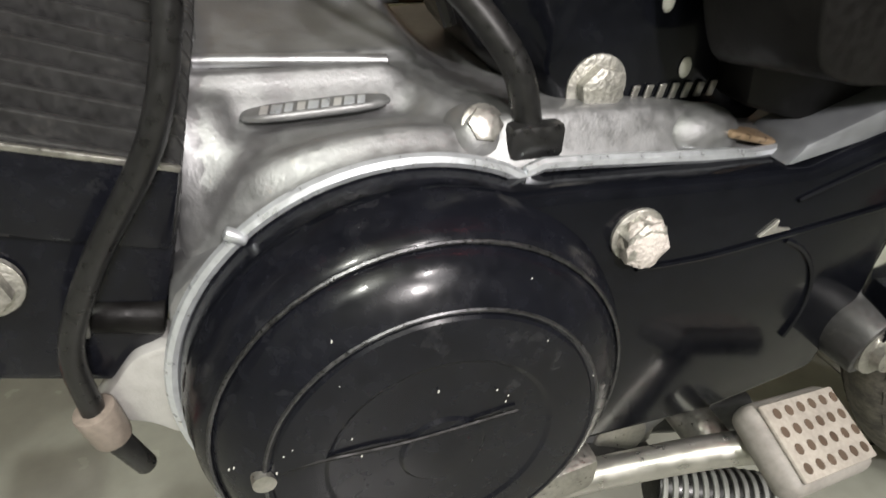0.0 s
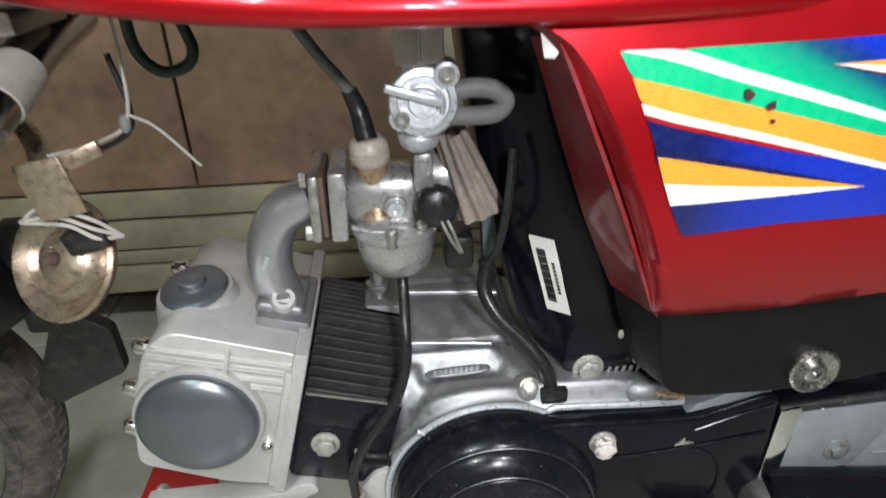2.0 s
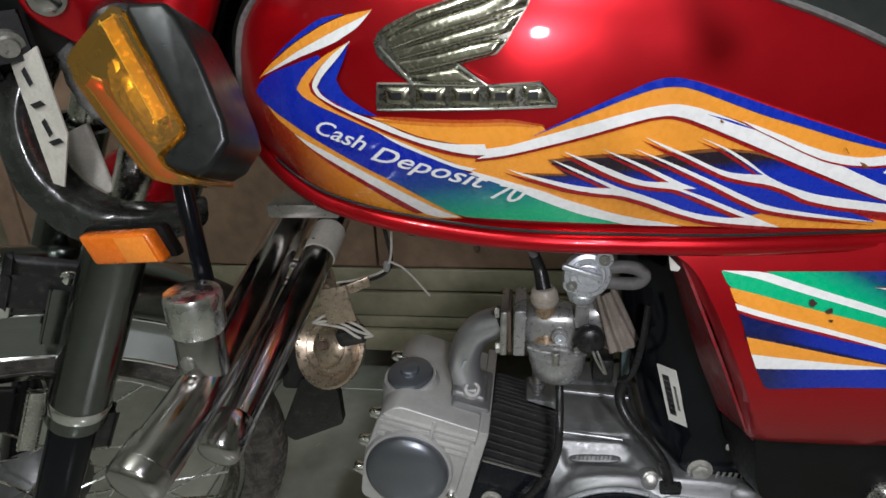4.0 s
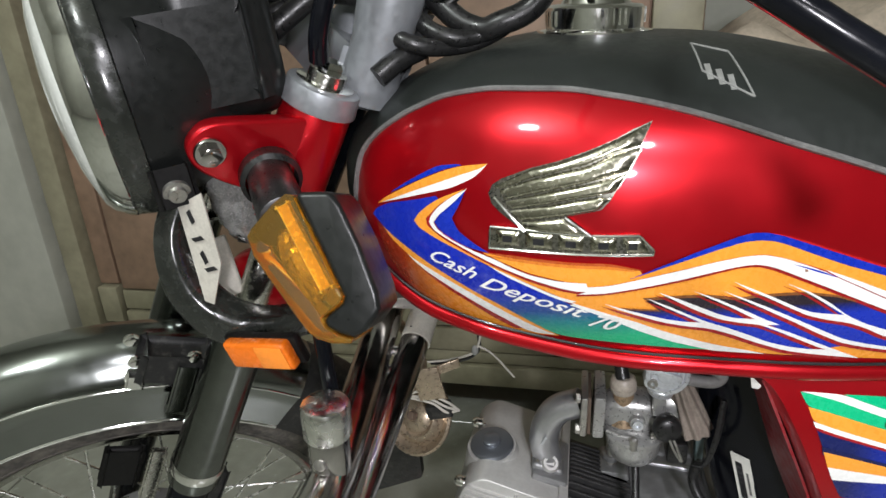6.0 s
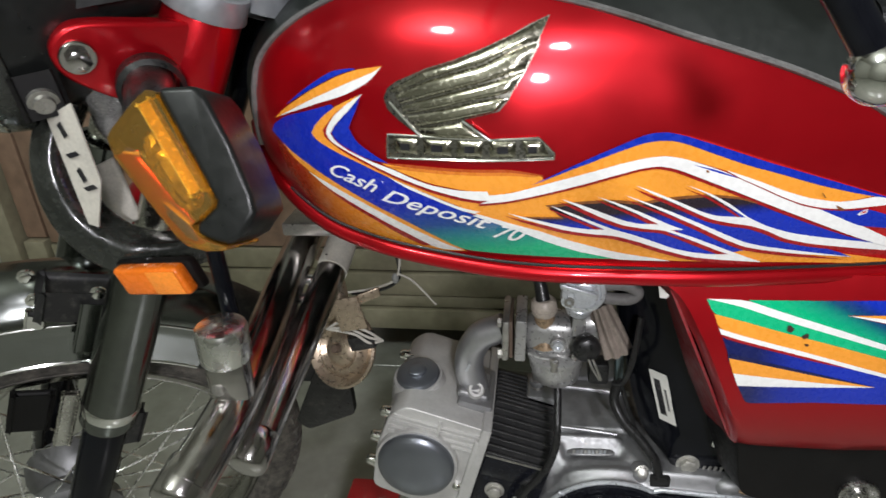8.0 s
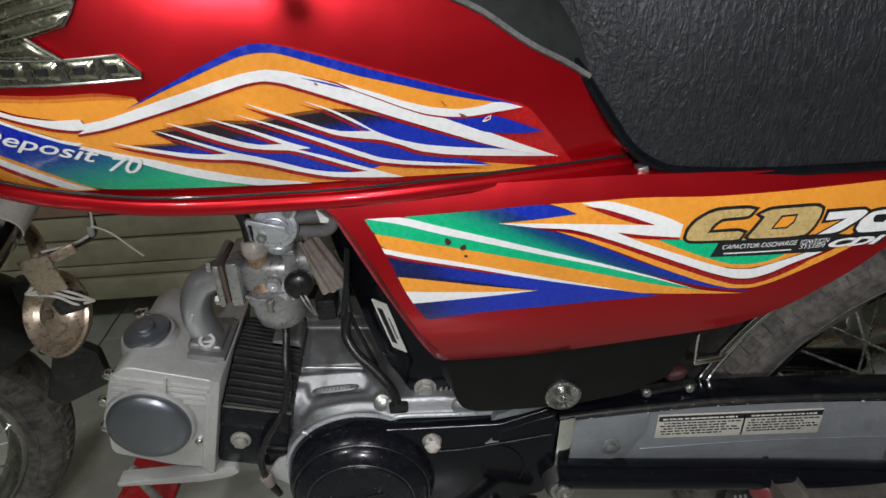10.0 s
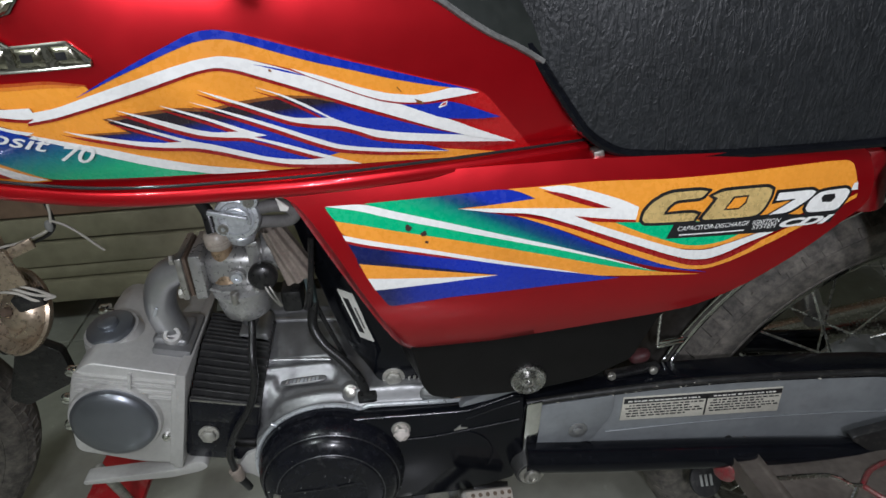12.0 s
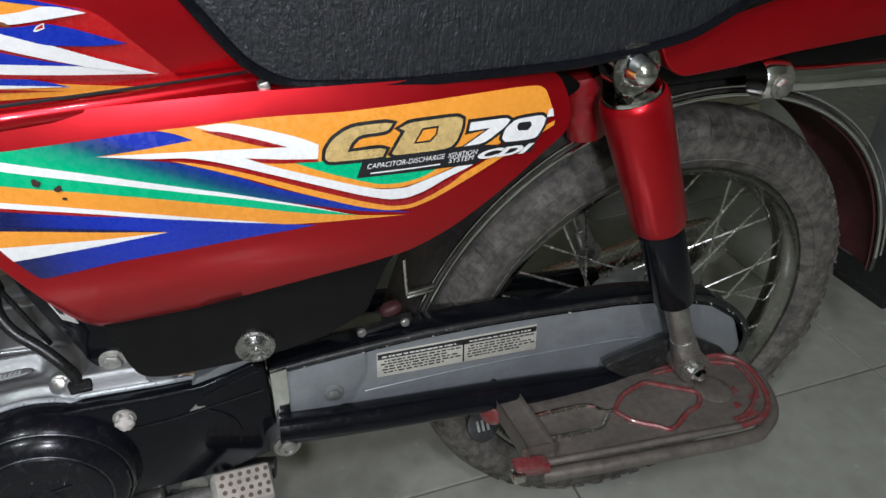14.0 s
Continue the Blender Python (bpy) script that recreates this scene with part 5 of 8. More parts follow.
decal("stripe_sticker", "white", cover, 15, [(0.0562, 0.6328), (0.0881, 0.6305), (0.1261, 0.6273), (0.1617, 0.6242), (0.1453, 0.6299), (0.1261, 0.6369), (0.111, 0.6425), (0.1299, 0.6429), (0.149, 0.6369), (0.1685, 0.6296), (0.1804, 0.6234), (0.1787, 0.6143), (0.1574, 0.617), (0.1359, 0.6209), (0.1497, 0.614), (0.1782, 0.6021), (0.1992, 0.5934), (0.2164, 0.5871), (0.2331, 0.5854), (0.2451, 0.5882), (0.2653, 0.5934), (0.2879, 0.5992), (0.2846, 0.5943), (0.2623, 0.5873), (0.2468, 0.5803), (0.2347, 0.5774), (0.222, 0.5784), (0.2045, 0.5846), (0.1788, 0.5959), (0.1581, 0.6048), (0.138, 0.6134), (0.1185, 0.6212), (0.1032, 0.6257), (0.0805, 0.628)])
decal("stripe_sticker", "red", cover, 16, [(0.114, 0.6401), (0.1261, 0.638), (0.1453, 0.6311), (0.1617, 0.6242), (0.1493, 0.6257), (0.1299, 0.6331)])
decal("stripe_sticker", "red", cover, 17, [(0.1359, 0.6209), (0.1574, 0.617), (0.1787, 0.6143), (0.1788, 0.6126), (0.1575, 0.6145), (0.1457, 0.6164)])
decal("white_flash", "white", cover, 18, [(0.34, 0.6172), (0.3418, 0.6219), (0.345, 0.6226), (0.346, 0.6166)])

for word, (x0, z0), (x1, z1), cap in (("Cash", (-0.2781, 0.7314), (-0.2426, 0.7209), 0.0100), ("Deposit", (-0.2414, 0.7169), (-0.1712, 0.7004), 0.0100), ("70", (-0.1715, 0.6950), (-0.1500, 0.6912), 0.0112)):
    lettering("sticker_word", word, 0.02, 0.5, (x0, z0), (x1, z1), tank, 0.0052, WHITE_INK, red_panel, 0.0, cap, 0.0002)

# model plate on the side cover
def swell(pts, d):
    """The closed outline pts moved outwards by d, with mitred corners."""
    area = sum(pts[i - 1][0] * pts[i][1] - pts[i][0] * pts[i - 1][1] for i in range(len(pts)))
    s = 1 if area > 0 else -1
    out = []
    for i, p in enumerate(pts):
        a, b = (Vector(p) - Vector(pts[i - 1])).normalized(), (Vector(pts[(i + 1) % len(pts)]) - Vector(p)).normalized()
        n = Vector((a.y + b.y, -a.x - b.x)) * s
        n = n.normalized() if n.length > 1e-6 else Vector((a.y, -a.x)) * s
        k = max(0.6, n.dot(Vector((a.y, -a.x)) * s))
        out.append(tuple(Vector(p) + n * (d / k)))
    return out


C_OUT = soften([(0.1831, 0.6139), (0.1842, 0.6195), (0.1893, 0.6255), (0.1972, 0.6299), (0.2041, 0.6317), (0.2229, 0.6317), (0.2281, 0.6305), (0.2242, 0.6261), (0.2061, 0.626), (0.2006, 0.6217), (0.1975, 0.6163), (0.2185, 0.6161), (0.2222, 0.6146), (0.2196, 0.6102), (0.2132, 0.61), (0.1853, 0.6112)])
D_OUT = soften([(0.2258, 0.6113), (0.2358, 0.625), (0.232, 0.627), (0.2398, 0.6298), (0.2718, 0.6292), (0.2755, 0.6268), (0.2749, 0.622), (0.2708, 0.6135), (0.2664, 0.6094), (0.2581, 0.6088), (0.2276, 0.6099)])
D_HOLE = [(0.2406, 0.6157), (0.2471, 0.6251), (0.2586, 0.6251), (0.2569, 0.6193), (0.2521, 0.6153)]
SEVEN = soften([(0.281, 0.6237), (0.3074, 0.6226), (0.3105, 0.6205), (0.3072, 0.6169), (0.2904, 0.608), (0.2756, 0.6083), (0.295, 0.6178), (0.2794, 0.6182)])
NOUGHT = soften([(0.3146, 0.6203), (0.3357, 0.6196), (0.3393, 0.6165), (0.3376, 0.6117), (0.3323, 0.6048), (0.3278, 0.6038), (0.3065, 0.6056), (0.304, 0.609), (0.3066, 0.6153)])
part("model_shadow", flat_outline([(0.2015, 0.5977), (0.2065, 0.6089), (0.2253, 0.6089), (0.2794, 0.6086), (0.307, 0.6038), (0.332, 0.6022), (0.3281, 0.5944), (0.2907, 0.5965), (0.2847, 0.5938), (0.2606, 0.5954), (0.2079, 0.5975)], cover, 0.0018), INK, side_cover, "black printed strip")
for k, pts in enumerate((C_OUT, D_OUT, SEVEN, NOUGHT)):
    part("letter_edge", flat_outline(swell(pts, 0.0022), cover, 0.00190 + 0.00003 * k), INK, side_cover, "black printed outline")
part("model_letter", flat_outline(C_OUT, cover, 0.0021), GOLD_INK, side_cover, "gold printed letter C")
part("model_letter", flat_outline(D_OUT, cover, 0.0021), GOLD_INK, side_cover, "gold printed letter D")
part("hole_edge", flat_outline(D_HOLE, cover, 0.0022), INK, side_cover)
part("letter_hole", flat_outline(swell(D_HOLE, -0.0013), cover, 0.0023), ORANGE_INK, side_cover)
part("digit", flat_outline(SEVEN, cover, 0.0022), WHITE_INK, side_cover, "white printed seven")
part("digit", flat_outline(NOUGHT, cover, 0.0022), WHITE_INK, side_cover, "white printed nought")
part("digit_hole", flat_outline([(0.3175, 0.6174), (0.3264, 0.6169), (0.3276, 0.6138), (0.3246, 0.6109), (0.3169, 0.6121), (0.3157, 0.6152)], cover, 0.0023), INK, side_cover)
lettering("model_line", "CDI", 0.012, 0.45, (0.2825, 0.5977), (0.3300, 0.5945), cover, 0.0024, WHITE_INK, side_cover, 0, 0.0062, 0.0006)
lettering("model_line", "CAPACITOR-DISCHARGE", 0.006, 0.3, (0.2084, 0.6032), (0.2618, 0.6023), cover, 0.0022, WHITE_INK, side_cover, 0, 0.0034)
lettering("model_line", "IGNITION", 0.005, 0.3, (0.2635, 0.6021), (0.2857, 0.6013), cover, 0.0022, WHITE_INK, side_cover, 0, 0.0034)
lettering("model_line", "SYSTEM", 0.005, 0.3, (0.2638, 0.5985), (0.283, 0.5977), cover, 0.0022, WHITE_INK, side_cover, 0, 0.0034)
part("model_rule", flat_outline([(0.2105, 0.5995), (0.2583, 0.5983), (0.2583, 0.5992), (0.2105, 0.6004)], cover, 0.0022), WHITE_INK, side_cover)
for x, z, r in ((0.0226, 0.6225, 0.0035), (0.0328, 0.6176, 0.0032), (0.0343, 0.6113, 0.0018)):
    bm = flat_outline([(x + 0.75 * r * (0.85 + 0.16 * math.sin(3 * a + x * 900)) * math.cos(a), z + 0.75 * r * (0.8 + 0.2 * math.cos(2 * a + z * 700)) * math.sin(a)) for a in (2 * math.pi * k / 18 for k in range(18))], cover, 0.0018)
    part("paint_chip", bm, CHIP, side_cover, "rusty paint chip")

# seat
SEAT_B = [(0.055, 0.80), (0.088, 0.757), (0.122, 0.705), (0.150, 0.667), (0.175, 0.655), (0.26, 0.650), (0.344, 0.650), (0.44, 0.660), (0.50, 0.684), (0.62, 0.705), (0.78, 0.715)]
SEAT_T = [(0.055, 0.82), (0.09, 0.828), (0.18, 0.822), (0.30, 0.812), (0.45, 0.815), (0.62, 0.83), (0.78, 0.80)]
SEAT_W = [(0.055, 0.088), (0.12, 0.115), (0.20, 0.122), (0.34, 0.124), (0.62, 0.118), (0.78, 0.09)]


def seat_shell(u, v):
    x = 0.056 + 0.722 * u
    b, t, w = lerp(SEAT_B, x), lerp(SEAT_T, x), lerp(SEAT_W, x)
    a = v * math.pi
    c, s = math.cos(a), math.sin(a)
    p = 2 / 4.2
    crease = 0.0012 * math.sin(x * 190 + 9 * v) * abs(s)
    return Vector((x, -w * math.copysign(abs(c) ** p, c) * (1 + 0.02 * s), b + (t - b) * abs(s) ** p + crease))


bm = grid(seat_shell, 90, 40)
bmesh.ops.holes_fill(bm, edges=[e for e in bm.edges if e.is_boundary], sides=0)
seat = part("seat", bm, VINYL, bike, "black grained vinyl saddle", 60)
part("seat_piping", tube([(x, -lerp(SEAT_W, x) - 0.001, lerp(SEAT_B, x) + 0.002) for x in (0.06 + 0.012 * k for k in range(60))], 0.0035, 8, 2), BLACK_GLOSS, seat, "shiny black seat edge piping")

# red tail panel below the seat's back
tail = rounded([(0.429, 0.662), (0.441, 0.638), (0.455, 0.628), (0.502, 0.631), (0.553, 0.637), (0.641, 0.643), (0.80, 0.660), (0.80, 0.72), (0.62, 0.71), (0.50, 0.688)], 0.008, 3)
part("tail_panel", prism(tail, -0.112, 0.112, 0.006, 3), RED, bike, "glossy red tail panel")

# ---- engine ----
AX = Vector((-0.9659, 0, 0.2588))   # along the cylinder, to the front
UP = Vector((0.2588, 0, 0.9659))    # across it, upwards
HC = Vector((-0.252, 0, 0.417))     # middle of the round head cap
YY = Vector((0, 1, 0))


def en(u, y, v):
    return HC + AX * u + UP * v + YY * y


def en_prism(pts, y0, y1, w=0.002, seg=2):
    return prism([(en(u, 0, v).x, en(u, 0, v).z) for u, v in pts], y0, y1, w, seg)


# cylinder head
head = part("cylinder_head", en_prism(rounded([(0.036, -0.048), (0.041, 0.0), (0.036, 0.045), (0.022, 0.060), (-0.055, 0.056), (-0.0575, 0.0), (-0.057, -0.054), (-0.02, -0.056)], 0.008, 4), -0.064, 0.062, 0.005, 3), CAST_PALE, bike, "pale cast cylinder head with raised ribs")
part("cap_boss", lathe([(0, 0.0400), (0.004, 0.0398), (0.0055, 0.0390), (0.0055, 0.0)], en(0, -0.064, 0), (0, -1, 0), 48), CAST_PALE, head)
part("cam_cap", lathe([(0, 0.0368), (0.003, 0.0368), (0.005, 0.0358), (0.0080, 0.0315), (0.0105, 0.023), (0.0118, 0.012), (0.0122, 0)], en(0, -0.0695, 0), (0, -1, 0), 56), CAP_GREY, head, "round polished grey side cap", 60)
for v in (0.047, 0.041, 0.034, 0.028):
    part("rib", obox(en(-0.0105, -0.0645, v), AX * 0.0445, YY * 0.0022, UP * 0.0010, 0.0006), CAST_PALE, head)
part("rib", obox(en(-0.012, -0.0655, 0.040), AX * 0.0014, YY * 0.0026, UP * 0.014, 0.0006), CAST_PALE, head)
part("rib", obox(en(-0.050, -0.0655, -0.004), AX * 0.0035, YY * 0.003, UP * 0.048, 0.002), CAST_PALE, head)
part("head_flange", en_prism([(-0.050, -0.056), (-0.050, 0.060), (-0.059, 0.060), (-0.059, -0.056)], -0.069, 0.066, 0.002), CAST_PALE, head)
part("tappet_boss", lathe([(-0.012, 0.030), (0.006, 0.026), (0.012, 0.024), (0.012, 0)], en(0.016, -0.012, 0.047), UP * 0.93 + AX * 0.30 - YY * 0.15, 36), CAST_PALE, head, "", 50)
cap2 = part("tappet_cap", lathe([(0, 0.0205), (0.002, 0.0215), (0.005, 0.0205), (0.006, 0.018), (0.0065, 0.009), (0.010, 0.0085), (0.011, 0.007), (0.011, 0)], en(0.0190, -0.0145, 0.0585), UP * 0.93 + AX * 0.30 - YY * 0.15, 32), CAP_GREY, head, "grey round tappet cap")
for u, y, v in ((0.038, -0.044, 0.036), (0.042, -0.047, 0.006), (0.041, -0.047, -0.026), (0.036, 0.03, 0.05)):
    part("dome_nut", lathe([(-0.008, 0.0022), (0.0, 0.0022), (0, 0.0068), (0.0015, 0.0068), (0.0018, 0.0055), (0.007, 0.0052), (0.0095, 0.0035), (0.0105, 0)], en(u - 0.002, y - 0.006, v), AX, 20), CHROME, head, "bright dome nut")
part("dome_nut", lathe([(0, 0.0042), (0.004, 0.004), (0.006, 0.002), (0.0064, 0)], en(-0.043, -0.064, -0.018), (0, -1, 0), 18), CHROME, head)
part("inlet_flange", obox(en(-0.040, -0.012, 0.060), AX * 0.017, YY * 0.030, UP * 0.0045, 0.003), CAST, head)

# barrel with long fins on its upper side
barrel = part("barrel", en_prism(rounded([(-0.059, -0.050), (-0.059, 0.020), (-0.124, 0.020), (-0.124, -0.050)], 0.004, 2), -0.0595, 0.056, 0.004), BLACK_SPECKLED, bike, "black finned cylinder barrel")
for k in range(20):
    y = -0.0600 + 0.0060 * k
    t = min(0.055, 0.0270 + 0.66 * (y + 0.060)) if y < 0.02 else 0.055 - 0.66 * max(0, y - 0.03)
    part("fin", en_prism([(-0.0605, t - 0.022), (-0.0605, t), (-0.0625, t + 0.0015), (-0.1215, t - 0.0005), (-0.1235, t - 0.003), (-0.1235, t - 0.022)], y, y + 0.0026, 0.0005, 1), BLACK_FIN, barrel)
part("barrel_shoulder", en_prism([(-0.0610, 0.0), (-0.0610, 0.0262), (-0.1232, 0.0255), (-0.1232, 0.0)], -0.0615, -0.055, 0.002), BLACK_SPECKLED, barrel)
part("bright_edge", obox(en(-0.092, -0.0614, 0.0255), AX * 0.031, YY * 0.0008, UP * 0.0009, 0.0004), STEEL, barrel)
part("barrel_bolt", hexbolt((-0.179, -0.0615, 0.382), (0, -1, 0), 0.0072, 0.006, 0.0095), ZINC, barrel, "corroded bolt on a rusty washer")

# crankcase
RIM_C = (-0.0678, 0.3370)


def rim_line(x):
    d = x - RIM_C[0]
    arc = RIM_C[1] + math.sqrt(max(0.0, 0.0715 ** 2 - d * d)) if abs(d) < 0.0715 else RIM_C[1]
    straight = lerp([(-0.05, 0.402), (-0.02, 0.403), (0.03, 0.4005), (0.06, 0.399), (0.095, 0.402)], x)
    return max(arc, straight) if x > -0.05 else arc


SHELF = [(-0.05, 0.414), (-0.02, 0.4165), (0.01, 0.4155), (0.040, 0.411), (0.058, 0.404), (0.095, 0.402)]


def case_top(u, v):
    x = -0.1365 + 0.2315 * u
    y = -0.0680 + 0.1480 * v
    left = step01((-0.036 - x) / 0.020)
    plateau = 0.4165 + 0.16 * (y + 0.034)
    plateau -= 0.0060 * math.exp(-((y + 0.037) / 0.0060) ** 2) * step01((-0.052 - x) / 0.01) * step01((x + 0.118) / 0.008)
    plateau += 0.0045 * math.exp(-((y + 0.0235) / 0.0035) ** 2) * step01((-0.055 - x) / 0.01)
    plateau += 0.0030 * step01((y + 0.0135) / 0.002) + 0.0030 * step01((y - 0.0500) / 0.002)
    plateau += 0.0030 * step01((-0.122 - x) / 0.006)
    t = step01((y + 0.068) / (0.010 + 0.026 * left))
    z = t * (left * plateau + (1 - left) * lerp(SHELF, x)) + (1 - t) * (rim_line(x) - 0.001)
    z += 0.0050 * math.exp(-(((y + 0.056) / 0.005) ** 2)) * left * step01((x + 0.125) / 0.02)
    if u < 0.02:
        z -= 0.02
    return Vector((x, y, z))


crankcase = part("crankcase", grid(case_top, 110, 90), CAST, bike, "dusty cast aluminium crankcase", 60)
part("case_body", prism(rounded([(-0.137, 0.30), (-0.136, 0.405), (-0.125, 0.411), (-0.05, 0.411), (-0.035, 0.400), (0.09, 0.396), (0.10, 0.30), (0.02, 0.235), (-0.09, 0.232), (-0.135, 0.26)], 0.008, 3), -0.030, 0.10, 0.004), CAST, crankcase)
part("case_wall", prism(rounded([(-0.137, 0.30), (-0.137, 0.375), (-0.115, 0.390), (-0.09, 0.401), (-0.05, 0.401), (-0.03, 0.396), (0.09, 0.394), (0.09, 0.30), (0.02, 0.24), (-0.09, 0.24), (-0.135, 0.265)], 0.008, 3), -0.0685, -0.032, 0.003), CAST, crankcase)
rim_pts = [(RIM_C[0] + 0.0725 * math.cos(radians(a)), -0.0690, RIM_C[1] + 0.0725 * math.sin(radians(a))) for a in range(205, 60, -6)]
rim_pts += [(-0.027, -0.0690, 0.4040), (0.01, -0.0690, 0.4020), (0.05, -0.0690, 0.4000), (0.085, -0.0690, 0.402)]
part("joint_edge", tube(rim_pts, 0.0022, 8, 2), CAST_BRIGHT, crankcase, "bright machined joint edge")
part("bolt_boss", blob((-0.043, -0.052, 0.404), (0.0105, 0, 0), (0, 0.011, 0), (0, 0, 0.013), 2.4), CAST, crankcase)
part("case_bolt", hexbolt((-0.0425, -0.0575, 0.4125), (0, -0.80, 0.6), 0.0055, 0.0038, 0.0070), STEEL, crankcase)
part("dowel", rod((-0.1185, -0.0700, 0.3945), (-0.113, -0.0700, 0.3915), 0.0020), CAST_BRIGHT, crankcase)
plate = part("name_relief", blob((-0.0880, -0.0372, 0.4142), (0.0225, 0, 0.0012), (0, 0.0040, 0.0006), (0, -0.0002, 0.0016), 3.2, 32, 10), CAST, crankcase, "worn cast relief with pale plain marks")
for k in range(9):
    x = -0.1035 + 0.0036 * k
    part("relief_mark", obox((x, -0.0378, 0.4154 + 0.05 * (x + 0.088)), (0.0012 + 0.0004 * (k % 3 == 1), 0, 0), (0.0005, 0.0020, 0.0004), (0, -0.0003, 0.0005), 0.0002), CAST_BRIGHT if k % 3 else CAST_PALE, plate)
part("shelf_mound", blob((0.034, -0.058, 0.402), (0.016, 0, 0), (0, 0.010, 0), (0, 0, 0.012), 2.2), CAST, crankcase)
part("rust_patch", obox((0.050, -0.0625, 0.4045), (0.010, 0, -0.0025), (0, 0.006, 0), (0.0004, 0, 0.0012), 0.001), STAINED, crankcase, "rusty patch")
part("pipe_boss", prism(rounded([(-0.150, 0.425), (-0.150, 0.448), (-0.122, 0.446), (-0.120, 0.420)], 0.003, 2), 0.000, 0.040, 0.002), CAST, crankcase)
part("union_bolt", rod((-0.139, 0.016, 0.446), (-0.139, 0.016, 0.468), 0.0055), STEEL, crankcase)
part("union_bolt", rod((-0.139, 0.016, 0.452), (-0.139, 0.016, 0.458), 0.0085), CAST, crankcase)
part("left_ear", prism(rounded([(-0.166, 0.331), (-0.150, 0.352), (-0.136, 0.356), (-0.130, 0.322), (-0.142, 0.316), (-0.150, 0.324)], 0.003, 2), -0.064, -0.050, 0.002), CAST_PALE, crankcase)
part("front_stud", rod((-0.139, -0.058, 0.362), (-0.158, -0.058, 0.366), 0.0060, 0.0055), BLACK_PLASTIC, crankcase)
part("stud_washer", rod((-0.158, -0.058, 0.366), (-0.162, -0.058, 0.3668), 0.0072), CAST_PALE, crankcase)

# black left cover with the round generator dome
cover_outline = [(RIM_C[0] + 0.0700 * math.cos(radians(a)), RIM_C[1] + 0.0700 * math.sin(radians(a))) for a in range(310, 58, -9)]
cover_outline += [(-0.025, 0.4015), (0.03, 0.3990), (0.065, 0.3985), (0.108, 0.413), (0.117, 0.408), (0.1175, 0.338), (0.108, 0.300), (0.06, 0.288), (0.0, 0.287)]
left_cover = part("left_cover", prism(cover_outline, -0.0825, -0.066, 0.004, 3), BLACK_GLOSS, bike, "gloss black engine side cover")
dome = part("generator_dome", lathe([(0, 0.0705), (0.010, 0.0700), (0.022, 0.0672), (0.0265, 0.0645), (0.0285, 0.0628), (0.0290, 0.0620), (0.0303, 0.0616), (0.0345, 0.0580), (0.0378, 0.0535), (0.0395, 0.0500), (0.0402, 0.0488), (0.0397, 0.0478), (0.0405, 0.0470), (0.0412, 0.040), (0.0413, 0.034), (0.0405, 0.0325), (0.0402, 0.022), (0.0405, 0.013), (0.0413, 0.0118), (0.0416, 0.005), (0.0416, 0)], (RIM_C[0], -0.0675, RIM_C[1]), (0, -1, 0), 96), BLACK_SPECKLED, left_cover, "round black dome with fine raised rings", 25)
part("dome_ring", tube([(RIM_C[0] + 0.0630 * math.cos(radians(a)), -0.0968, RIM_C[1] + 0.0630 * math.sin(radians(a))) for a in range(0, 360, 6)], 0.0007, 6, 1, closed=True), DARK_STEEL, dome, "worn bright ring edge")
part("dome_ring", tube([(RIM_C[0] + 0.0494 * math.cos(radians(a)), -0.1072, RIM_C[1] + 0.0494 * math.sin(radians(a))) for a in range(0, 360, 6)], 0.0006, 6, 1, closed=True), DARK_STEEL, dome, "worn bright ring edge")
part("dome_rib", tube([(-0.1165, -0.1072, 0.3405), (-0.103, -0.1086, 0.3442), (-0.078, -0.1090, 0.3446), (-0.046, -0.1090, 0.3476)], 0.0006, 6, 6), BLACK_PLASTIC, dome)
part("dome_screw", lathe([(0, 0.0035), (0.003, 0.0032), (0.0035, 0)], (-0.1172, -0.1058, 0.3400), (0, -1, 0), 14), STEEL, dome)
speck = random.Random(4)
for k in range(18):
    a, r = speck.uniform(0.2, 3.3), speck.uniform(0.020, 0.066)
    part("paint_speck", blob((RIM_C[0] + r * math.cos(a), -lerp([(0.02, 0.1085), (0.047, 0.1082), (0.050, 0.1070), (0.0535, 0.1055), (0.058, 0.1022), (0.0616, 0.0980), (0.0628, 0.0962), (0.066, 0.092)], r), RIM_C[1] + r * math.sin(a)), (0.00025, 0, 0), (0, 0.0002, 0), (0.0001, 0, speck.uniform(0.0002, 0.0007)), 2, 6, 4), PAPER, dome)
part("cover_rib", tube([(0.004, -0.0830, 0.370), (0.03, -0.0832, 0.3705), (0.06, -0.0832, 0.374), (0.112, -0.0830, 0.381)], 0.0009, 6, 4), BLACK_GLOSS, left_cover)
part("cover_rib", tube([(0.062, -0.0830, 0.388), (0.09, -0.0830, 0.398), (0.112, -0.0830, 0.404)], 0.0009, 6, 4), BLACK_GLOSS, left_cover)
part("sprocket_ring", tube([(0.052 + 0.034 * math.cos(radians(a)), -0.0826, 0.340 + 0.034 * math.sin(radians(a))) for a in range(-28, 71, 14)], 0.0012, 6, 2), BLACK_GLOSS, left_cover)
part("paint_chip", prism([(0.050, 0.3755), (0.0565, 0.3815), (0.0565, 0.3785), (0.063, 0.3770)], -0.0838, -0.0822, 0.0003), ZINC, left_cover, "bare metal chip in the paint")
bolt = part("cover_bolt", hexbolt((0.0010, -0.0828, 0.3840), (0, -1, 0), 0.0075, 0.0075, 0.0090), ZINC, left_cover, "white corroded hexagon bolt")
crust = random.Random(9)
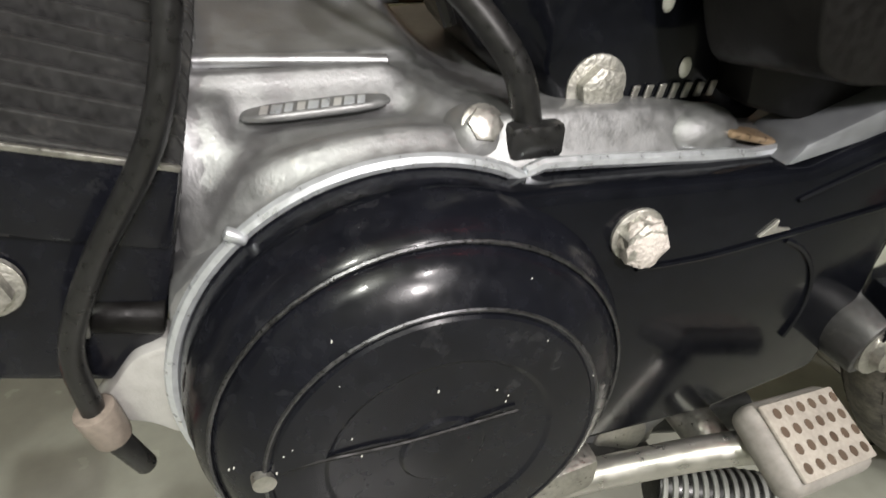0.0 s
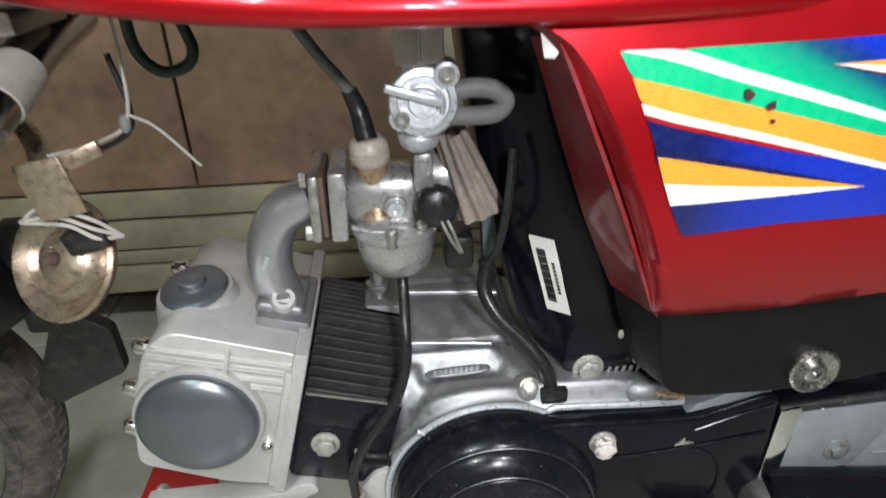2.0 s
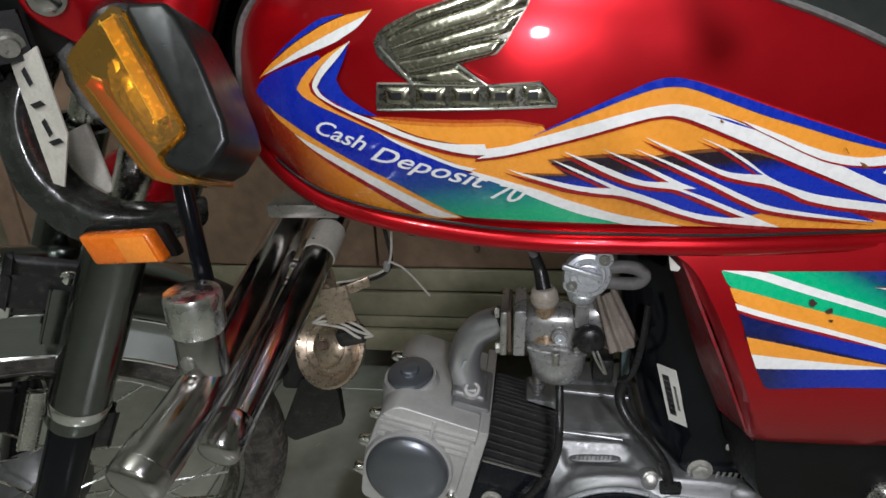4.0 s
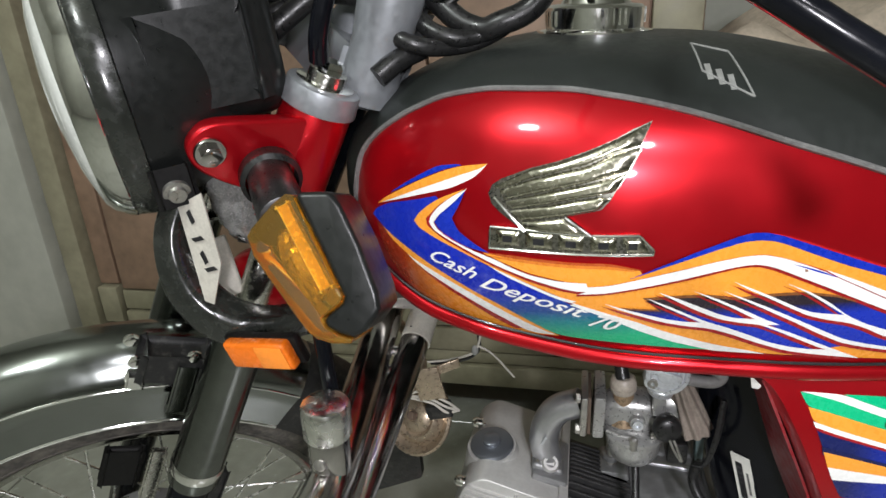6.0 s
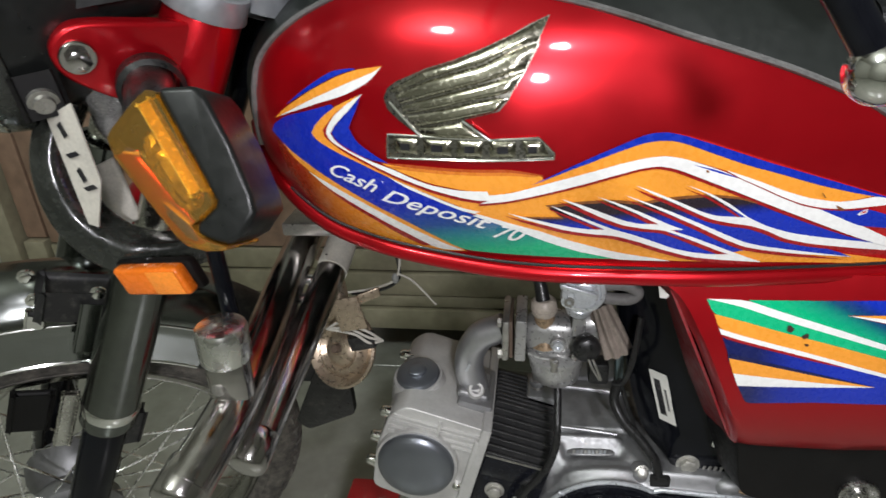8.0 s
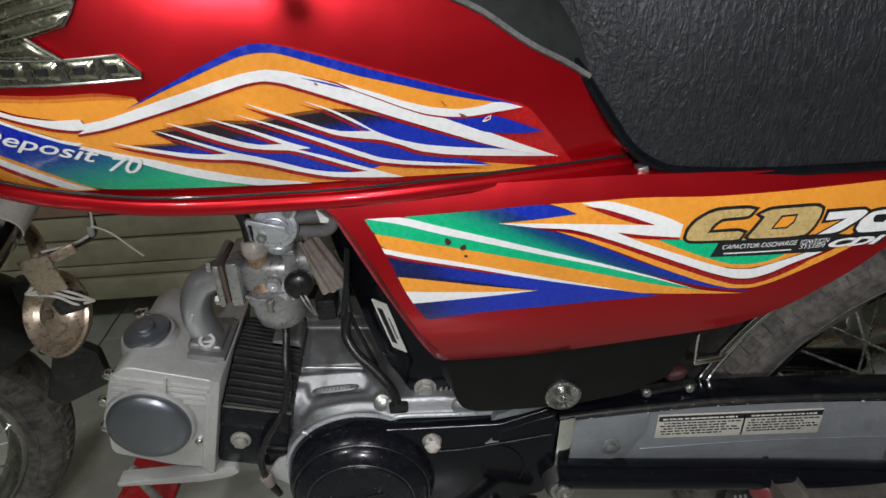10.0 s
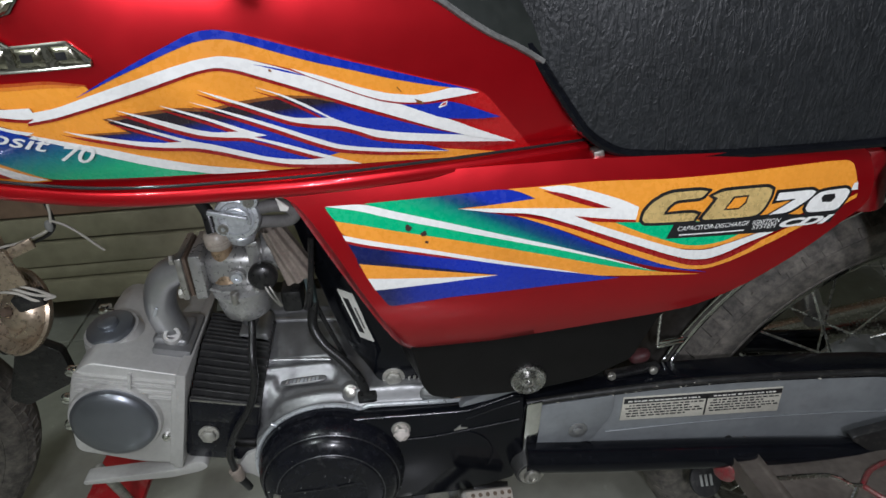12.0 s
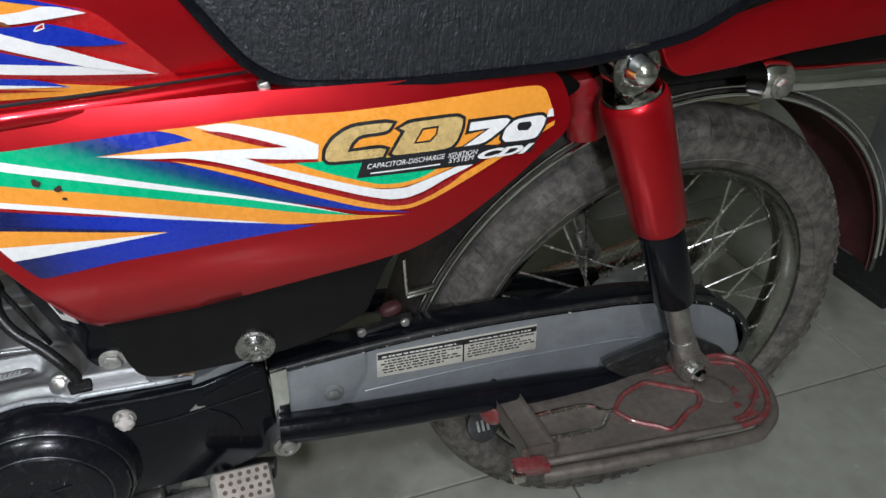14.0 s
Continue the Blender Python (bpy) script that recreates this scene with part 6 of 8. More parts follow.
bm = blob((0.0012, -0.0862, 0.3832), (0.0070, 0, 0.001), (0, 0.0055, 0), (-0.001, 0, 0.0078), 2.6, 16, 10)
for v in bm.verts:
    v.co += Vector((crust.uniform(-1, 1), crust.uniform(-0.6, 0.6), crust.uniform(-1, 1))) * 0.0012
part("corrosion_crust", bm, CRUST, bolt, "white flaky corrosion crust", 30)
part("rear_plate", prism([(0.056, 0.3985), (0.110, 0.4100), (0.116, 0.4190), (0.100, 0.4200), (0.062, 0.4060)], -0.079, -0.055, 0.0015), SILVER_PAINT, left_cover)

# carburettor and what hangs on it
manifold = part("inlet_pipe", tube([(-0.2005, -0.015, 0.470), (-0.2045, -0.016, 0.493), (-0.201, -0.018, 0.515), (-0.190, -0.020, 0.533), (-0.170, -0.022, 0.543)], (0.0142, 0.0135), 20, 8), CAST_SMOOTH, bike, "dull cast inlet elbow", 60)
part("elbow_foot", obox((-0.200, -0.014, 0.470), AX * 0.0155, YY * 0.020, UP * 0.0050, 0.004, 3), CAST, manifold)
part("elbow_bolt", lathe([(0, 0.0085), (0.007, 0.0085), (0.009, 0.007), (0.009, 0.0045), (0.005, 0.004), (0.005, 0)], en(-0.0375, -0.026, 0.0665), UP * 0.8 - YY * 0.6, 20), CAST_PALE, manifold)
part("elbow_mark", obox((-0.2035, -0.0335, 0.505), (0.002, 0, 0.004), (0, 0.0008, 0), (0.001, 0, -0.0006), 0), CAST_BRIGHT, manifold)
carb = part("carburettor", blob((-0.1260, -0.025, 0.5420), (0.0265, 0, 0), (0, 0.0175, 0), (0, 0, 0.0195), 3.0), CARB, bike, "fuel-stained carburettor")
part("clamp_flange", obox((-0.1680, -0.022, 0.5430), (0.0030, 0, 0), (0, 0.024, 0), (0.0006, 0, 0.0205), 0.002), PLATED, carb, "dull plated clamp flange")
part("gasket", obox((-0.1635, -0.022, 0.5432), (0.0016, 0, 0), (0, 0.021, 0), (0, 0, 0.0190), 0.0008), WOOD_DARK_SHADE, carb)
part("inlet_block", obox((-0.1550, -0.022, 0.5433), (0.0050, 0, 0), (0, 0.0235, 0), (0.0006, 0, 0.0212), 0.002), CARB, carb)
for z in (0.527, 0.560):
    part("flange_bolt", hexbolt((-0.1715, -0.040, z), (-1, 0, 0), 0.0045, 0.004), ZINC, carb)
part("float_bowl", lathe([(0, 0.0), (0, 0.016), (0.004, 0.0205), (0.016, 0.0235), (0.026, 0.0240), (0.027, 0.0262), (0.030, 0.0262), (0.031, 0.024), (0.034, 0)], (-0.1235, -0.032, 0.497), (0, 0, 1), 36), CARB, carb, "dull die-cast float bowl")
for a in (40, 150, 265):
    part("bowl_screw", rod((-0.1235 + 0.024 * math.cos(radians(a)), -0.032 + 0.024 * math.sin(radians(a)), 0.522), (-0.1235 + 0.024 * math.cos(radians(a)), -0.032 + 0.024 * math.sin(radians(a)), 0.533), 0.0036), STEEL, carb)
part("slide_tower", lathe([(0, 0.0135), (0.008, 0.0105), (0.012, 0.0090), (0.032, 0.0090), (0.032, 0)], (-0.1335, -0.0315, 0.5340), (-0.03, 0, 1), 28), STAINED, carb, "amber-stained slide tower", 50)
part("tower_cap", lathe([(0, 0.0095), (0.002, 0.0112), (0.0055, 0.0116), (0.006, 0.0108), (0.0075, 0.0108), (0.008, 0.0114), (0.013, 0.0108), (0.0155, 0.0085), (0.016, 0.0)], (-0.1345, -0.0315, 0.5645), (-0.08, 0, 1), 24), BEIGE_PALE, carb, "pale nylon tower cap")
part("side_boss", rod((-0.1225, -0.040, 0.5424), (-0.1225, -0.0475, 0.5424), 0.0068), CARB, carb)
part("idle_screw", lathe([(0, 0.0048), (0.003, 0.0046), (0.003, 0.0022), (0.001, 0.002), (0.001, 0)], (-0.1225, -0.0475, 0.5424), (0, -1, 0), 18), CAST_BRIGHT, carb)
part("jet_column", obox((-0.1055, -0.040, 0.562), (0.0055, 0, 0), (0, 0.006, 0), (0, 0, 0.0115), 0.002), CARB, carb)
part("body_rib", tube([(-0.148, -0.043, 0.530), (-0.135, -0.0475, 0.5285), (-0.118, -0.0480, 0.5275), (-0.100, -0.043, 0.5265)], 0.0016, 8, 6), CARB, carb)
part("idle_screw", hexbolt((-0.108, -0.046, 0.5315), (0, -1, 0), 0.0034, 0.003), STEEL, carb)
part("choke_knob", lathe([(0, 0.005), (0.006, 0.006), (0.007, 0.0105), (0.011, 0.0122), (0.016, 0.0118), (0.019, 0.009), (0.0195, 0)], (-0.1005, -0.042, 0.5455), (0.1, -1, 0.05), 28), RUBBER, carb, "round black choke knob", 60)
for dx in (-0.0017, 0.0017):
    part("choke_lever", tube([(-0.0960 + dx, -0.062, 0.5400), (-0.0920 + dx, -0.064, 0.5310), (-0.0870 + 0.3 * dx, -0.064, 0.5205)], 0.0011, 8, 4), STEEL, carb, "small steel choke lever")
part("outlet_neck", rod((-0.103, -0.022, 0.552), (-0.086, -0.022, 0.553), 0.0180, 0.0190, seg=24), CARB, carb)
B0, B1 = Vector((-0.0895, -0.036, 0.5825)), Vector((-0.0725, -0.034, 0.5330))
BD = (B1 - B0).normalized()
BE = Vector((0, 1, 0)).cross(BD).normalized()


def boot_skin(u, v):
    a = 2 * math.pi * u
    fold = 1 + 0.10 * math.cos(9 * a + 1.6 * v) + 0.05 * math.cos(4 * a - 3 * v)
    return B0.lerp(B1, v) + (BE * (math.cos(a) * (0.0085 + 0.0055 * v)) + Vector((0, math.sin(a) * (0.012 + 0.004 * v), 0))) * fold


part("intake_boot", grid(boot_skin, 72, 10, True), BEIGE, bike, "dusty beige folded rubber intake boot", 60)
part("cable_boot", tube([(-0.1358, -0.034, 0.579), (-0.1392, -0.0275, 0.594), (-0.1434, -0.028, 0.606)], (0.0062, 0.0046), 14, 6), RUBBER, bike, "black cable boot")
part("throttle_cable", tube([(-0.1430, -0.028, 0.605), (-0.1500, -0.028, 0.615), (-0.1585, -0.028, 0.626), (-0.178, -0.024, 0.655)], 0.0032, 12), GREY_RUBBER, bike, "grey sleeved throttle cable")
part("drain_hose", tube([(-0.122, -0.036, 0.500), (-0.121, -0.047, 0.486), (-0.1215, -0.064, 0.470), (-0.1225, -0.070, 0.449), (-0.131, -0.072, 0.422), (-0.150, -0.071, 0.391), (-0.162, -0.070, 0.364), (-0.1625, -0.069, 0.338)], 0.0034, 12, 10), RUBBER, bike, "black drain hose hanging before the crankcase")
part("hose_clip", rod((-0.1625, -0.069, 0.340), (-0.160, -0.068, 0.326), 0.0062, 0.0058), BEIGE, bike)
part("hose_tail", rod((-0.160, -0.068, 0.326), (-0.154, -0.066, 0.308), 0.0040, 0.0035), RUBBER, bike)

petcock = part("fuel_tap", lathe([(0, 0.0), (0, 0.0155), (0.004, 0.0172), (0.0115, 0.0175), (0.0135, 0.0165), (0.0142, 0.0135), (0.0130, 0.0125), (0.0130, 0.0080), (0.0142, 0.0072), (0.0142, 0)], (-0.1055, -0.058, 0.6070), (0.03, -1, 0.12), 36), CAST_BRIGHT, bike, "bright die-cast fuel tap", 40)
for x, z in ((-0.1162, 0.6010), (-0.0935, 0.6215)):
    part("tap_ear", rod((x, -0.058, z), (x, -0.0715, z), 0.0066), CAST_BRIGHT, petcock)
    part("tap_screw", lathe([(0, 0.0042), (0.002, 0.0040), (0.002, 0.0018), (0.0008, 0.0016), (0.0008, 0)], (x, -0.0715, z), (0, -1, 0), 16), STEEL, petcock)
part("tap_lever", obox((-0.1098, -0.0755, 0.6135), (0.0142, 0, -0.0044), (0, 0.0022, 0), (0.0006, 0, 0.0021), 0.0014), CAST_BRIGHT, petcock, "bright tap lever")
part("lever_arc", tube([(-0.1055 + 0.0100 * math.cos(radians(a)), -0.0725, 0.6070 + 0.0100 * math.sin(radians(a))) for a in range(-20, 121, 20)], 0.0015, 8, 3), CAST_BRIGHT, petcock)
part("tap_bowl", lathe([(0, 0.0), (0, 0.005), (0.003, 0.0095), (0.009, 0.0118), (0.011, 0.0105), (0.013, 0.0105), (0.014, 0.0125), (0.018, 0.0125), (0.018, 0)], (-0.108, -0.058, 0.580), (0.06, 0, 1), 20), CAST_BRIGHT, petcock)
for x in (-0.1125, -0.0999):
    part("tap_nut", box(x - 0.0058, x + 0.0058, -0.0705, -0.0495, 0.6265, 0.647, 0.0016), PAPER_DIRTY, petcock, "pale plated union nut")
part("tap_stem", rod((-0.1065, -0.060, 0.612), (-0.1065, -0.060, 0.660), 0.0085), CAST_BRIGHT, petcock)
part("fuel_hose", tube([(-0.090, -0.062, 0.611), (-0.079, -0.062, 0.6125), (-0.068, -0.062, 0.6105), (-0.0630, -0.061, 0.6045), (-0.068, -0.060, 0.5985), (-0.080, -0.058, 0.597), (-0.092, -0.055, 0.596), (-0.100, -0.050, 0.588)], 0.0050, 14, 10), GREY_RUBBER, bike, "grey looped fuel hose")

# backbone frame with its printed label
FRAME_NOSE = [(0.404, -0.014), (0.436, -0.040), (0.52, -0.062), (0.60, -0.078), (0.66, -0.085)]
FRAME_SLANT = [(0.404, 0.005), (0.425, 0.013), (0.44, 0.026), (0.452, 0.036), (0.66, 0.036)]
FRAME_BACK = [(0.398, 0.060), (0.44, 0.10), (0.56, 0.14), (0.66, 0.14)]
bm = bmesh.new()
rings = []
for z in (0.402, 0.412, 0.425, 0.44, 0.452, 0.48, 0.52, 0.56, 0.60, 0.66):
    nose, slant, back = lerp(FRAME_NOSE, z), lerp(FRAME_SLANT, z), lerp(FRAME_BACK, z)
    rings.append([bm.verts.new((x, y, z)) for x, y in ((nose, 0.035), (nose, -0.023), (nose + slant, -0.050), (back, -0.050), (back, 0.050), (nose + 0.012, 0.050))])
for a, b in zip(rings, rings[1:]):
    for k in range(6):
        bm.faces.new((a[k], a[(k + 1) % 6], b[(k + 1) % 6], b[k]))
bm.faces.new(rings[0][::-1])
bm.faces.new(rings[-1])
bmesh.ops.recalc_face_normals(bm, faces=bm.faces)
bevel(bm, 0.003, 2, 20)
bike_frame = part("frame", bm, BLACK_GLOSS, bike, "gloss black pressed steel frame")
FT, FU = Vector((0.80, -0.60, 0)), Vector((-0.2535, 0, 0.9673))
FN = FT.cross(FU).normalized()
LC = Vector((-0.0283, -0.0417, 0.4885)) + FN * 0.0016
label = part("frame_label", obox(LC, FT * 0.0078, FN * 0.0005, FU * 0.0277, 0.0004), PAPER, bike_frame, "white printed barcode label")
for k in range(22):
    w = 0.0005 + 0.0005 * ((k * 7) % 3) / 2
    part("label_bar", obox(LC - FT * 0.0022 + FN * 0.0006 + FU * (-0.0195 + 0.039 * k / 21), FT * 0.0029, FN * 0.0003, FU * w, 0), INK, label)
for k in range(9):
    part("label_mark", obox(LC + FT * 0.0042 + FN * 0.0006 + FU * (-0.0115 + 0.022 * k / 8), FT * 0.0010, FN * 0.0003, FU * 0.0008, 0), INK, label)
for k in range(7):
    part("stamped_mark", obox((0.0125 + 0.0050 * k, -0.0508, 0.4165), (0.0013, 0, 0), (0, 0.0005, 0), (0.0005, 0, 0.0026), 0.0003), STEEL, bike_frame)
part("frame_bolt", hexbolt((-0.002, -0.050, 0.4195), (0, -1, 0), 0.0078, 0.006, 0.0105), ZINC, bike_frame, "zinc engine mounting bolt")
for x, z in ((0.018, 0.445), (0.0165, 0.470), (0.030, 0.424)):
    part("rivet", blob((x, -0.0505, z), (0.0022, 0, 0), (0, 0.0014, 0), (0, 0, 0.0036), 2, 10, 6), PAPER, bike_frame)
part("wire_loom", tube([(-0.066, -0.030, 0.500), (-0.070, -0.036, 0.478), (-0.062, -0.045, 0.462), (-0.046, -0.052, 0.446), (-0.034, -0.058, 0.430), (-0.0285, -0.059, 0.412)], 0.0046, 12, 8), RUBBER, bike, "black sleeved wiring going into the crankcase")
part("loom_grommet", box(-0.0365, -0.0185, -0.0655, -0.050, 0.4025, 0.4145, 0.002), RUBBER, bike)
part("wire_loom", tube([(-0.074, -0.028, 0.56), (-0.071, -0.030, 0.53), (-0.066, -0.030, 0.500), (-0.058, -0.030, 0.470), (-0.046, -0.034, 0.436)], 0.0022, 8, 8), RUBBER, bike)
part("wire_loom", tube([(-0.056, -0.050, 0.575), (-0.060, -0.058, 0.545), (-0.066, -0.056, 0.515), (-0.072, -0.040, 0.50)], 0.0026, 8, 8), RUBBER, bike)
part("air_box_edge", prism(rounded([(-0.0715, 0.530), (-0.0640, 0.530), (-0.0635, 0.488), (-0.0695, 0.482)], 0.002, 2), -0.034, -0.022, 0.001), TEAL_DARK, bike, "teal plastic edge behind the carburettor")
part("rubber_block", box(-0.094, -0.076, -0.034, -0.010, 0.492, 0.514, 0.003), RUBBER, bike, "black rubber block")
part("case_rib", tube([(-0.121, 0.041, 0.4315), (-0.08, 0.037, 0.4312), (-0.045, 0.033, 0.4305)], 0.0028, 10), CAST_SMOOTH, crankcase)
part("case_rib", tube([(-0.122, -0.012, 0.4222), (-0.09, -0.015, 0.4218), (-0.062, -0.018, 0.4212)], 0.0022, 10), CAST_SMOOTH, crankcase)

# gear pedal with a dotted pad, and footrest stub
pedal = part("gear_lever", tube([(-0.045, -0.070, 0.250), (-0.015, -0.078, 0.259), (0.02, -0.088, 0.272), (0.05, -0.099, 0.285), (0.078, -0.110, 0.294)], 0.0068, 14, 6), PLATED, bike, "dull plated gear lever")
part("lever_boss", join(rod((0.030, -0.045, 0.264), (0.030, -0.070, 0.266), 0.0145, 0.0130, seg=24), obox((0.040, -0.060, 0.262), (0.012, 0, -0.002), (0, 0.006, 0), (0.001, 0, 0.010), 0.003)), STEEL, bike, "dusty metal shaft boss")
part("lever_clamp_block", prism(rounded([(0.004, 0.258), (0.010, 0.268), (0.026, 0.262), (0.052, 0.250), (0.040, 0.246), (0.012, 0.248)], 0.002, 2), -0.076, -0.064, 0.002), BLACK_DUSTY, bike, "black clamp block")
part("clamp_bolt", rod((-0.004, -0.074, 0.255), (0.006, -0.074, 0.260), 0.0055), CHROME, bike)
part("rest_bar", tube([(0.046, -0.052, 0.259), (0.075, -0.056, 0.256), (0.105, -0.062, 0.254)], 0.0105, 14, 4), BLACK_FIN, bike, "dusty footrest bar")
peg = part("footrest_rubber", rod((0.050, -0.075, 0.2335), (0.112, -0.098, 0.2265), 0.0115, seg=24), RUBBER, bike, "ribbed footrest rubber")
for k in range(14):
    f = (k + 0.5) / 14
    part("rubber_rib", rod((0.050 + 0.062 * f - 0.0011, -0.075 - 0.023 * f, 0.2335 - 0.007 * f), (0.050 + 0.062 * f + 0.0011, -0.0758 - 0.023 * f, 0.2333 - 0.007 * f), 0.0127, seg=20, w=0.0004), GREY_TRIM, peg)
PX, PY = Vector((0.955, 0.158, -0.196)).normalized(), Vector((-0.155, 0.90, 0.406)).normalized()
PY = (PY - PX * PY.dot(PX)).normalized()
PN = PX.cross(PY).normalized()
PC = Vector((0.0804, -0.1129, 0.3020))
pad = part("pedal_pad", obox(PC - PN * 0.007, PX * 0.0268, PY * 0.0178, PN * 0.007, 0.006, 4), PAD_RUBBER, pedal, "grey rubber pedal block")
part("pad_face", obox(PC + PN * 0.0006, PX * 0.0235, PY * 0.0146, PN * 0.001, 0.0008), PAD_FACE, pad, "worn beige pad face")
# flat dark discs paint the shade of the pad's holes; nothing is sunk
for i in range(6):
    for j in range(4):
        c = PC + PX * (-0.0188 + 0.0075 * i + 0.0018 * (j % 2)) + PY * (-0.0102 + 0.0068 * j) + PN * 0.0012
        part("hole_shade_disc", lathe([(0, 0.0), (0, 0.0022), (0.0006, 0.0021), (0.0006, 0)], c, PN, 10), WOOD_DARK_SHADE, pad)
part("kick_shaft", rod((0.06, -0.06, 0.275), (0.06, -0.092, 0.275), 0.009), STEEL, bike)
part("lever_clamp", obox((-0.008, -0.080, 0.272), (0.014, 0, 0.003), (0, 0.010, 0), (0, 0, 0.009), 0.004), STEEL, bike)

# bracket and red plate under the head
bracket = part("guard_bracket", prism(rounded([(-0.306, 0.336), (-0.306, 0.341), (-0.215, 0.344), (-0.200, 0.351), (-0.190, 0.350), (-0.187, 0.343), (-0.197, 0.338), (-0.225, 0.334)], 0.003, 3), -0.066, -0.050, 0.002), CAST_PALE, bike, "pale dusty bracket under the head")
part("guard_plate", box(-0.388, -0.318, 0.002, 0.115, 0.190, 0.200, 0.003), RED_DUSTY, bike, "dull red plate low under the head")
part("plate_stay", rod((-0.30, -0.045, 0.335), (-0.325, 0.02, 0.198), 0.005), STEEL, bike)
part("exhaust_pipe", tube([(-0.262, 0.01, 0.372), (-0.275, 0.03, 0.34), (-0.262, 0.06, 0.29), (-0.20, 0.09, 0.235), (-0.05, 0.115, 0.205), (0.2, 0.125, 0.215), (0.32, 0.13, 0.24)], 0.014, 18, 8), CHROME_DUSTY, bike, "chrome exhaust pipe")

# ---- wheels ----
def wheel(name, centre, axis, label, hub_r=0.055, hub_w=0.05, spokes=36, tr=0.236, rr=0.031):
    """A wire wheel: tyre, rim, hub and laced spokes."""
    c, a = Vector(centre), Vector(axis).normalized()
    w = part(name, lathe([(-hub_w, 0.0), (-hub_w, hub_r * 0.9), (-hub_w * 0.9, hub_r), (-hub_w * 0.5, hub_r * 0.95), (0, hub_r * 0.62), (hub_w * 0.5, hub_r * 0.95), (hub_w * 0.9, hub_r), (hub_w, hub_r * 0.9), (hub_w, 0)], c, a, 40), CAST, bike, label)
    prof = []
    for k in range(25):
        t = radians(-140 + 280 * k / 24)
        wide, high = rr * 0.98 * math.sin(t), rr * math.cos(t)
        prof.append((wide, tr + high))
    part("tyre", lathe([*prof, prof[0]], c, a, 96), TYRE, w, "dusty black tyre", 60)
    r0 = tr - rr * 0.77
    part("rim", lathe([(-0.019, r0 + 0.003), (-0.0205, r0 + 0.002), (-0.0205, r0 - 0.006), (-0.012, r0 - 0.010), (-0.006, r0 - 0.0165), (0.006, r0 - 0.0165), (0.012, r0 - 0.010), (0.0205, r0 - 0.006), (0.0205, r0 + 0.002), (0.019, r0 + 0.003), (-0.019, r0 + 0.003)], c, a, 96), RIM_CHROME, w, "dull chrome rim", 60)
    u, v = frame_of(a)
    for k in range(spokes):
        side = 1 if k % 2 else -1
        a1 = 2 * math.pi * k / spokes
        a0 = a1 + (0.75 if (k // 2) % 2 else -0.75)
        p0 = c + a * (side * hub_w * 0.8) + (u * math.cos(a0) + v * math.sin(a0)) * hub_r * 0.97
        p1 = c + a * (side * 0.004) + (u * math.cos(a1) + v * math.sin(a1)) * (r0 - 0.015)
        part("spoke", rod(p0, p1, 0.0014, seg=6, w=0.0002), CHROME_WORN, w)
    # shallow sidewall letters worn to plain bars, and tread blocks at the shoulder
    for k in range(56):
        t = 2 * math.pi * k / 56
        d = u * math.cos(t) + v * math.sin(t)
        e = a.cross(d)
        for s in (-1, 1):
            part("tread_block", obox(c + d * (tr + rr * 0.68) + a * (s * rr * 0.66), d * 0.0012 + a * (s * 0.001), e * 0.0070, a * 0.006 - d * (s * 0.004), 0.001, 1), TYRE, w)
    # rings and short radial ribs moulded into both sidewalls
    for s in (-1, 1):
        for q in (0.32, -0.42):
            ang = math.asin(max(-1.0, min(1.0, q)))
            part("sidewall_ring", tube([c + (u * math.cos(2 * math.pi * k / 60) + v * math.sin(2 * math.pi * k / 60)) * (tr + rr * math.sin(ang)) + a * (s * rr * 0.98 * math.cos(ang)) for k in range(60)], 0.0009, 6, 1, closed=True), TYRE, w)
        for k in range(90):
            t = 2 * math.pi * k / 90
            d = u * math.cos(t) + v * math.sin(t)
            part("sidewall_rib", obox(c + d * (tr + rr * 0.50) + a * (s * rr * 0.86), d * 0.0042 - a * (s * 0.0024), a.cross(d) * 0.0011, a * 0.0009, 0), TYRE, w)
    return w


def arc_sheet(centre, axis_f, axis_l, radius, half, a0, a1, depth=0.012, skirt=0.009, n=60, m=24):
    """A mudguard: a strip bent round the wheel, its section bowed, with upright side walls."""
    c, f, l = Vector(centre), Vector(axis_f).normalized(), Vector(axis_l).normalized()
    up = Vector((0, 0, 1)) - f * f.z
    up = (up - l * up.dot(l)).normalized()

    def fn(u, v):
        t = radians(a0 + (a1 - a0) * u)
        s = 2 * v - 1
        w = min(1.0, abs(s) / 0.75)
        r = radius - depth * w ** 2.2 - skirt * max(0, (abs(s) - 0.75) / 0.25)
        return c + (f * math.cos(t) + up * math.sin(t)) * r + l * (math.copysign(half * w, s) + 0.002 * s * abs(s) ** 6)
    bm = grid(fn, n, m)
    bmesh.ops.solidify(bm, geom=bm.faces[:], thickness=0.0016)
    return bm


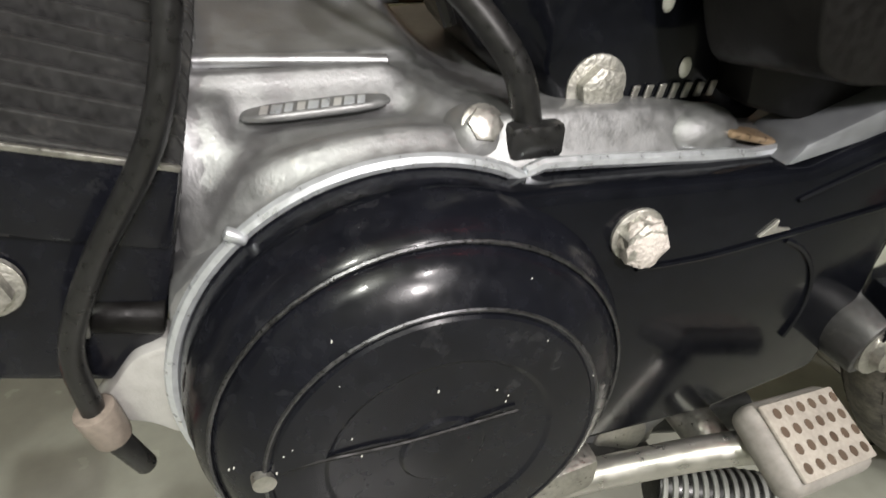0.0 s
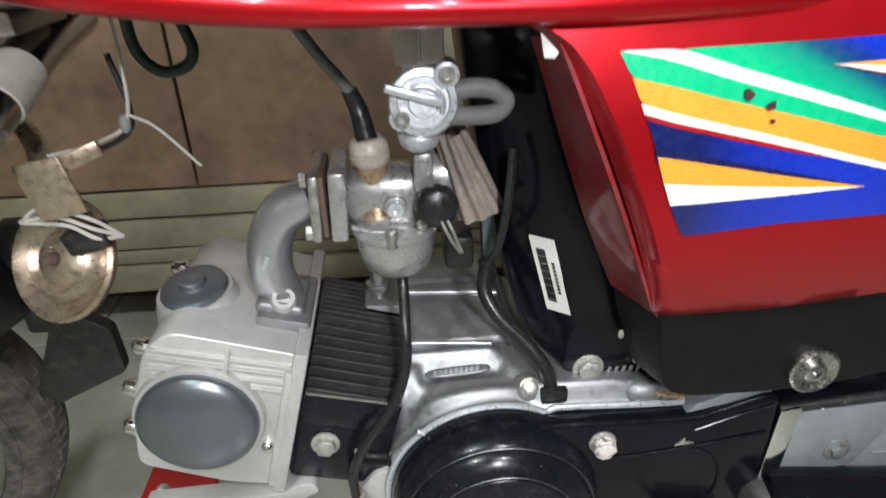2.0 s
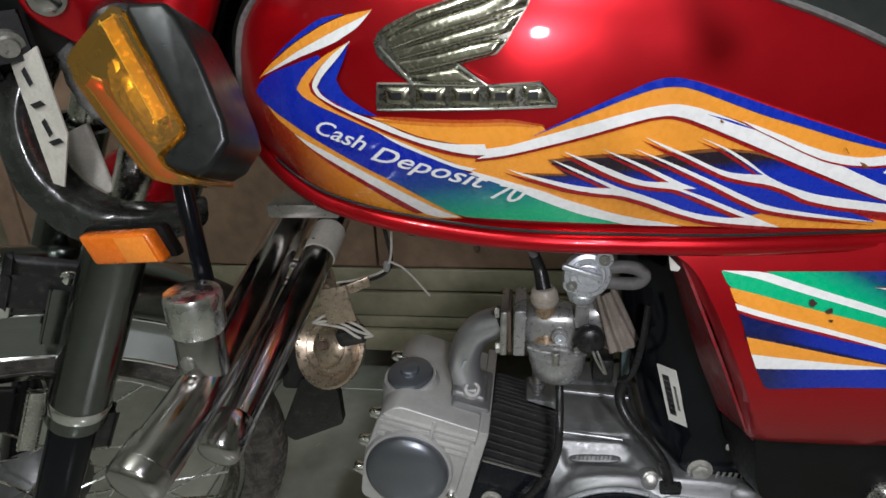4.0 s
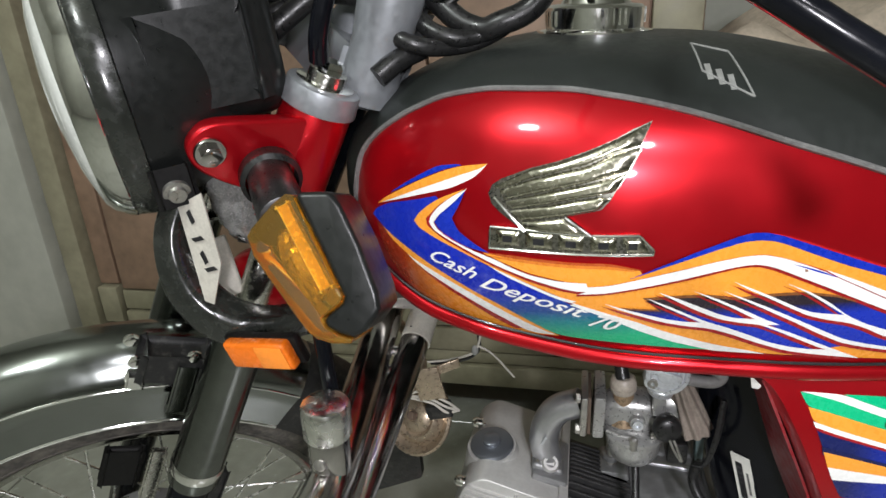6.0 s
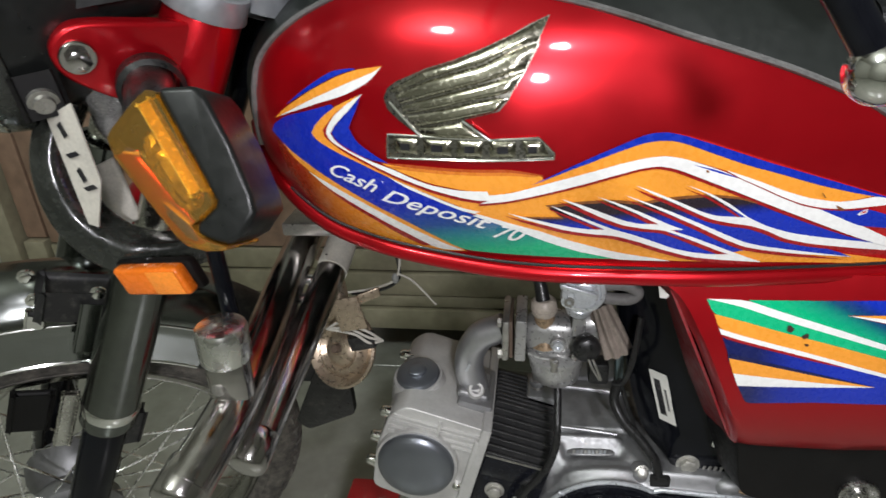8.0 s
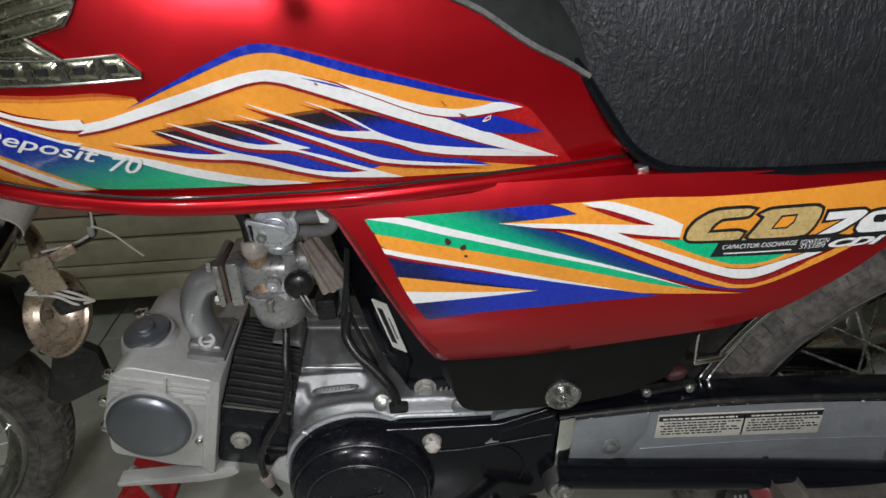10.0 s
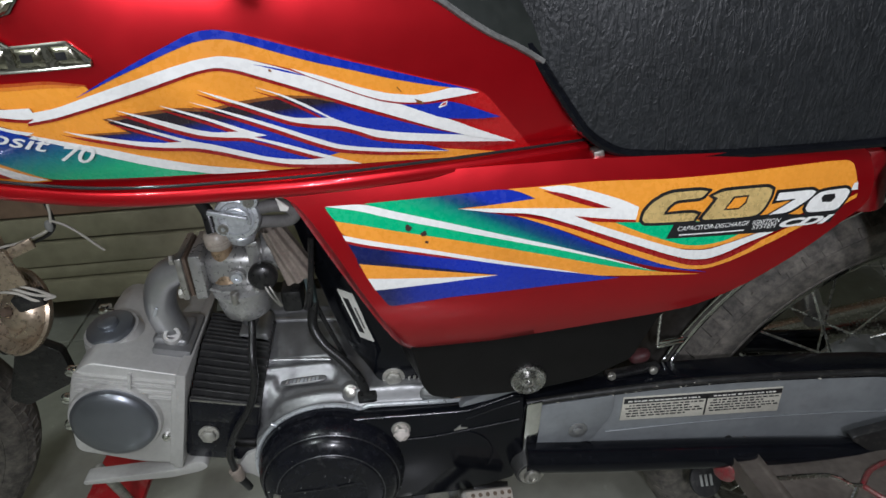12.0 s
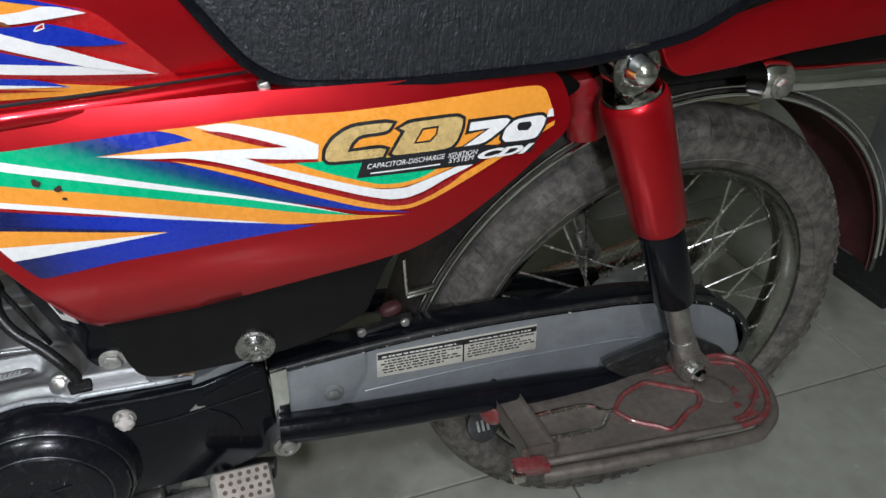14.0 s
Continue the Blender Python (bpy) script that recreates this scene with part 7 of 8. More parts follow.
RW = Vector((0.546, 0.0, 0.2785))
wheel("rear_wheel", RW, (0, 1, 0), "dusty spoked rear wheel", 0.055, 0.045, 36, 0.244, 0.034)
fender = part("rear_mudguard", arc_sheet(RW, (1, 0, 0), (0, 1, 0), 0.314, 0.045, 185, 8, 0.008, 0.006), FENDER, bike, "dusty chrome rear mudguard", 60)
for r, w in ((0.3030, 0.0022), (0.3110, 0.0013)):
    part("mudguard_edge", tube([(RW.x + r * math.cos(radians(a)), -0.0475, RW.z + r * math.sin(radians(a))) for a in range(172, 7, -5)], w, 8, 2), CHROME, fender, "bright rolled hem")
part("inner_lining", arc_sheet(RW, (1, 0, 0), (0, 1, 0), 0.3095, 0.041, 62, 8, 0.008, 0.004), LINING, fender, "dusty dark red inner lining", 60)

# swing arm, chain case
arm = part("swing_arm", tube([(0.118, -0.084, 0.330), (0.20, -0.086, 0.321), (0.36, -0.089, 0.306), (0.54, -0.092, 0.282)], (0.0150, 0.0145), 18, 6), BLACK_GLOSS, bike, "gloss black swing arm tube")
part("swing_arm_far", tube([(0.118, 0.084, 0.334), (0.54, 0.092, 0.284)], 0.0148, 14), BLACK_GLOSS, bike)
part("arm_end", prism(rounded([(0.44, 0.325), (0.53, 0.345), (0.60, 0.30), (0.60, 0.262), (0.52, 0.262)], 0.010, 3), -0.100, -0.090, 0.003), BLACK_DUSTY, arm)
case_outline = [(0.120, 0.397), (0.165, 0.400), (0.255, 0.403), (0.330, 0.401), (0.402, 0.396), (0.470, 0.390), (0.535, 0.379), (0.585, 0.361), (0.620, 0.335), (0.640, 0.305), (0.642, 0.275), (0.622, 0.244), (0.580, 0.236), (0.52, 0.262), (0.415, 0.283), (0.286, 0.307), (0.118, 0.332)]
chain_case = part("chain_case", prism(case_outline, -0.0755, -0.050, 0.004, 3), SILVER_PAINT, bike, "silver-grey pressed steel chain case")
part("case_top_edge", tube([(x, -0.0775, z - 0.002) for x, z in case_outline[:11]], (0.0034, 0.0034), 12, 4, flat=1.0), BLACK_DUSTY, chain_case, "black dusty upper rim")
top = [(x, z) for x, z in case_outline[:11]]
part("case_cap", prism([(x, z + 0.0010) for x, z in top] + [(x - 0.003, z - 0.0095) for x, z in top[::-1]], -0.0768, -0.049, 0.002), BLACK_GLOSS, chain_case, "black cap along the top")
part("case_strap", prism([(0.1195, 0.3965), (0.1345, 0.3985), (0.130, 0.331), (0.116, 0.332)], -0.0815, -0.0757, 0.0015), CHROME, chain_case)
part("front_plate", prism(rounded([(0.130, 0.390), (0.205, 0.394), (0.203, 0.370), (0.185, 0.337), (0.127, 0.334)], 0.003, 2), -0.0785, -0.0757, 0.001), SILVER_PAINT, chain_case)
part("plate_bolt", hexbolt((0.171, -0.0785, 0.354), (0, -1, 0), 0.0055, 0.0035, 0.0095), CAST, chain_case)
part("stiffening_line", tube([(0.20, -0.0762, 0.345), (0.32, -0.0764, 0.344), (0.45, -0.0764, 0.336), (0.50, -0.0762, 0.33)], 0.0007, 6, 4), SILVER_PAINT, chain_case)
info = part("info_label", prism([(0.2125, 0.359), (0.214, 0.388), (0.3735, 0.381), (0.374, 0.3495)], -0.0772, -0.0757, 0.0004), PAPER_DIRTY, chain_case, "pale printed information label with plain bars")
part("label_head", prism([(0.2145, 0.3805), (0.2148, 0.3868), (0.3728, 0.3798), (0.3728, 0.3735)], -0.0777, -0.0770, 0.0002), INK, info)
print_rnd = random.Random(12)
for half, x_from, x_to in ((0, 0.2165, 0.2945), (1, 0.3005, 0.3715)):
    for r in range(6):
        bits, x = [], x_from + print_rnd.uniform(0, 0.004)
        while x < x_to - 0.004 - 0.012 * (r % 3 == 2):
            w = min(print_rnd.uniform(0.0015, 0.0060), x_to - x)
            z = (0.3842 if r == 0 else 0.3782 - 0.0034 * (r - 1)) - 0.044 * (x - 0.214)
            bits.append(prism([(x, z), (x + w, z - 0.044 * w), (x + w, z - 0.044 * w - 0.0014), (x, z - 0.0014)], -0.0780 if r == 0 else -0.0776, -0.0771, 0))
            x += w + print_rnd.uniform(0.0008, 0.0022)
        part("print_line", join(*bits), PAPER if r == 0 else INK, info)
part("label_split", prism([(0.2965, 0.3555), (0.2965, 0.3805), (0.298, 0.3805), (0.298, 0.3555)], -0.0777, -0.0771, 0), INK, info)

flake = random.Random(21)
for k in range(46):
    f = flake.random()
    x, z = along(top, f)
    part("paint_fleck", blob((x, -0.0797, z - flake.uniform(0.0, 0.006)), (flake.uniform(0.0003, 0.0012), 0, 0.0002), (0, 0.0012, 0), (0, 0, flake.uniform(0.0002, 0.0006)), 2, 6, 4), PAPER_DIRTY, chain_case)
# footrest stub with a bright bolt
stub = part("footrest_stub", rod((0.116, -0.060, 0.323), (0.1225, -0.094, 0.3190), 0.0165, 0.0155), BLACK_FIN, bike, "black footrest stub")
part("stub_bolt", lathe([(0, 0.0125), (0.002, 0.0125), (0.003, 0.0105), (0.003, 0.0085), (0.007, 0.0080), (0.008, 0.0065), (0.008, 0.0045), (0.006, 0.004), (0.006, 0)], (0.1225, -0.094, 0.3190), (0.08, -0.97, 0.05), 20), STEEL, stub)

# lugs and bolts between the rear mudguard and the chain case
part("frame_lug", obox((0.226, -0.060, 0.4065), (0.026, 0, 0.003), (0, 0.005, 0), (0, 0, 0.0025), 0.0015), DARK_STEEL, bike, "dusty steel frame lug")
part("red_lug", blob((0.234, -0.054, 0.4185), (0.010, 0, 0.002), (0, 0.007, 0), (0, 0, 0.006), 2.6), LINING, bike, "dusty dark red rubber stop")
for x, z in ((0.2444, 0.4090), (0.2040, 0.4070)):
    part("lug_bolt", hexbolt((x, -0.066, z), (0, -1, 0.3), 0.0030, 0.003, 0.0042), STEEL, bike)

part("stay_strip", tube([(0.2490, -0.054, 0.470), (0.2495, -0.054, 0.450), (0.2505, -0.054, 0.430)], 0.0016, 8, 4), CHROME_WORN, bike, "thin bright stay")
for z in (0.4265, 0.4310):
    part("stay_tube", rod((0.250, -0.053, z), (0.277, -0.051, z + 0.0015), 0.0019), CHROME, bike, "small bright cross tube")

# rear suspension
def shock(y):
    b, t = Vector((0.534, y, 0.318)), Vector((0.404, y, 0.650))
    d = (t - b).normalized()
    s = part("shock_absorber", rod(b + d * 0.028, b + d * 0.115, 0.0115), STEEL, bike, "rear shock absorber with a red cover")
    part("bottom_eye", lathe([(-0.013, 0.008), (-0.013, 0.017), (0.013, 0.017), (0.013, 0.008), (-0.013, 0.008)], b, (0, 1, 0), 24), STEEL, s)
    part("bottom_fork", rod(b + d * 0.008, b + d * 0.040, 0.015, 0.0125), STEEL, s)
    part("bottom_nut", lathe([(0, 0.010), (0.007, 0.010), (0.008, 0.007), (0.013, 0.006), (0.015, 0.003), (0.015, 0)], b + Vector((0, -0.013 if y < 0 else 0.013, 0)), (0, -1 if y < 0 else 1, 0), 6), CHROME, s)
    part("lower_tube", rod(b + d * 0.100, b + d * 0.205, 0.0195, seg=32), BLACK_GLOSS, s, "black lower tube")
    part("upper_cover", lathe([(0.196, 0.0), (0.196, 0.0225), (0.200, 0.0238), (0.318, 0.0262), (0.323, 0.0255), (0.326, 0.0230)], b, d, 40), RED, s, "glossy red spring cover", 60)
    part("top_ring", lathe([(0.323, 0.0215), (0.326, 0.0225), (0.329, 0.0215), (0.331, 0.012), (0.340, 0.010), (0.340, 0)], b, d, 36), CHROME, s)
    part("top_eye", lathe([(-0.011, 0.006), (-0.011, 0.0165), (0.011, 0.0165), (0.011, 0.006), (-0.011, 0.006)], b + d * 0.350, (0, 1, 0), 28), CHROME, s)
    q = 1 if y > 0 else -1
    part("dome_nut", lathe([(0, 0.0120), (0.006, 0.0120), (0.008, 0.0105), (0.0145, 0.0095), (0.0190, 0.0065), (0.021, 0)], b + d * 0.350 + Vector((0, q * 0.011, 0)), (0.0, q, 0), 20), CHROME, s, "bright dome nut")
    part("top_washer", lathe([(0, 0.0), (0, 0.0185), (0.003, 0.0185), (0.003, 0)], b + d * 0.350 + Vector((0, q * 0.0112, 0)), (0, q, 0), 28), CHROME_DUSTY, s)


shock(-0.112)
shock(0.112)
part("tail_stay", rod((0.36, -0.03, 0.645), (0.42, -0.095, 0.655), 0.006), BLACK_GLOSS, bike)
part("inner_canister", rod((0.408, -0.048, 0.618), (0.418, -0.048, 0.562), 0.0165), RED_DUSTY, bike, "small red canister behind the shock absorber")
part("inner_fender", prism(rounded([(0.20, 0.46), (0.235, 0.50), (0.33, 0.575), (0.40, 0.615), (0.36, 0.64), (0.20, 0.60)], 0.01, 3), -0.070, 0.07, 0.004), BLACK_PLASTIC, bike, "black plastic inner mudguard")
grab = part("grab_rail", tube([(0.550, -0.112, 0.617), (0.60, -0.120, 0.617), (0.68, -0.126, 0.621), (0.80, -0.130, 0.66), (0.92, -0.11, 0.72)], 0.0105, 16, 8), CHROME, bike, "chrome grab rail")
part("rail_foot", lathe([(0, 0), (0, 0.0145), (0.003, 0.016), (0.020, 0.016), (0.024, 0.013), (0.024, 0)], (0.530, -0.108, 0.6175), (0.98, -0.15, 0), 24), CHROME, grab)
part("rail_bolt", hexbolt((0.541, -0.124, 0.616), (0, -1, 0), 0.007, 0.005, 0.010), STEEL, grab)
part("tail_frame", box(0.42, 0.80, -0.06, 0.06, 0.60, 0.64, 0.006), BLACK_PLASTIC, bike)

# silencer on the far side
part("silencer", lathe([(0, 0.016), (0.03, 0.030), (0.09, 0.038), (0.40, 0.040), (0.47, 0.034), (0.49, 0.014), (0.49, 0)], (0.30, 0.13, 0.205), (0.985, 0.02, 0.14), 32), CHROME_DUSTY, bike, "chrome silencer on the far side", 50)

# passenger footboard
BN = Vector((0, 0, 1))
BZ = 0.300
RIM = [(0.335, -0.086), (0.418, -0.092), (0.500, -0.097), (0.560, -0.099), (0.588, -0.104), (0.602, -0.122), (0.599, -0.152), (0.586, -0.177), (0.565, -0.190), (0.541, -0.192), (0.481, -0.186), (0.426, -0.181), (0.373, -0.176), (0.338, -0.172)]
HOLE = [(0.435, -0.138), (0.453, -0.123), (0.477, -0.115), (0.489, -0.116), (0.507, -0.128), (0.527, -0.142), (0.519, -0.157), (0.503, -0.162), (0.477, -0.175), (0.465, -0.168), (0.446, -0.155)]
bm = bmesh.new()
loops = [[bm.verts.new((x, y, BZ)) for x, y in rounded(pts, 0.004, 3)] for pts in (RIM,)]
edges = [bm.edges.new((vs[k], vs[(k + 1) % len(vs)])) for vs in loops for k in range(len(vs))]
bmesh.ops.triangle_fill(bm, use_beauty=True, use_dissolve=False, edges=edges)
bmesh.ops.solidify(bm, geom=bm.faces[:], thickness=0.002)
board = part("footboard", bm, BOARD, bike, "worn brown metal passenger footboard with red paint traces", 20)
part("rim_tube", tube([(x, y, BZ + 0.002) for x, y in RIM[:10]], 0.0032, 12, 5), RED_WORN, board, "rim tube with worn red paint")
part("rim_tube", tube([(x, y, BZ + 0.002) for x, y in RIM[9:]], 0.0034, 12, 5), BOARD, board, "bare near rim tube")
part("rim_tube", tube([(x - 0.009 * (x > 0.56), y - 0.008 * (y > -0.12) + 0.009 * (y < -0.17), BZ + 0.0025) for x, y in RIM[2:10]], 0.0022, 10, 5), RED_WORN, board, "inner rim rod with worn red paint")
part("outer_lip", tube([(0.340, -0.178, BZ - 0.008), (0.426, -0.188, BZ - 0.008), (0.541, -0.199, BZ - 0.008), (0.570, -0.194, BZ - 0.008), (0.593, -0.178, BZ - 0.008), (0.607, -0.150, BZ - 0.008), (0.609, -0.122, BZ - 0.008), (0.594, -0.102, BZ - 0.008)], 0.0068, 14, 6), BOARD, board, "bare outer lip")
part("tread_bar", obox((0.3385, -0.122, BZ + 0.006), (0.0130, -0.001, 0), (0.004, -0.043, 0), BN * 0.006, 0.005, 3), BOARD, board, "worn brown tread bar")
for x0, y0, x1 in ((0.332, -0.084, 0.016), (0.330, -0.172, 0.016)):
    part("bar_clamp", obox((x0, y0, BZ + 0.002), (x1, -0.003, 0), (0, 0.0075, 0), (0, 0, 0.006), 0.003), RED_WORN, board, "clamp with red paint")
part("clamp_end", obox((0.316, -0.176, BZ - 0.001), (0.006, 0, 0), (0, 0.006, 0), (0, 0, 0.005), 0.002), CHROME_DUSTY, board)
part("clamp_end", lathe([(0, 0), (0, 0.011), (0.006, 0.011), (0.008, 0.008), (0.008, 0)], (0.322, -0.097, BZ - 0.004), (-0.7, -0.7, 0.1), 18), RED_WORN, board)
part("scroll_rod", tube([(0.352, -0.120, BZ + 0.003), (0.386, -0.121, BZ + 0.003), (0.408, -0.123, BZ + 0.003), (0.418, -0.128, BZ + 0.003), (0.426, -0.137, BZ + 0.003), (0.436, -0.138, BZ + 0.003)], 0.0024, 8, 8), CHROME_DUSTY, board, "bent bare rod")
part("scroll_rod", tube([(0.351, -0.149, BZ + 0.003), (0.389, -0.152, BZ + 0.003), (0.412, -0.153, BZ + 0.003), (0.418, -0.149, BZ + 0.003), (0.427, -0.141, BZ + 0.003)], 0.0024, 8, 8), CHROME_DUSTY, board, "bent bare rod")
part("scroll_loop", tube([(x, y, BZ + 0.003) for x, y in HOLE], 0.0026, 8, 6, closed=True), RED_WORN, board, "bent rod with worn red paint")
part("end_disc", lathe([(0, 0), (0, 0.0175), (0.002, 0.0185), (0.003, 0.0165), (0.0035, 0.010), (0.0035, 0)], (0.547, -0.143, BZ + 0.0005), BN, 28), BOARD, board)
for x, y, dx in ((0.566, -0.151, 0.008), (0.556, -0.168, 0.007), (0.580, -0.164, 0.008), (0.549, -0.184, 0.010), (0.565, -0.182, 0.008), (0.578, -0.111, 0.010), (0.370, -0.097, 0.014)):
    bm = blob((x, y, BZ + 0.0012), (dx, 0.001, 0), (0, 0.0055, 0), (0, 0, 0.0012), 2.0, 14, 8)
    rnd = random.Random(int(x * 1000))
    for v in bm.verts:
        v.co += Vector((rnd.uniform(-1, 1), rnd.uniform(-1, 1), 0)) * 0.0022
    part("red_patch", bm, RED_WORN, board, "flaking red paint")
part("board_arm", tube([(0.345, -0.10, 0.306), (0.335, -0.08, 0.300), (0.330, -0.07, 0.318)], 0.006, 10), BLACK_DUSTY, board)
disc = part("stand_badge", lathe([(0, 0), (0, 0.0175), (0.002, 0.0185), (0.004, 0.0175), (0.0045, 0.013), (0.0045, 0)], (0.325, -0.062, 0.238), (0.05, -0.75, 0.66), 28), BLACK_DUSTY, bike, "black oval badge with plain marks")
for s in (-1, 0, 1):
    part("badge_mark", obox(Vector((0.325, -0.0655, 0.2412)) + Vector((0.0055 * s, 0, 0)), (0.0014, 0, 0), (0, 0.004, 0.0045), (0, -0.0004, 0.0003), 0), GREY_TRIM, disc)
part("centre_stand", tube([(0.0, -0.055, 0.24), (0.015, -0.065, 0.12), (0.03, -0.085, 0.012)], 0.010, 12), BLACK_DUSTY, bike)
part("centre_stand", tube([(0.0, 0.055, 0.24), (0.015, 0.065, 0.12), (0.03, 0.085, 0.012)], 0.010, 12), BLACK_DUSTY, bike)


# ---- steering, turned to the left ----
SA = Vector((-0.373, 0.0, 0.832))
RAKE, TURN_ANGLE = radians(26.5), radians(44)
S_U = Vector((math.sin(RAKE), 0, math.cos(RAKE)))
F0, L0 = Vector((-math.cos(RAKE), 0, math.sin(RAKE))), Vector((0, -1, 0))
S_F = F0 * math.cos(TURN_ANGLE) + L0 * math.sin(TURN_ANGLE)
S_L = L0 * math.cos(TURN_ANGLE) - F0 * math.sin(TURN_ANGLE)


def st(f, l, u):
    """A place by its distance before the steering axis, to the bike's left of it and along it."""
    return SA + S_F * f + S_L * l + S_U * u


part("head_tube", rod(SA - S_U * 0.20, SA + S_U * 0.0, 0.024), BLACK_GLOSS, bike)
FH = S_F - Vector((0, 0, S_F.z))
FH.normalize()
LH = Vector((0, 0, 1)).cross(FH)
LH = LH if LH.y < 0 else -LH

# fork legs
FO = 0.060
for s in (1, -1):
    leg = part("fork_leg", rod(st(FO, 0.083 * s, -0.30), st(FO, 0.083 * s, 0.03), 0.0135, seg=24), CHROME_DUSTY, bike, "front fork leg")
    part("fork_cover", lathe([(0, 0.0), (0, 0.0235), (0.004, 0.0245), (0.03, 0.0240), (0.20, 0.0225), (0.20, 0.018)], st(FO, 0.083 * s, -0.385), S_U, 32), FORK_CHROME, leg, "chrome fork cover", 60)
    part("cover_band", lathe([(0, 0.0242), (0.004, 0.0250), (0.010, 0.0250), (0.012, 0.0242)], st(FO, 0.083 * s, -0.372), S_U, 32), CHROME, leg)
    part("fork_slider", rod(st(FO, 0.083 * s, -0.625), st(FO, 0.083 * s, -0.375), 0.0185, 0.0190, seg=24), BLACK_GLOSS, leg, "black fork slider")
    part("slider_lug", obox(st(FO - 0.012, 0.083 * s, -0.40), S_F * 0.018, S_L * 0.006, S_U * 0.018, 0.003), BLACK_DUSTY, leg)
    ear = [(-0.012, 0.006), (-0.012, -0.085), (0.018, -0.060), (0.045, -0.055), (0.070, -0.047), (0.080, -0.032), (0.072, -0.016), (0.055, -0.010), (0.015, -0.002)]
    bm = bmesh.new()
    ring = rounded(ear, 0.010, 4)
    va = [bm.verts.new(st(FO + 0.008 + f, s * (0.103 + 0.004 * min(1, max(0, f) / 0.05)), u)) for f, u in ring]
    vb = [bm.verts.new(st(FO + 0.008 + f, s * (0.091 + 0.004 * min(1, max(0, f) / 0.05)), u)) for f, u in ring]
    bm.faces.new(va)
    bm.faces.new(vb[::-1])
    for k in range(len(va)):
        bm.faces.new((va[k], va[(k + 1) % len(va)], vb[(k + 1) % len(va)], vb[k]))
    bmesh.ops.recalc_face_normals(bm, faces=bm.faces)
    bevel(bm, 0.004, 3, 40)
    ears = part("lamp_bracket", bm, RED, leg, "glossy red headlamp bracket", 50)
    part("bracket_tube", rod(st(FO, 0.083 * s, -0.085), st(FO, 0.083 * s, 0.004), 0.0250, seg=36), RED, leg, "glossy red upper fork cover")
    p = st(FO + 0.072, 0.1085 * s, -0.032)
    part("lamp_bolt", join(lathe([(-0.001, 0), (-0.001, 0.0102), (0.0015, 0.0102), (0.0025, 0.0095), (0.0025, 0.008), (0.0025, 0)], p, S_L * s, 28), hexbolt(p + S_L * (0.0025 * s), S_L * s, 0.0068, 0.006)), GUARD_CHROME, leg, "chrome headlamp bolt")

# upper bridge, handlebar
bridge = part("top_bridge", join(obox(st(0.014, 0, 0.022), S_F * 0.022, S_L * 0.060, S_U * 0.014, 0.008, 3), rod(st(FO, 0.083, 0.004), st(FO, 0.083, 0.020), 0.0275, 0.026, seg=32), rod(st(FO, -0.083, 0.004), st(FO, -0.083, 0.020), 0.0275, 0.026, seg=32)), SILVER_PAINT, bike, "silver painted upper fork bridge")
for s in (1, -1):
    part("bridge_bolt", hexbolt(st(FO, 0.083 * s, 0.021), S_U, 0.0105, 0.016, 0.0205), CHROME, bridge, "chrome fork top bolt")
    part("bar_clamp", rod(st(-0.006, 0.035 * s, 0.03), st(-0.010, 0.035 * s, 0.085), 0.019, 0.021), SILVER_PAINT, bridge)
part("clamp_casting", lathe([(0, 0.0), (0, 0.0215), (0.012, 0.0225), (0.045, 0.0205), (0.070, 0.0235), (0.085, 0.022), (0.088, 0)], (-0.337, -0.062, 0.826), (0.36, 0.0, 0.93), 36), SILVER_PAINT, bridge, "bright cast handlebar clamp", 60)
part("lamp_stay", tube([st(FO + 0.012, 0.088, 0.036), st(FO + 0.020, 0.090, 0.060), st(FO + 0.022, 0.080, 0.12), st(FO + 0.02, 0.07, 0.16)], 0.0065, 12), BLACK_GLOSS, bridge)
bar = part("handlebar", tube([st(-0.010, -0.30, 0.20), st(-0.005, -0.15, 0.18), st(-0.010, -0.07, 0.100), st(-0.010, 0.0, 0.088), st(-0.010, 0.07, 0.100), st(-0.015, 0.14, 0.20), st(-0.05, 0.22, 0.225), st(-0.09, 0.32, 0.225), st(-0.11, 0.37, 0.220)], 0.011, 16, 8), CHROME, bike, "chrome handlebar")
part("grip", tube([st(-0.062, 0.25, 0.226), st(-0.09, 0.32, 0.225), st(-0.112, 0.375, 0.220)], 0.0160, 18, 6), RUBBER, bar, "black rubber grip")
lever = part("clutch_lever", tube([st(-0.02, 0.17, 0.21), Vector((-0.20, -0.262, 0.955)), Vector((-0.150, -0.285, 0.912)), Vector((-0.106, -0.297, 0.882)), Vector((-0.068, -0.300, 0.856)), Vector((-0.042, -0.299, 0.824))], 0.0058, 14, 8), BLACK_GLOSS, bike, "black clutch lever with a bright ball end")
part("ball_end", blob((-0.040, -0.299, 0.819), (0.0105, 0, 0), (0, 0.0105, 0), (0, 0, 0.0105)), CHROME, lever, "chrome ball end")
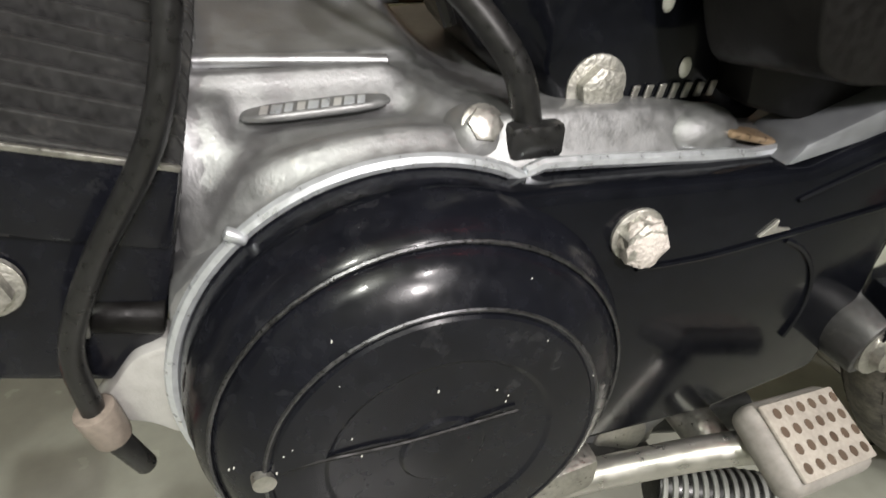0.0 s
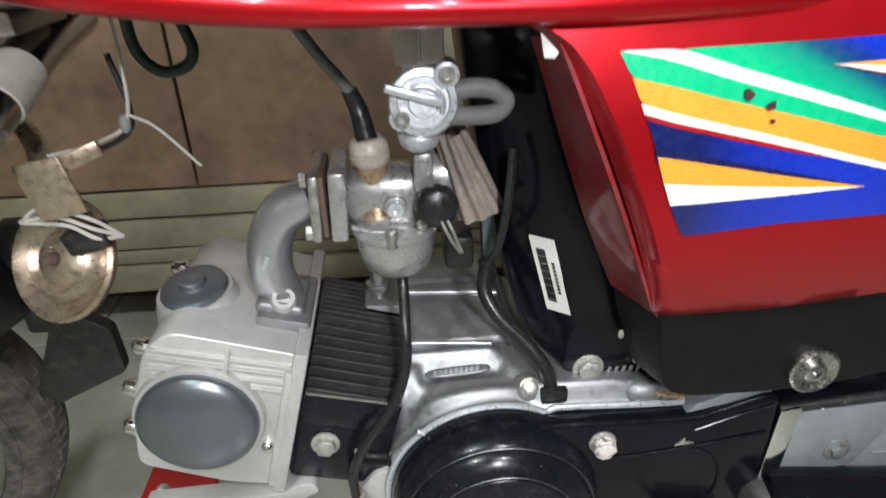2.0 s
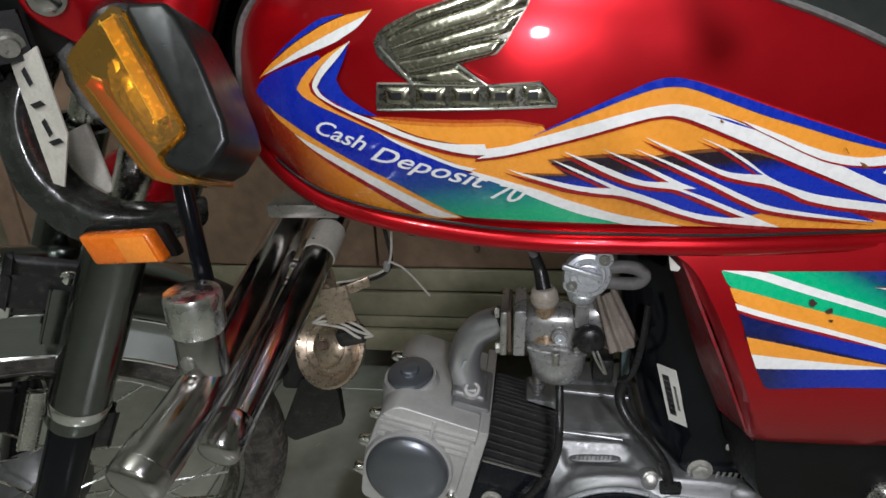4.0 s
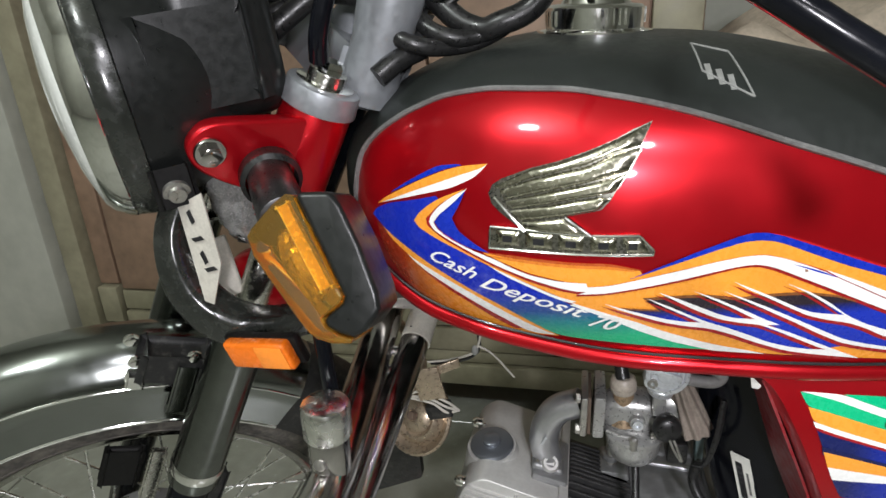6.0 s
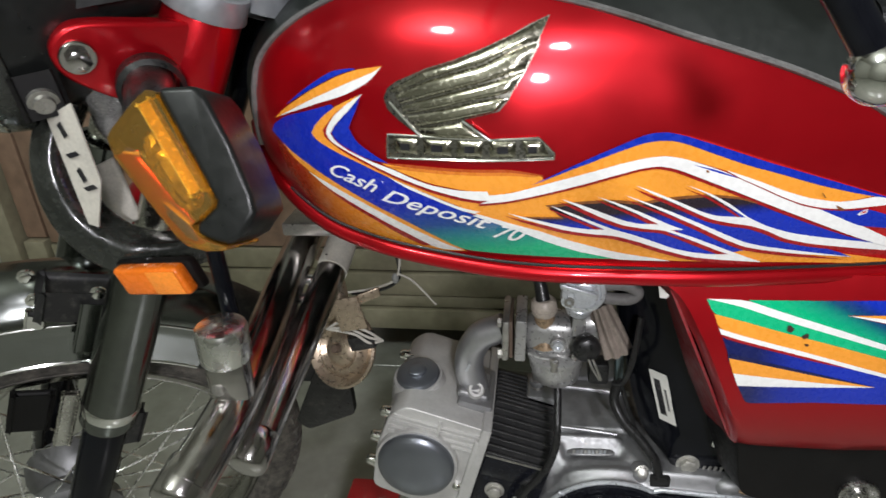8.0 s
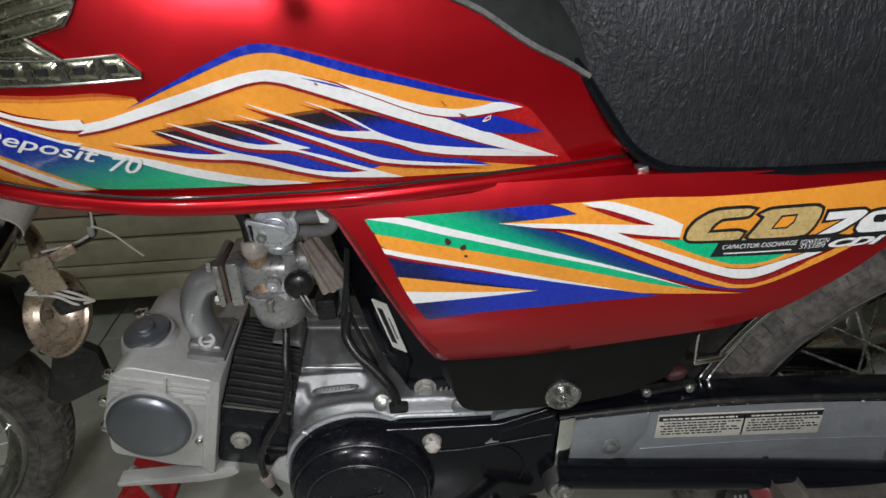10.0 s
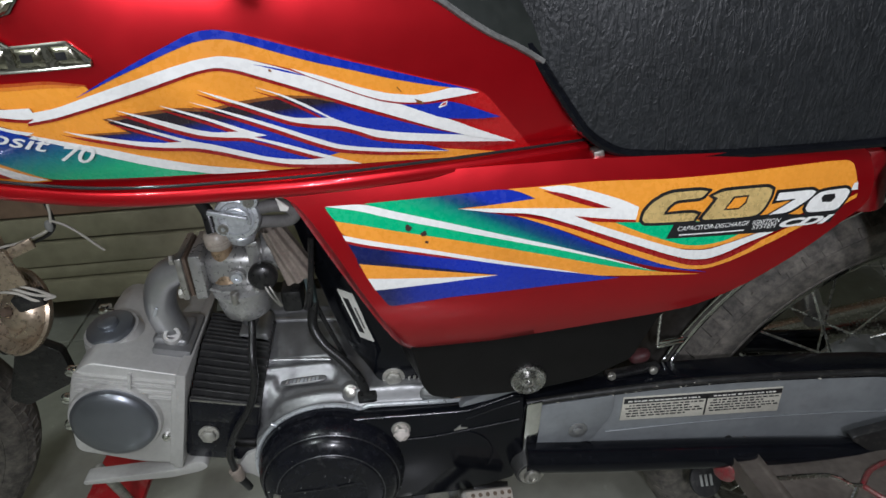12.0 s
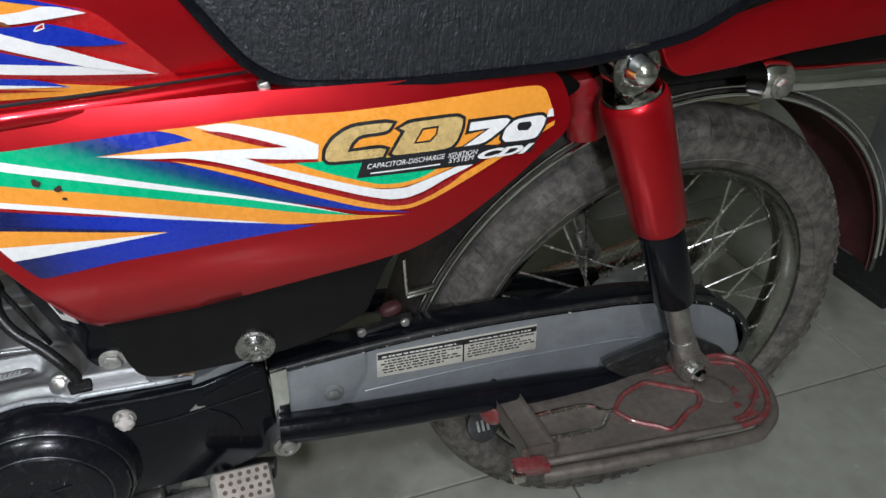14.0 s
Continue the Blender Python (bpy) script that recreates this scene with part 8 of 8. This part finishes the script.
for k, (a, b) in enumerate((((0.06, 0.05), (0.02, 0.13)), ((0.02, 0.07), (-0.03, 0.12)), ((0.09, 0.03), (0.03, 0.10)))):
    part("control_cable", tube([st(0.12, -0.05 + 0.03 * k, 0.02 - 0.03 * k), st(0.03, 0.02, 0.07 + 0.012 * k), Vector((-0.300 + 0.02 * k, -0.075 + 0.012 * k, 0.868 + 0.004 * k)), Vector((-0.262 + 0.014 * k, -0.055, 0.862 + 0.007 * k)), Vector((-0.225 + 0.01 * k, -0.050, 0.878 + 0.008 * k)), Vector((-0.185, -0.058, 0.915 + 0.02 * k)), Vector((-0.175, -0.08, 0.98 + 0.02 * k))], 0.0062 if k < 2 else 0.0085, 12, 10), RUBBER, bike, "black control cable looped over the tank")
part("cable_guide", tube([Vector((-0.29, -0.06, 0.862)), Vector((-0.305, -0.075, 0.855)), Vector((-0.318, -0.085, 0.845))], 0.008, 10), RUBBER, bike)

# headlamp
LA = Vector((-0.777, -0.621, -0.103)).normalized()
LS = LA.cross(Vector((0, 0, 1))).normalized()
LS = LS if LS.y < 0 else -LS
LU = LA.cross(LS).normalized()
LU = LU if LU.z > 0 else -LU
HLC = Vector((-0.489, -0.134, 0.850))
lamp = part("headlamp", lathe([(-0.095, 0.0), (-0.095, 0.040), (-0.090, 0.050), (-0.070, 0.062), (-0.045, 0.076), (-0.020, 0.083), (0.002, 0.0855), (0.003, 0.0)], HLC, LA, 64), LAMP_BLACK, bike, "black plastic headlamp shell", 50)
part("ring_band", lathe([(-0.004, 0.0850), (-0.003, 0.0885), (0.003, 0.0893), (0.013, 0.0876), (0.014, 0.0850)], HLC, LA, 72), HOOP_BLACK, lamp, "gloss black band behind the ring", 60)
part("chrome_ring", lathe([(0.0125, 0.0868), (0.014, 0.0882), (0.019, 0.0860), (0.026, 0.0815), (0.028, 0.0790), (0.026, 0.0770)], HLC, LA, 72), CHROME, lamp, "chrome headlamp ring", 60)
part("lamp_glass", lathe([(0.025, 0.0800), (0.030, 0.0765), (0.036, 0.056), (0.040, 0.030), (0.041, 0)], HLC, LA, 64), LENS, lamp, "pale ribbed headlamp glass", 60)
for k in range(-6, 7):
    part("glass_rib", tube([HLC + LA * (0.0405 - 0.010 * (k / 7) ** 2 - 0.010 * q * q) + LS * (0.0105 * k) + LU * (q * 0.070 * math.sqrt(1 - (k / 7.4) ** 2)) for q in (-1, -0.5, 0, 0.5, 1)], 0.0012, 6, 4), LENS, lamp)
part("rear_housing", blob(HLC - LA * 0.068 + LU * 0.026, LA * 0.038, LS * 0.068, LU * 0.060, 5.5, 48, 30), LAMP_BLACK, lamp, "black plastic rear housing")
part("housing_shoulder", obox(HLC - LA * 0.050 + LU * 0.012 + LS * 0.050, LA * 0.030, LS * 0.022, LU * 0.020, 0.010, 4), LAMP_BLACK, lamp)
RS = Vector((-0.4270, -0.1800, 0.7900))
part("ring_screw", lathe([(0, 0.0), (0, 0.0085), (0.003, 0.0085), (0.0035, 0.006), (0.006, 0.0055), (0.006, 0)], RS, LS - LU * 0.5, 24), STEEL, lamp)
part("screw_lug", obox(RS - (LS - LU * 0.5) * 0.006, LA * 0.010, LS * 0.008, LU * 0.010, 0.003), BLACK_PLASTIC, lamp)
part("meter_case", lathe([(0, 0), (0, 0.036), (0.01, 0.040), (0.05, 0.043), (0.055, 0.041), (0.055, 0)], HLC - LA * 0.075 + Vector((0, 0, 0.090)), Vector((0.25, 0, 1)), 32), BLACK_PLASTIC, bike, "black meter case")

# indicator with amber lens
IC = Vector((-0.3215, -0.232, 0.7595))
ID = Vector((0.49, -0.26, -0.825)).normalized()
IF = (Vector((-0.93, 0.05, 0.30)) - ID * Vector((-0.93, 0.05, 0.30)).dot(ID)).normalized()
IN = ID.cross(IF).normalized()
side = 1 if IN.y < 0 else -1


def slab(pts, deep, w):
    """A thick bevelled plate of the given outline, in the indicator's own plane."""
    bm = bmesh.new()
    va = [bm.verts.new(IC + IF * f + ID * d + IN * (side * deep)) for f, d in pts]
    vb = [bm.verts.new(IC + IF * f + ID * d - IN * (side * deep)) for f, d in pts]
    bm.faces.new(va)
    bm.faces.new(vb[::-1])
    for k in range(len(va)):
        bm.faces.new((va[k], vb[k], vb[(k + 1) % len(va)], va[(k + 1) % len(va)]))
    bmesh.ops.recalc_face_normals(bm, faces=bm.faces)
    bevel(bm, w, 4, 50)
    return bm


BODY = [(-0.0222, -0.0359), (-0.0267, -0.0354), (-0.0431, -0.0284), (-0.0451, -0.0203), (-0.0441, 0.002), (-0.040, 0.0279), (-0.0366, 0.0363), (-0.0216, 0.0424), (-0.0142, 0.0424), (-0.0086, 0.0370), (-0.0048, 0.0316), (-0.0045, 0.0272), (-0.0180, 0.0243), (-0.0202, 0.0219)]
LENS_SIDE = [(-0.0214, -0.0359), (-0.0182, -0.0386), (-0.0094, -0.0371), (0.0068, -0.0317), (0.0107, -0.0293), (0.0124, -0.0191), (0.0091, 0.0055), (0.0057, 0.0279), (0.0030, 0.0340), (-0.0035, 0.0402), (-0.0125, 0.0446), (-0.0135, 0.0430), (-0.0078, 0.0374), (-0.0040, 0.0318), (-0.0037, 0.0261), (-0.0174, 0.0235), (-0.0194, 0.0213)]
BODY = [(-0.0222 + 0.82 * (f + 0.0222) if f < -0.0222 else f, d) for f, d in BODY]
ind = part("indicator", slab(BODY, 0.0205, 0.005), LAMP_BLACK, bike, "black indicator body with amber lens", 60)
part("amber_lens", slab(LENS_SIDE, 0.0208, 0.0016), AMBER, ind, "amber indicator lens", 60)
part("lens_ridge", obox(IC - ID * 0.010 - IF * 0.0140 + IN * (side * 0.0178), IF * 0.0030, IN * 0.0020, ID * 0.0240, 0.0015), AMBER_YELLOW, ind, "yellow moulded ridge of the lens")
bm = blob(IC - IF * 0.004 - ID * 0.004, IF * 0.0085, IN * 0.0080, ID * 0.0215, 2.4, 26, 16)
rnd = random.Random(4)
for v in bm.verts:
    v.co += Vector((rnd.uniform(-1, 1), rnd.uniform(-1, 1), rnd.uniform(-1, 1))) * 0.0007
part("lens_insert", bm, AMBER_INSIDE, ind, "yellow reflector inside the lens", 20)
part("stem", rod(st(FO + 0.030, 0.106, -0.042), IC - ID * 0.030 - IF * 0.004, 0.0150, 0.0145, seg=24), RUBBER, ind, "black rubber indicator stem")
part("stem_collar", lathe([(0, 0.0175), (0.004, 0.0205), (0.014, 0.0205), (0.017, 0.0175)], st(FO + 0.030, 0.105, -0.041), (IC - st(FO + 0.030, 0.106, -0.042)), 28), RUBBER, ind)
IC2 = st(FO + 0.03, -0.20, -0.06)
ind2 = part("indicator_far", blob(IC2, S_F * 0.03, S_L * 0.032, S_U * 0.05, 2.8), RED_DUSTY, bike)

# lower hoop under the headlamp with reflector and sticker
OUTER = [(-0.462, 0.782), (-0.471, 0.762), (-0.474, 0.742), (-0.472, 0.718), (-0.465, 0.696), (-0.448, 0.673), (-0.428, 0.661), (-0.400, 0.657), (-0.378, 0.658)]
INNER = [(-0.441, 0.778), (-0.449, 0.762), (-0.452, 0.748), (-0.450, 0.733), (-0.443, 0.711), (-0.428, 0.694), (-0.410, 0.686), (-0.390, 0.682), (-0.376, 0.680)]
OC = curve_points([Vector((x, 0, z)) for x, z in OUTER], 5)
IC3 = curve_points([Vector((x, 0, z)) for x, z in INNER], 5)


def cowl(u, v):
    i = min(len(OC) - 1, round(u * (len(OC) - 1)))
    a = 2 * math.pi * v
    mid, half = (OC[i] + IC3[i]) / 2, (OC[i] - IC3[i]) / 2
    f = lambda s: math.copysign(abs(s) ** 0.55, s)
    return mid + half * f(math.cos(a)) + Vector((0, -0.128 + 0.017 * f(math.sin(a)) - 0.020 * math.sin(math.pi * u) + 0.06 * max(0, u - 0.75), 0))


cowling = part("fork_cowl", grid(cowl, len(OC) - 1, 24), HOOP_BLACK, bike, "shiny black hoop under the headlamp", 60)
RC = Vector((-0.3930, -0.1720, 0.6690))
RD = Vector((1.0, -0.10, 0.10)).normalized()
refl = part("side_reflector", obox(RC, RD * 0.0255, Vector((0, 0.006, 0)), Vector((-0.004, 0, 0.0098)), 0.003, 3), AMBER_DEEP, cowling, "orange side reflector")
part("reflector_grid", obox(RC + RD * 0.012 + Vector((0, -0.0065, 0)), RD * 0.011, Vector((0, 0.0006, 0)), Vector((-0.003, 0, 0.0080)), 0.0004), AMBER_PALE, refl)
part("reflector_back", obox(RC + Vector((0, 0.009, 0)), RD * 0.030, Vector((0, 0.005, 0)), Vector((-0.004, 0, 0.0105)), 0.003), BLACK_PLASTIC, cowling)
bm = bmesh.new()
for pts, y in (([(-0.431, 0.779), (-0.411, 0.788), (-0.406, 0.740), (-0.418, 0.709), (-0.425, 0.711)], -0.178),):
    va = [bm.verts.new((x, y - 0.10 * (x + 0.42), z)) for x, z in pts]
    vb = [bm.verts.new((x, y + 0.0012 - 0.10 * (x + 0.42), z)) for x, z in pts]
    bm.faces.new(va)
    bm.faces.new(vb[::-1])
    for k in range(len(va)):
        bm.faces.new((va[k], va[(k + 1) % len(va)], vb[(k + 1) % len(va)], vb[k]))
bmesh.ops.recalc_face_normals(bm, faces=bm.faces)
tag = part("front_sticker", bm, PAPER_DIRTY, bike, "pale paper tag with plain dark marks", 20)
for k, (x, z) in enumerate(((-0.4215, 0.772), (-0.4195, 0.757), (-0.4175, 0.744), (-0.4140, 0.736))):
    part("sticker_mark", obox((x, -0.1792 - 0.10 * (x + 0.42), z), (0.0035 if k % 2 else 0.0012, 0, 0.001), (0, 0.0003, 0), (0.0012, 0, -0.0012 if k % 2 else -0.0042), 0), INK, tag)
# crumpled clear wrap, dusty patch and red lamp seen inside the hoop
rnd = random.Random(8)
bm = blob((-0.424, -0.118, 0.768), (0.017, 0.004, 0.004), (0, 0.012, 0), (-0.008, 0, 0.034), 2.4, 22, 14)
for v in bm.verts:
    v.co += Vector((rnd.uniform(-1, 1), rnd.uniform(-1, 1), rnd.uniform(-1, 1))) * 0.0032
part("bubble_wrap", bm, WRAP, bike, "crumpled clear plastic wrap round the wiring", 180)
part("inner_plate", obox((-0.4500, -0.112, 0.706), (0.0095, 0.002, 0.004), (0, 0.003, 0), (-0.004, 0, 0.024), 0.002), PAPER_DIRTY, bike, "dusty pale plate behind the hoop")
part("red_lens", blob((-0.4340, -0.084, 0.6830), (0.026, 0, 0.004), (0, 0.020, 0), (-0.003, 0, 0.029), 2.6), RED, bike, "dark red plastic cover behind the hoop", 60)

# front wheel and mudguard
W_TURN = radians(36)
W_F = F0 * math.cos(W_TURN) + L0 * math.sin(W_TURN)
W_L = L0 * math.cos(W_TURN) - F0 * math.sin(W_TURN)
W_U = Vector((0.4462, 0, 0.8949))
FC = SA + W_F * 0.045 - S_U * 0.615
front_wheel = wheel("front_wheel", FC, W_L, "dusty spoked front wheel", 0.052, 0.040, 36, 0.240, 0.032)
# two small chrome beads at the height of the tyre's sidewall
for p in ((-0.5905, -0.0871, 0.5308), (-0.4944, -0.0174, 0.5088)):
    part("chrome_bead", blob(p, (0.004, 0, 0), (0, 0.004, 0), (0, 0, 0.005), 2.0, 12, 8), CHROME, front_wheel)
mud = part("front_mudguard", arc_sheet(FC, W_F, W_L, 0.336, 0.042, 108, -14, 0.030, 0.047), MUD_CHROME, bike, "chrome front mudguard", 60)
for r, w in ((0.2590, 0.0022), (0.3050, 0.0012)):
    part("mudguard_hem", tube([FC + (W_F * math.cos(radians(a)) + W_U * math.sin(radians(a))) * r + W_L * 0.0445 for a in range(108, -16, -6)], w, 8, 3), CHROME, mud)
# the chrome's dark reflection at the rear is painted as a black section
part("mudguard_dark_end", arc_sheet(FC, W_F, W_L, 0.335, 0.0415, 130, 108, 0.030, 0.047), BLACK_DUSTY, mud, "rear end of the chrome mudguard, blackened for its dark reflection", 60)
part("mudguard_bridge", obox((-0.534, -0.086, 0.600), W_F * 0.026, W_L * 0.014, W_U * 0.010, 0.006, 3), BLACK_DUSTY, mud, "black mudguard bridge")
part("bridge_foot", obox((-0.566, -0.104, 0.588), W_F * 0.006, W_L * 0.005, W_U * 0.005, 0.002), CHROME, mud)
part("bridge_arm", obox((-0.529, -0.092, 0.574), W_F * 0.007, W_L * 0.0025, W_U * 0.026, 0.002), FORK_CHROME, mud, "bright bridge arm")
for p in ((-0.5542, -0.1087, 0.6323), (-0.5586, -0.1050, 0.6078), (-0.512, -0.088, 0.606)):
    part("mudguard_bolt", hexbolt(Vector(p), W_L, 0.0048, 0.004, 0.0068), CHROME, mud)
part("fork_pad", obox((-0.609, -0.103, 0.485), W_F * 0.014, W_L * 0.004, W_U * 0.020, 0.006, 3), BLACK_PLASTIC, bike, "black rubber pad beside the fork")
part("pad_bracket", obox((-0.592, -0.086, 0.462), W_F * 0.006, W_L * 0.003, W_U * 0.034, 0.002), CHROME_DUSTY, bike, "bright pressed bracket")
part("mud_flap", prism(rounded([(-0.392, 0.425), (-0.372, 0.424), (-0.3515, 0.4097), (-0.350, 0.3674), (-0.4099, 0.3396), (-0.4253, 0.3511)], 0.005, 3), 0.052, 0.064, 0.003), FLAP, bike, "dusty black mud flap behind the front wheel")
part("flap_stay", prism(rounded([(-0.415, 0.50), (-0.385, 0.50), (-0.375, 0.405), (-0.418, 0.405)], 0.004, 2), 0.060, 0.075, 0.002), BLACK_DUSTY, bike)
part("brake_arm", obox(st(0.05, 0.075, -0.53), S_F * 0.006, S_L * 0.004, S_U * 0.045, 0.002), CHROME, bike)

# leg guard: two bars reaching out sideways, with braces between them
guard = part("leg_guard", tube([(-0.352, 0.06, 0.630), (-0.350, 0.0, 0.628), (-0.346, -0.06, 0.620), (-0.338, -0.16, 0.605), (-0.336, -0.215, 0.596), (-0.345, -0.262, 0.580)], 0.0152, 22, 8), GUARD_CHROME, bike, "chrome leg guard")
part("guard_tube", tube([(-0.314, 0.06, 0.640), (-0.314, 0.0, 0.630), (-0.3165, -0.05, 0.612), (-0.322, -0.13, 0.586), (-0.3285, -0.200, 0.562)], 0.0130, 22, 8), GUARD_CHROME, guard)
for c, d, r in (((-0.3315, -0.220, 0.5545), (0.12, 0.90, 0.34), 0.0140), ((-0.3485, -0.272, 0.5755), (0.15, 0.92, 0.28), 0.0165)):
    part("end_cap", lathe([(-0.002, 0.0), (-0.002, r * 0.5), (-0.001, r * 0.8), (0.0005, r - 0.0012), (0.0025, r), (0.024, r), (0.026, r - 0.001)], c, d, 32), GUARD_CHROME, guard, "domed chrome end cap", 60)
for y0, y1 in ((-0.055, -0.075), (-0.075, -0.10), (-0.15, -0.135), (-0.115, -0.135)):
    part("brace", rod((-0.317 + 0.03 * (y0 + 0.05), y0, 0.610 + 0.36 * (y0 + 0.05)), (-0.344 + 0.06 * (y1 + 0.06), y1, 0.618 + 0.14 * (y1 + 0.06)), 0.0045), CHROME, guard)
part("guard_post", rod((-0.3360, -0.206, 0.596), (-0.3345, -0.206, 0.634), 0.0140, seg=28), GUARD_CHROME, guard)
part("guard_cap", lathe([(0, 0.0148), (0.002, 0.0160), (0.022, 0.0162), (0.0245, 0.0152), (0.0255, 0.013), (0.0255, 0)], (-0.3345, -0.206, 0.632), (0.03, 0, 1), 36), CHROME_WORN, guard, "chrome end cap")
part("cap_screw", rod((-0.3365, -0.219, 0.618), (-0.3365, -0.2215, 0.618), 0.0042), STEEL, guard)
part("stay", rod((-0.352, -0.165, 0.730), (-0.339, -0.182, 0.648), 0.0055), BLACK_GLOSS, guard)
part("guard_label", tube([(-0.3146, -0.020, 0.6232), (-0.3152, -0.035, 0.6178), (-0.3160, -0.050, 0.6123)], 0.0134, 22), PAPER_DIRTY, guard, "pale wrapped label with plain marks")
for k in range(4):
    part("label_mark", obox((-0.3192 + 0.0028 * k, -0.0462 + 0.001 * k, 0.6262 - 0.0005 * k), (0.0009, 0, 0), (0, 0.0022, -0.0012), (0, 0.0002, 0.0004), 0), INK, guard)
part("guard_clamp", obox((-0.325, -0.02, 0.650), (0.03, 0, 0), (0, 0.03, 0), (0, 0, 0.006), 0.003), STEEL, guard)

# horn and loose wires
HN = Vector((-0.35, -0.80, 0.48)).normalized()
HO = Vector((-0.3305, -0.012, 0.5060))
horn = part("horn", lathe([(-0.020, 0.0), (-0.020, 0.016), (-0.010, 0.024), (-0.006, 0.036), (-0.002, 0.0392), (0.002, 0.0400), (0.004, 0.0380), (0.000, 0.0335), (-0.003, 0.0295), (0.003, 0.0258), (0.006, 0.0225), (0.002, 0.0180), (0.007, 0.0130), (0.008, 0.0065), (0.006, 0.0055), (0.006, 0)], HO, HN, 40), HORN, bike, "dusty beige disc horn", 40)
part("horn_nut", lathe([(0.008, 0.0045), (0.013, 0.004), (0.013, 0)], HO, HN, 12), WOOD_DARK_SHADE, horn)
part("horn_bracket", tube([HO + Vector((0.0, 0.0, 0.03)), HO + Vector((0.01, -0.01, 0.05)), HO + Vector((0.0, 0.01, 0.075)), HO + Vector((-0.03, 0.03, 0.10))], 0.007, 8, 6, flat=0.35), HORN, horn)
part("horn_plate", obox((-0.309, -0.040, 0.563), (0.0125, 0.001, 0.002), (0, 0.0015, 0), (-0.0035, 0, 0.0165), 0.001), HORN, horn, "dusty bent steel plate")
part("horn_plate", obox((-0.296, -0.034, 0.577), (0.0150, 0.004, 0.005), (0, 0.0015, 0), (-0.001, 0, 0.0045), 0.001), HORN, horn)
part("horn_terminal", obox(HO + Vector((0.028, -0.018, 0.022)), (0.012, 0, 0.003), (0, 0.006, 0), (-0.002, 0, 0.007), 0.002), BLACK_DUSTY, horn)
for k in range(3):
    part("horn_wire", tube([HO + Vector((-0.005, -0.02, 0.035)), HO + Vector((0.012 + 0.005 * k, -0.024, 0.045 - 0.006 * k)), HO + Vector((0.036, -0.024, 0.036 - 0.006 * k)), HO + Vector((0.046, -0.014, 0.020))], 0.0013, 8, 8), PAPER_DIRTY, bike, "pale dusty wire")
part("loose_wire", tube([(-0.3125, -0.025, 0.577), (-0.292, -0.025, 0.581), (-0.2706, -0.025, 0.5888), (-0.2641, -0.025, 0.598), (-0.2612, -0.025, 0.6164), (-0.262, -0.02, 0.655)], 0.0011, 6, 8), PAPER_DIRTY, bike, "thin pale dusty wire")
part("loose_wire", tube([(-0.310, -0.022, 0.574), (-0.290, -0.023, 0.577), (-0.2690, -0.023, 0.5860), (-0.2630, -0.023, 0.600), (-0.2680, -0.022, 0.630)], 0.0016, 6, 8), RUBBER, bike, "thin black wire")
part("loose_wire", tube([(-0.2641, -0.025, 0.598), (-0.250, -0.026, 0.590), (-0.2314, -0.024, 0.566)], 0.0010, 6, 8), PAPER_DIRTY, bike, "thin pale wire end")
part("cable_loop", tube([(-0.2625, 0.0, 0.655), (-0.2610, 0.0, 0.628), (-0.2499, 0.0, 0.6150), (-0.2360, 0.002, 0.6170), (-0.2310, 0.004, 0.6260), (-0.2350, 0.006, 0.640), (-0.240, 0.006, 0.665)], 0.0034, 10, 8), DARK_GREEN, bike, "dark green sleeved cable loop under the tank")
part("wire_knot", blob((-0.2670, -0.025, 0.5930), (0.0032, 0, 0.002), (0, 0.0026, 0), (-0.001, 0, 0.0050), 2, 10, 8), GREY_TRIM, bike)

# ---- floor tiles ----
floor_ob = bpy.data.objects["floor"]
tile_bm = box(-0.2985, 0.2985, -0.2985, 0.2985, -0.008, 0.0, 0.0015, 1)
tile_me = bpy.data.meshes.new("tile")
tile_bm.to_mesh(tile_me)
tile_bm.free()
tile_me.materials.append(TILE)
for i in range(-6, 4):
    for j in range(-3, 3):
        t = new("tile", tile_me)
        t.parent = floor_ob
        t.location = (0.79 + 0.6 * i, 0.04 - 0.3 + 0.6 * j + 0.0, 0)
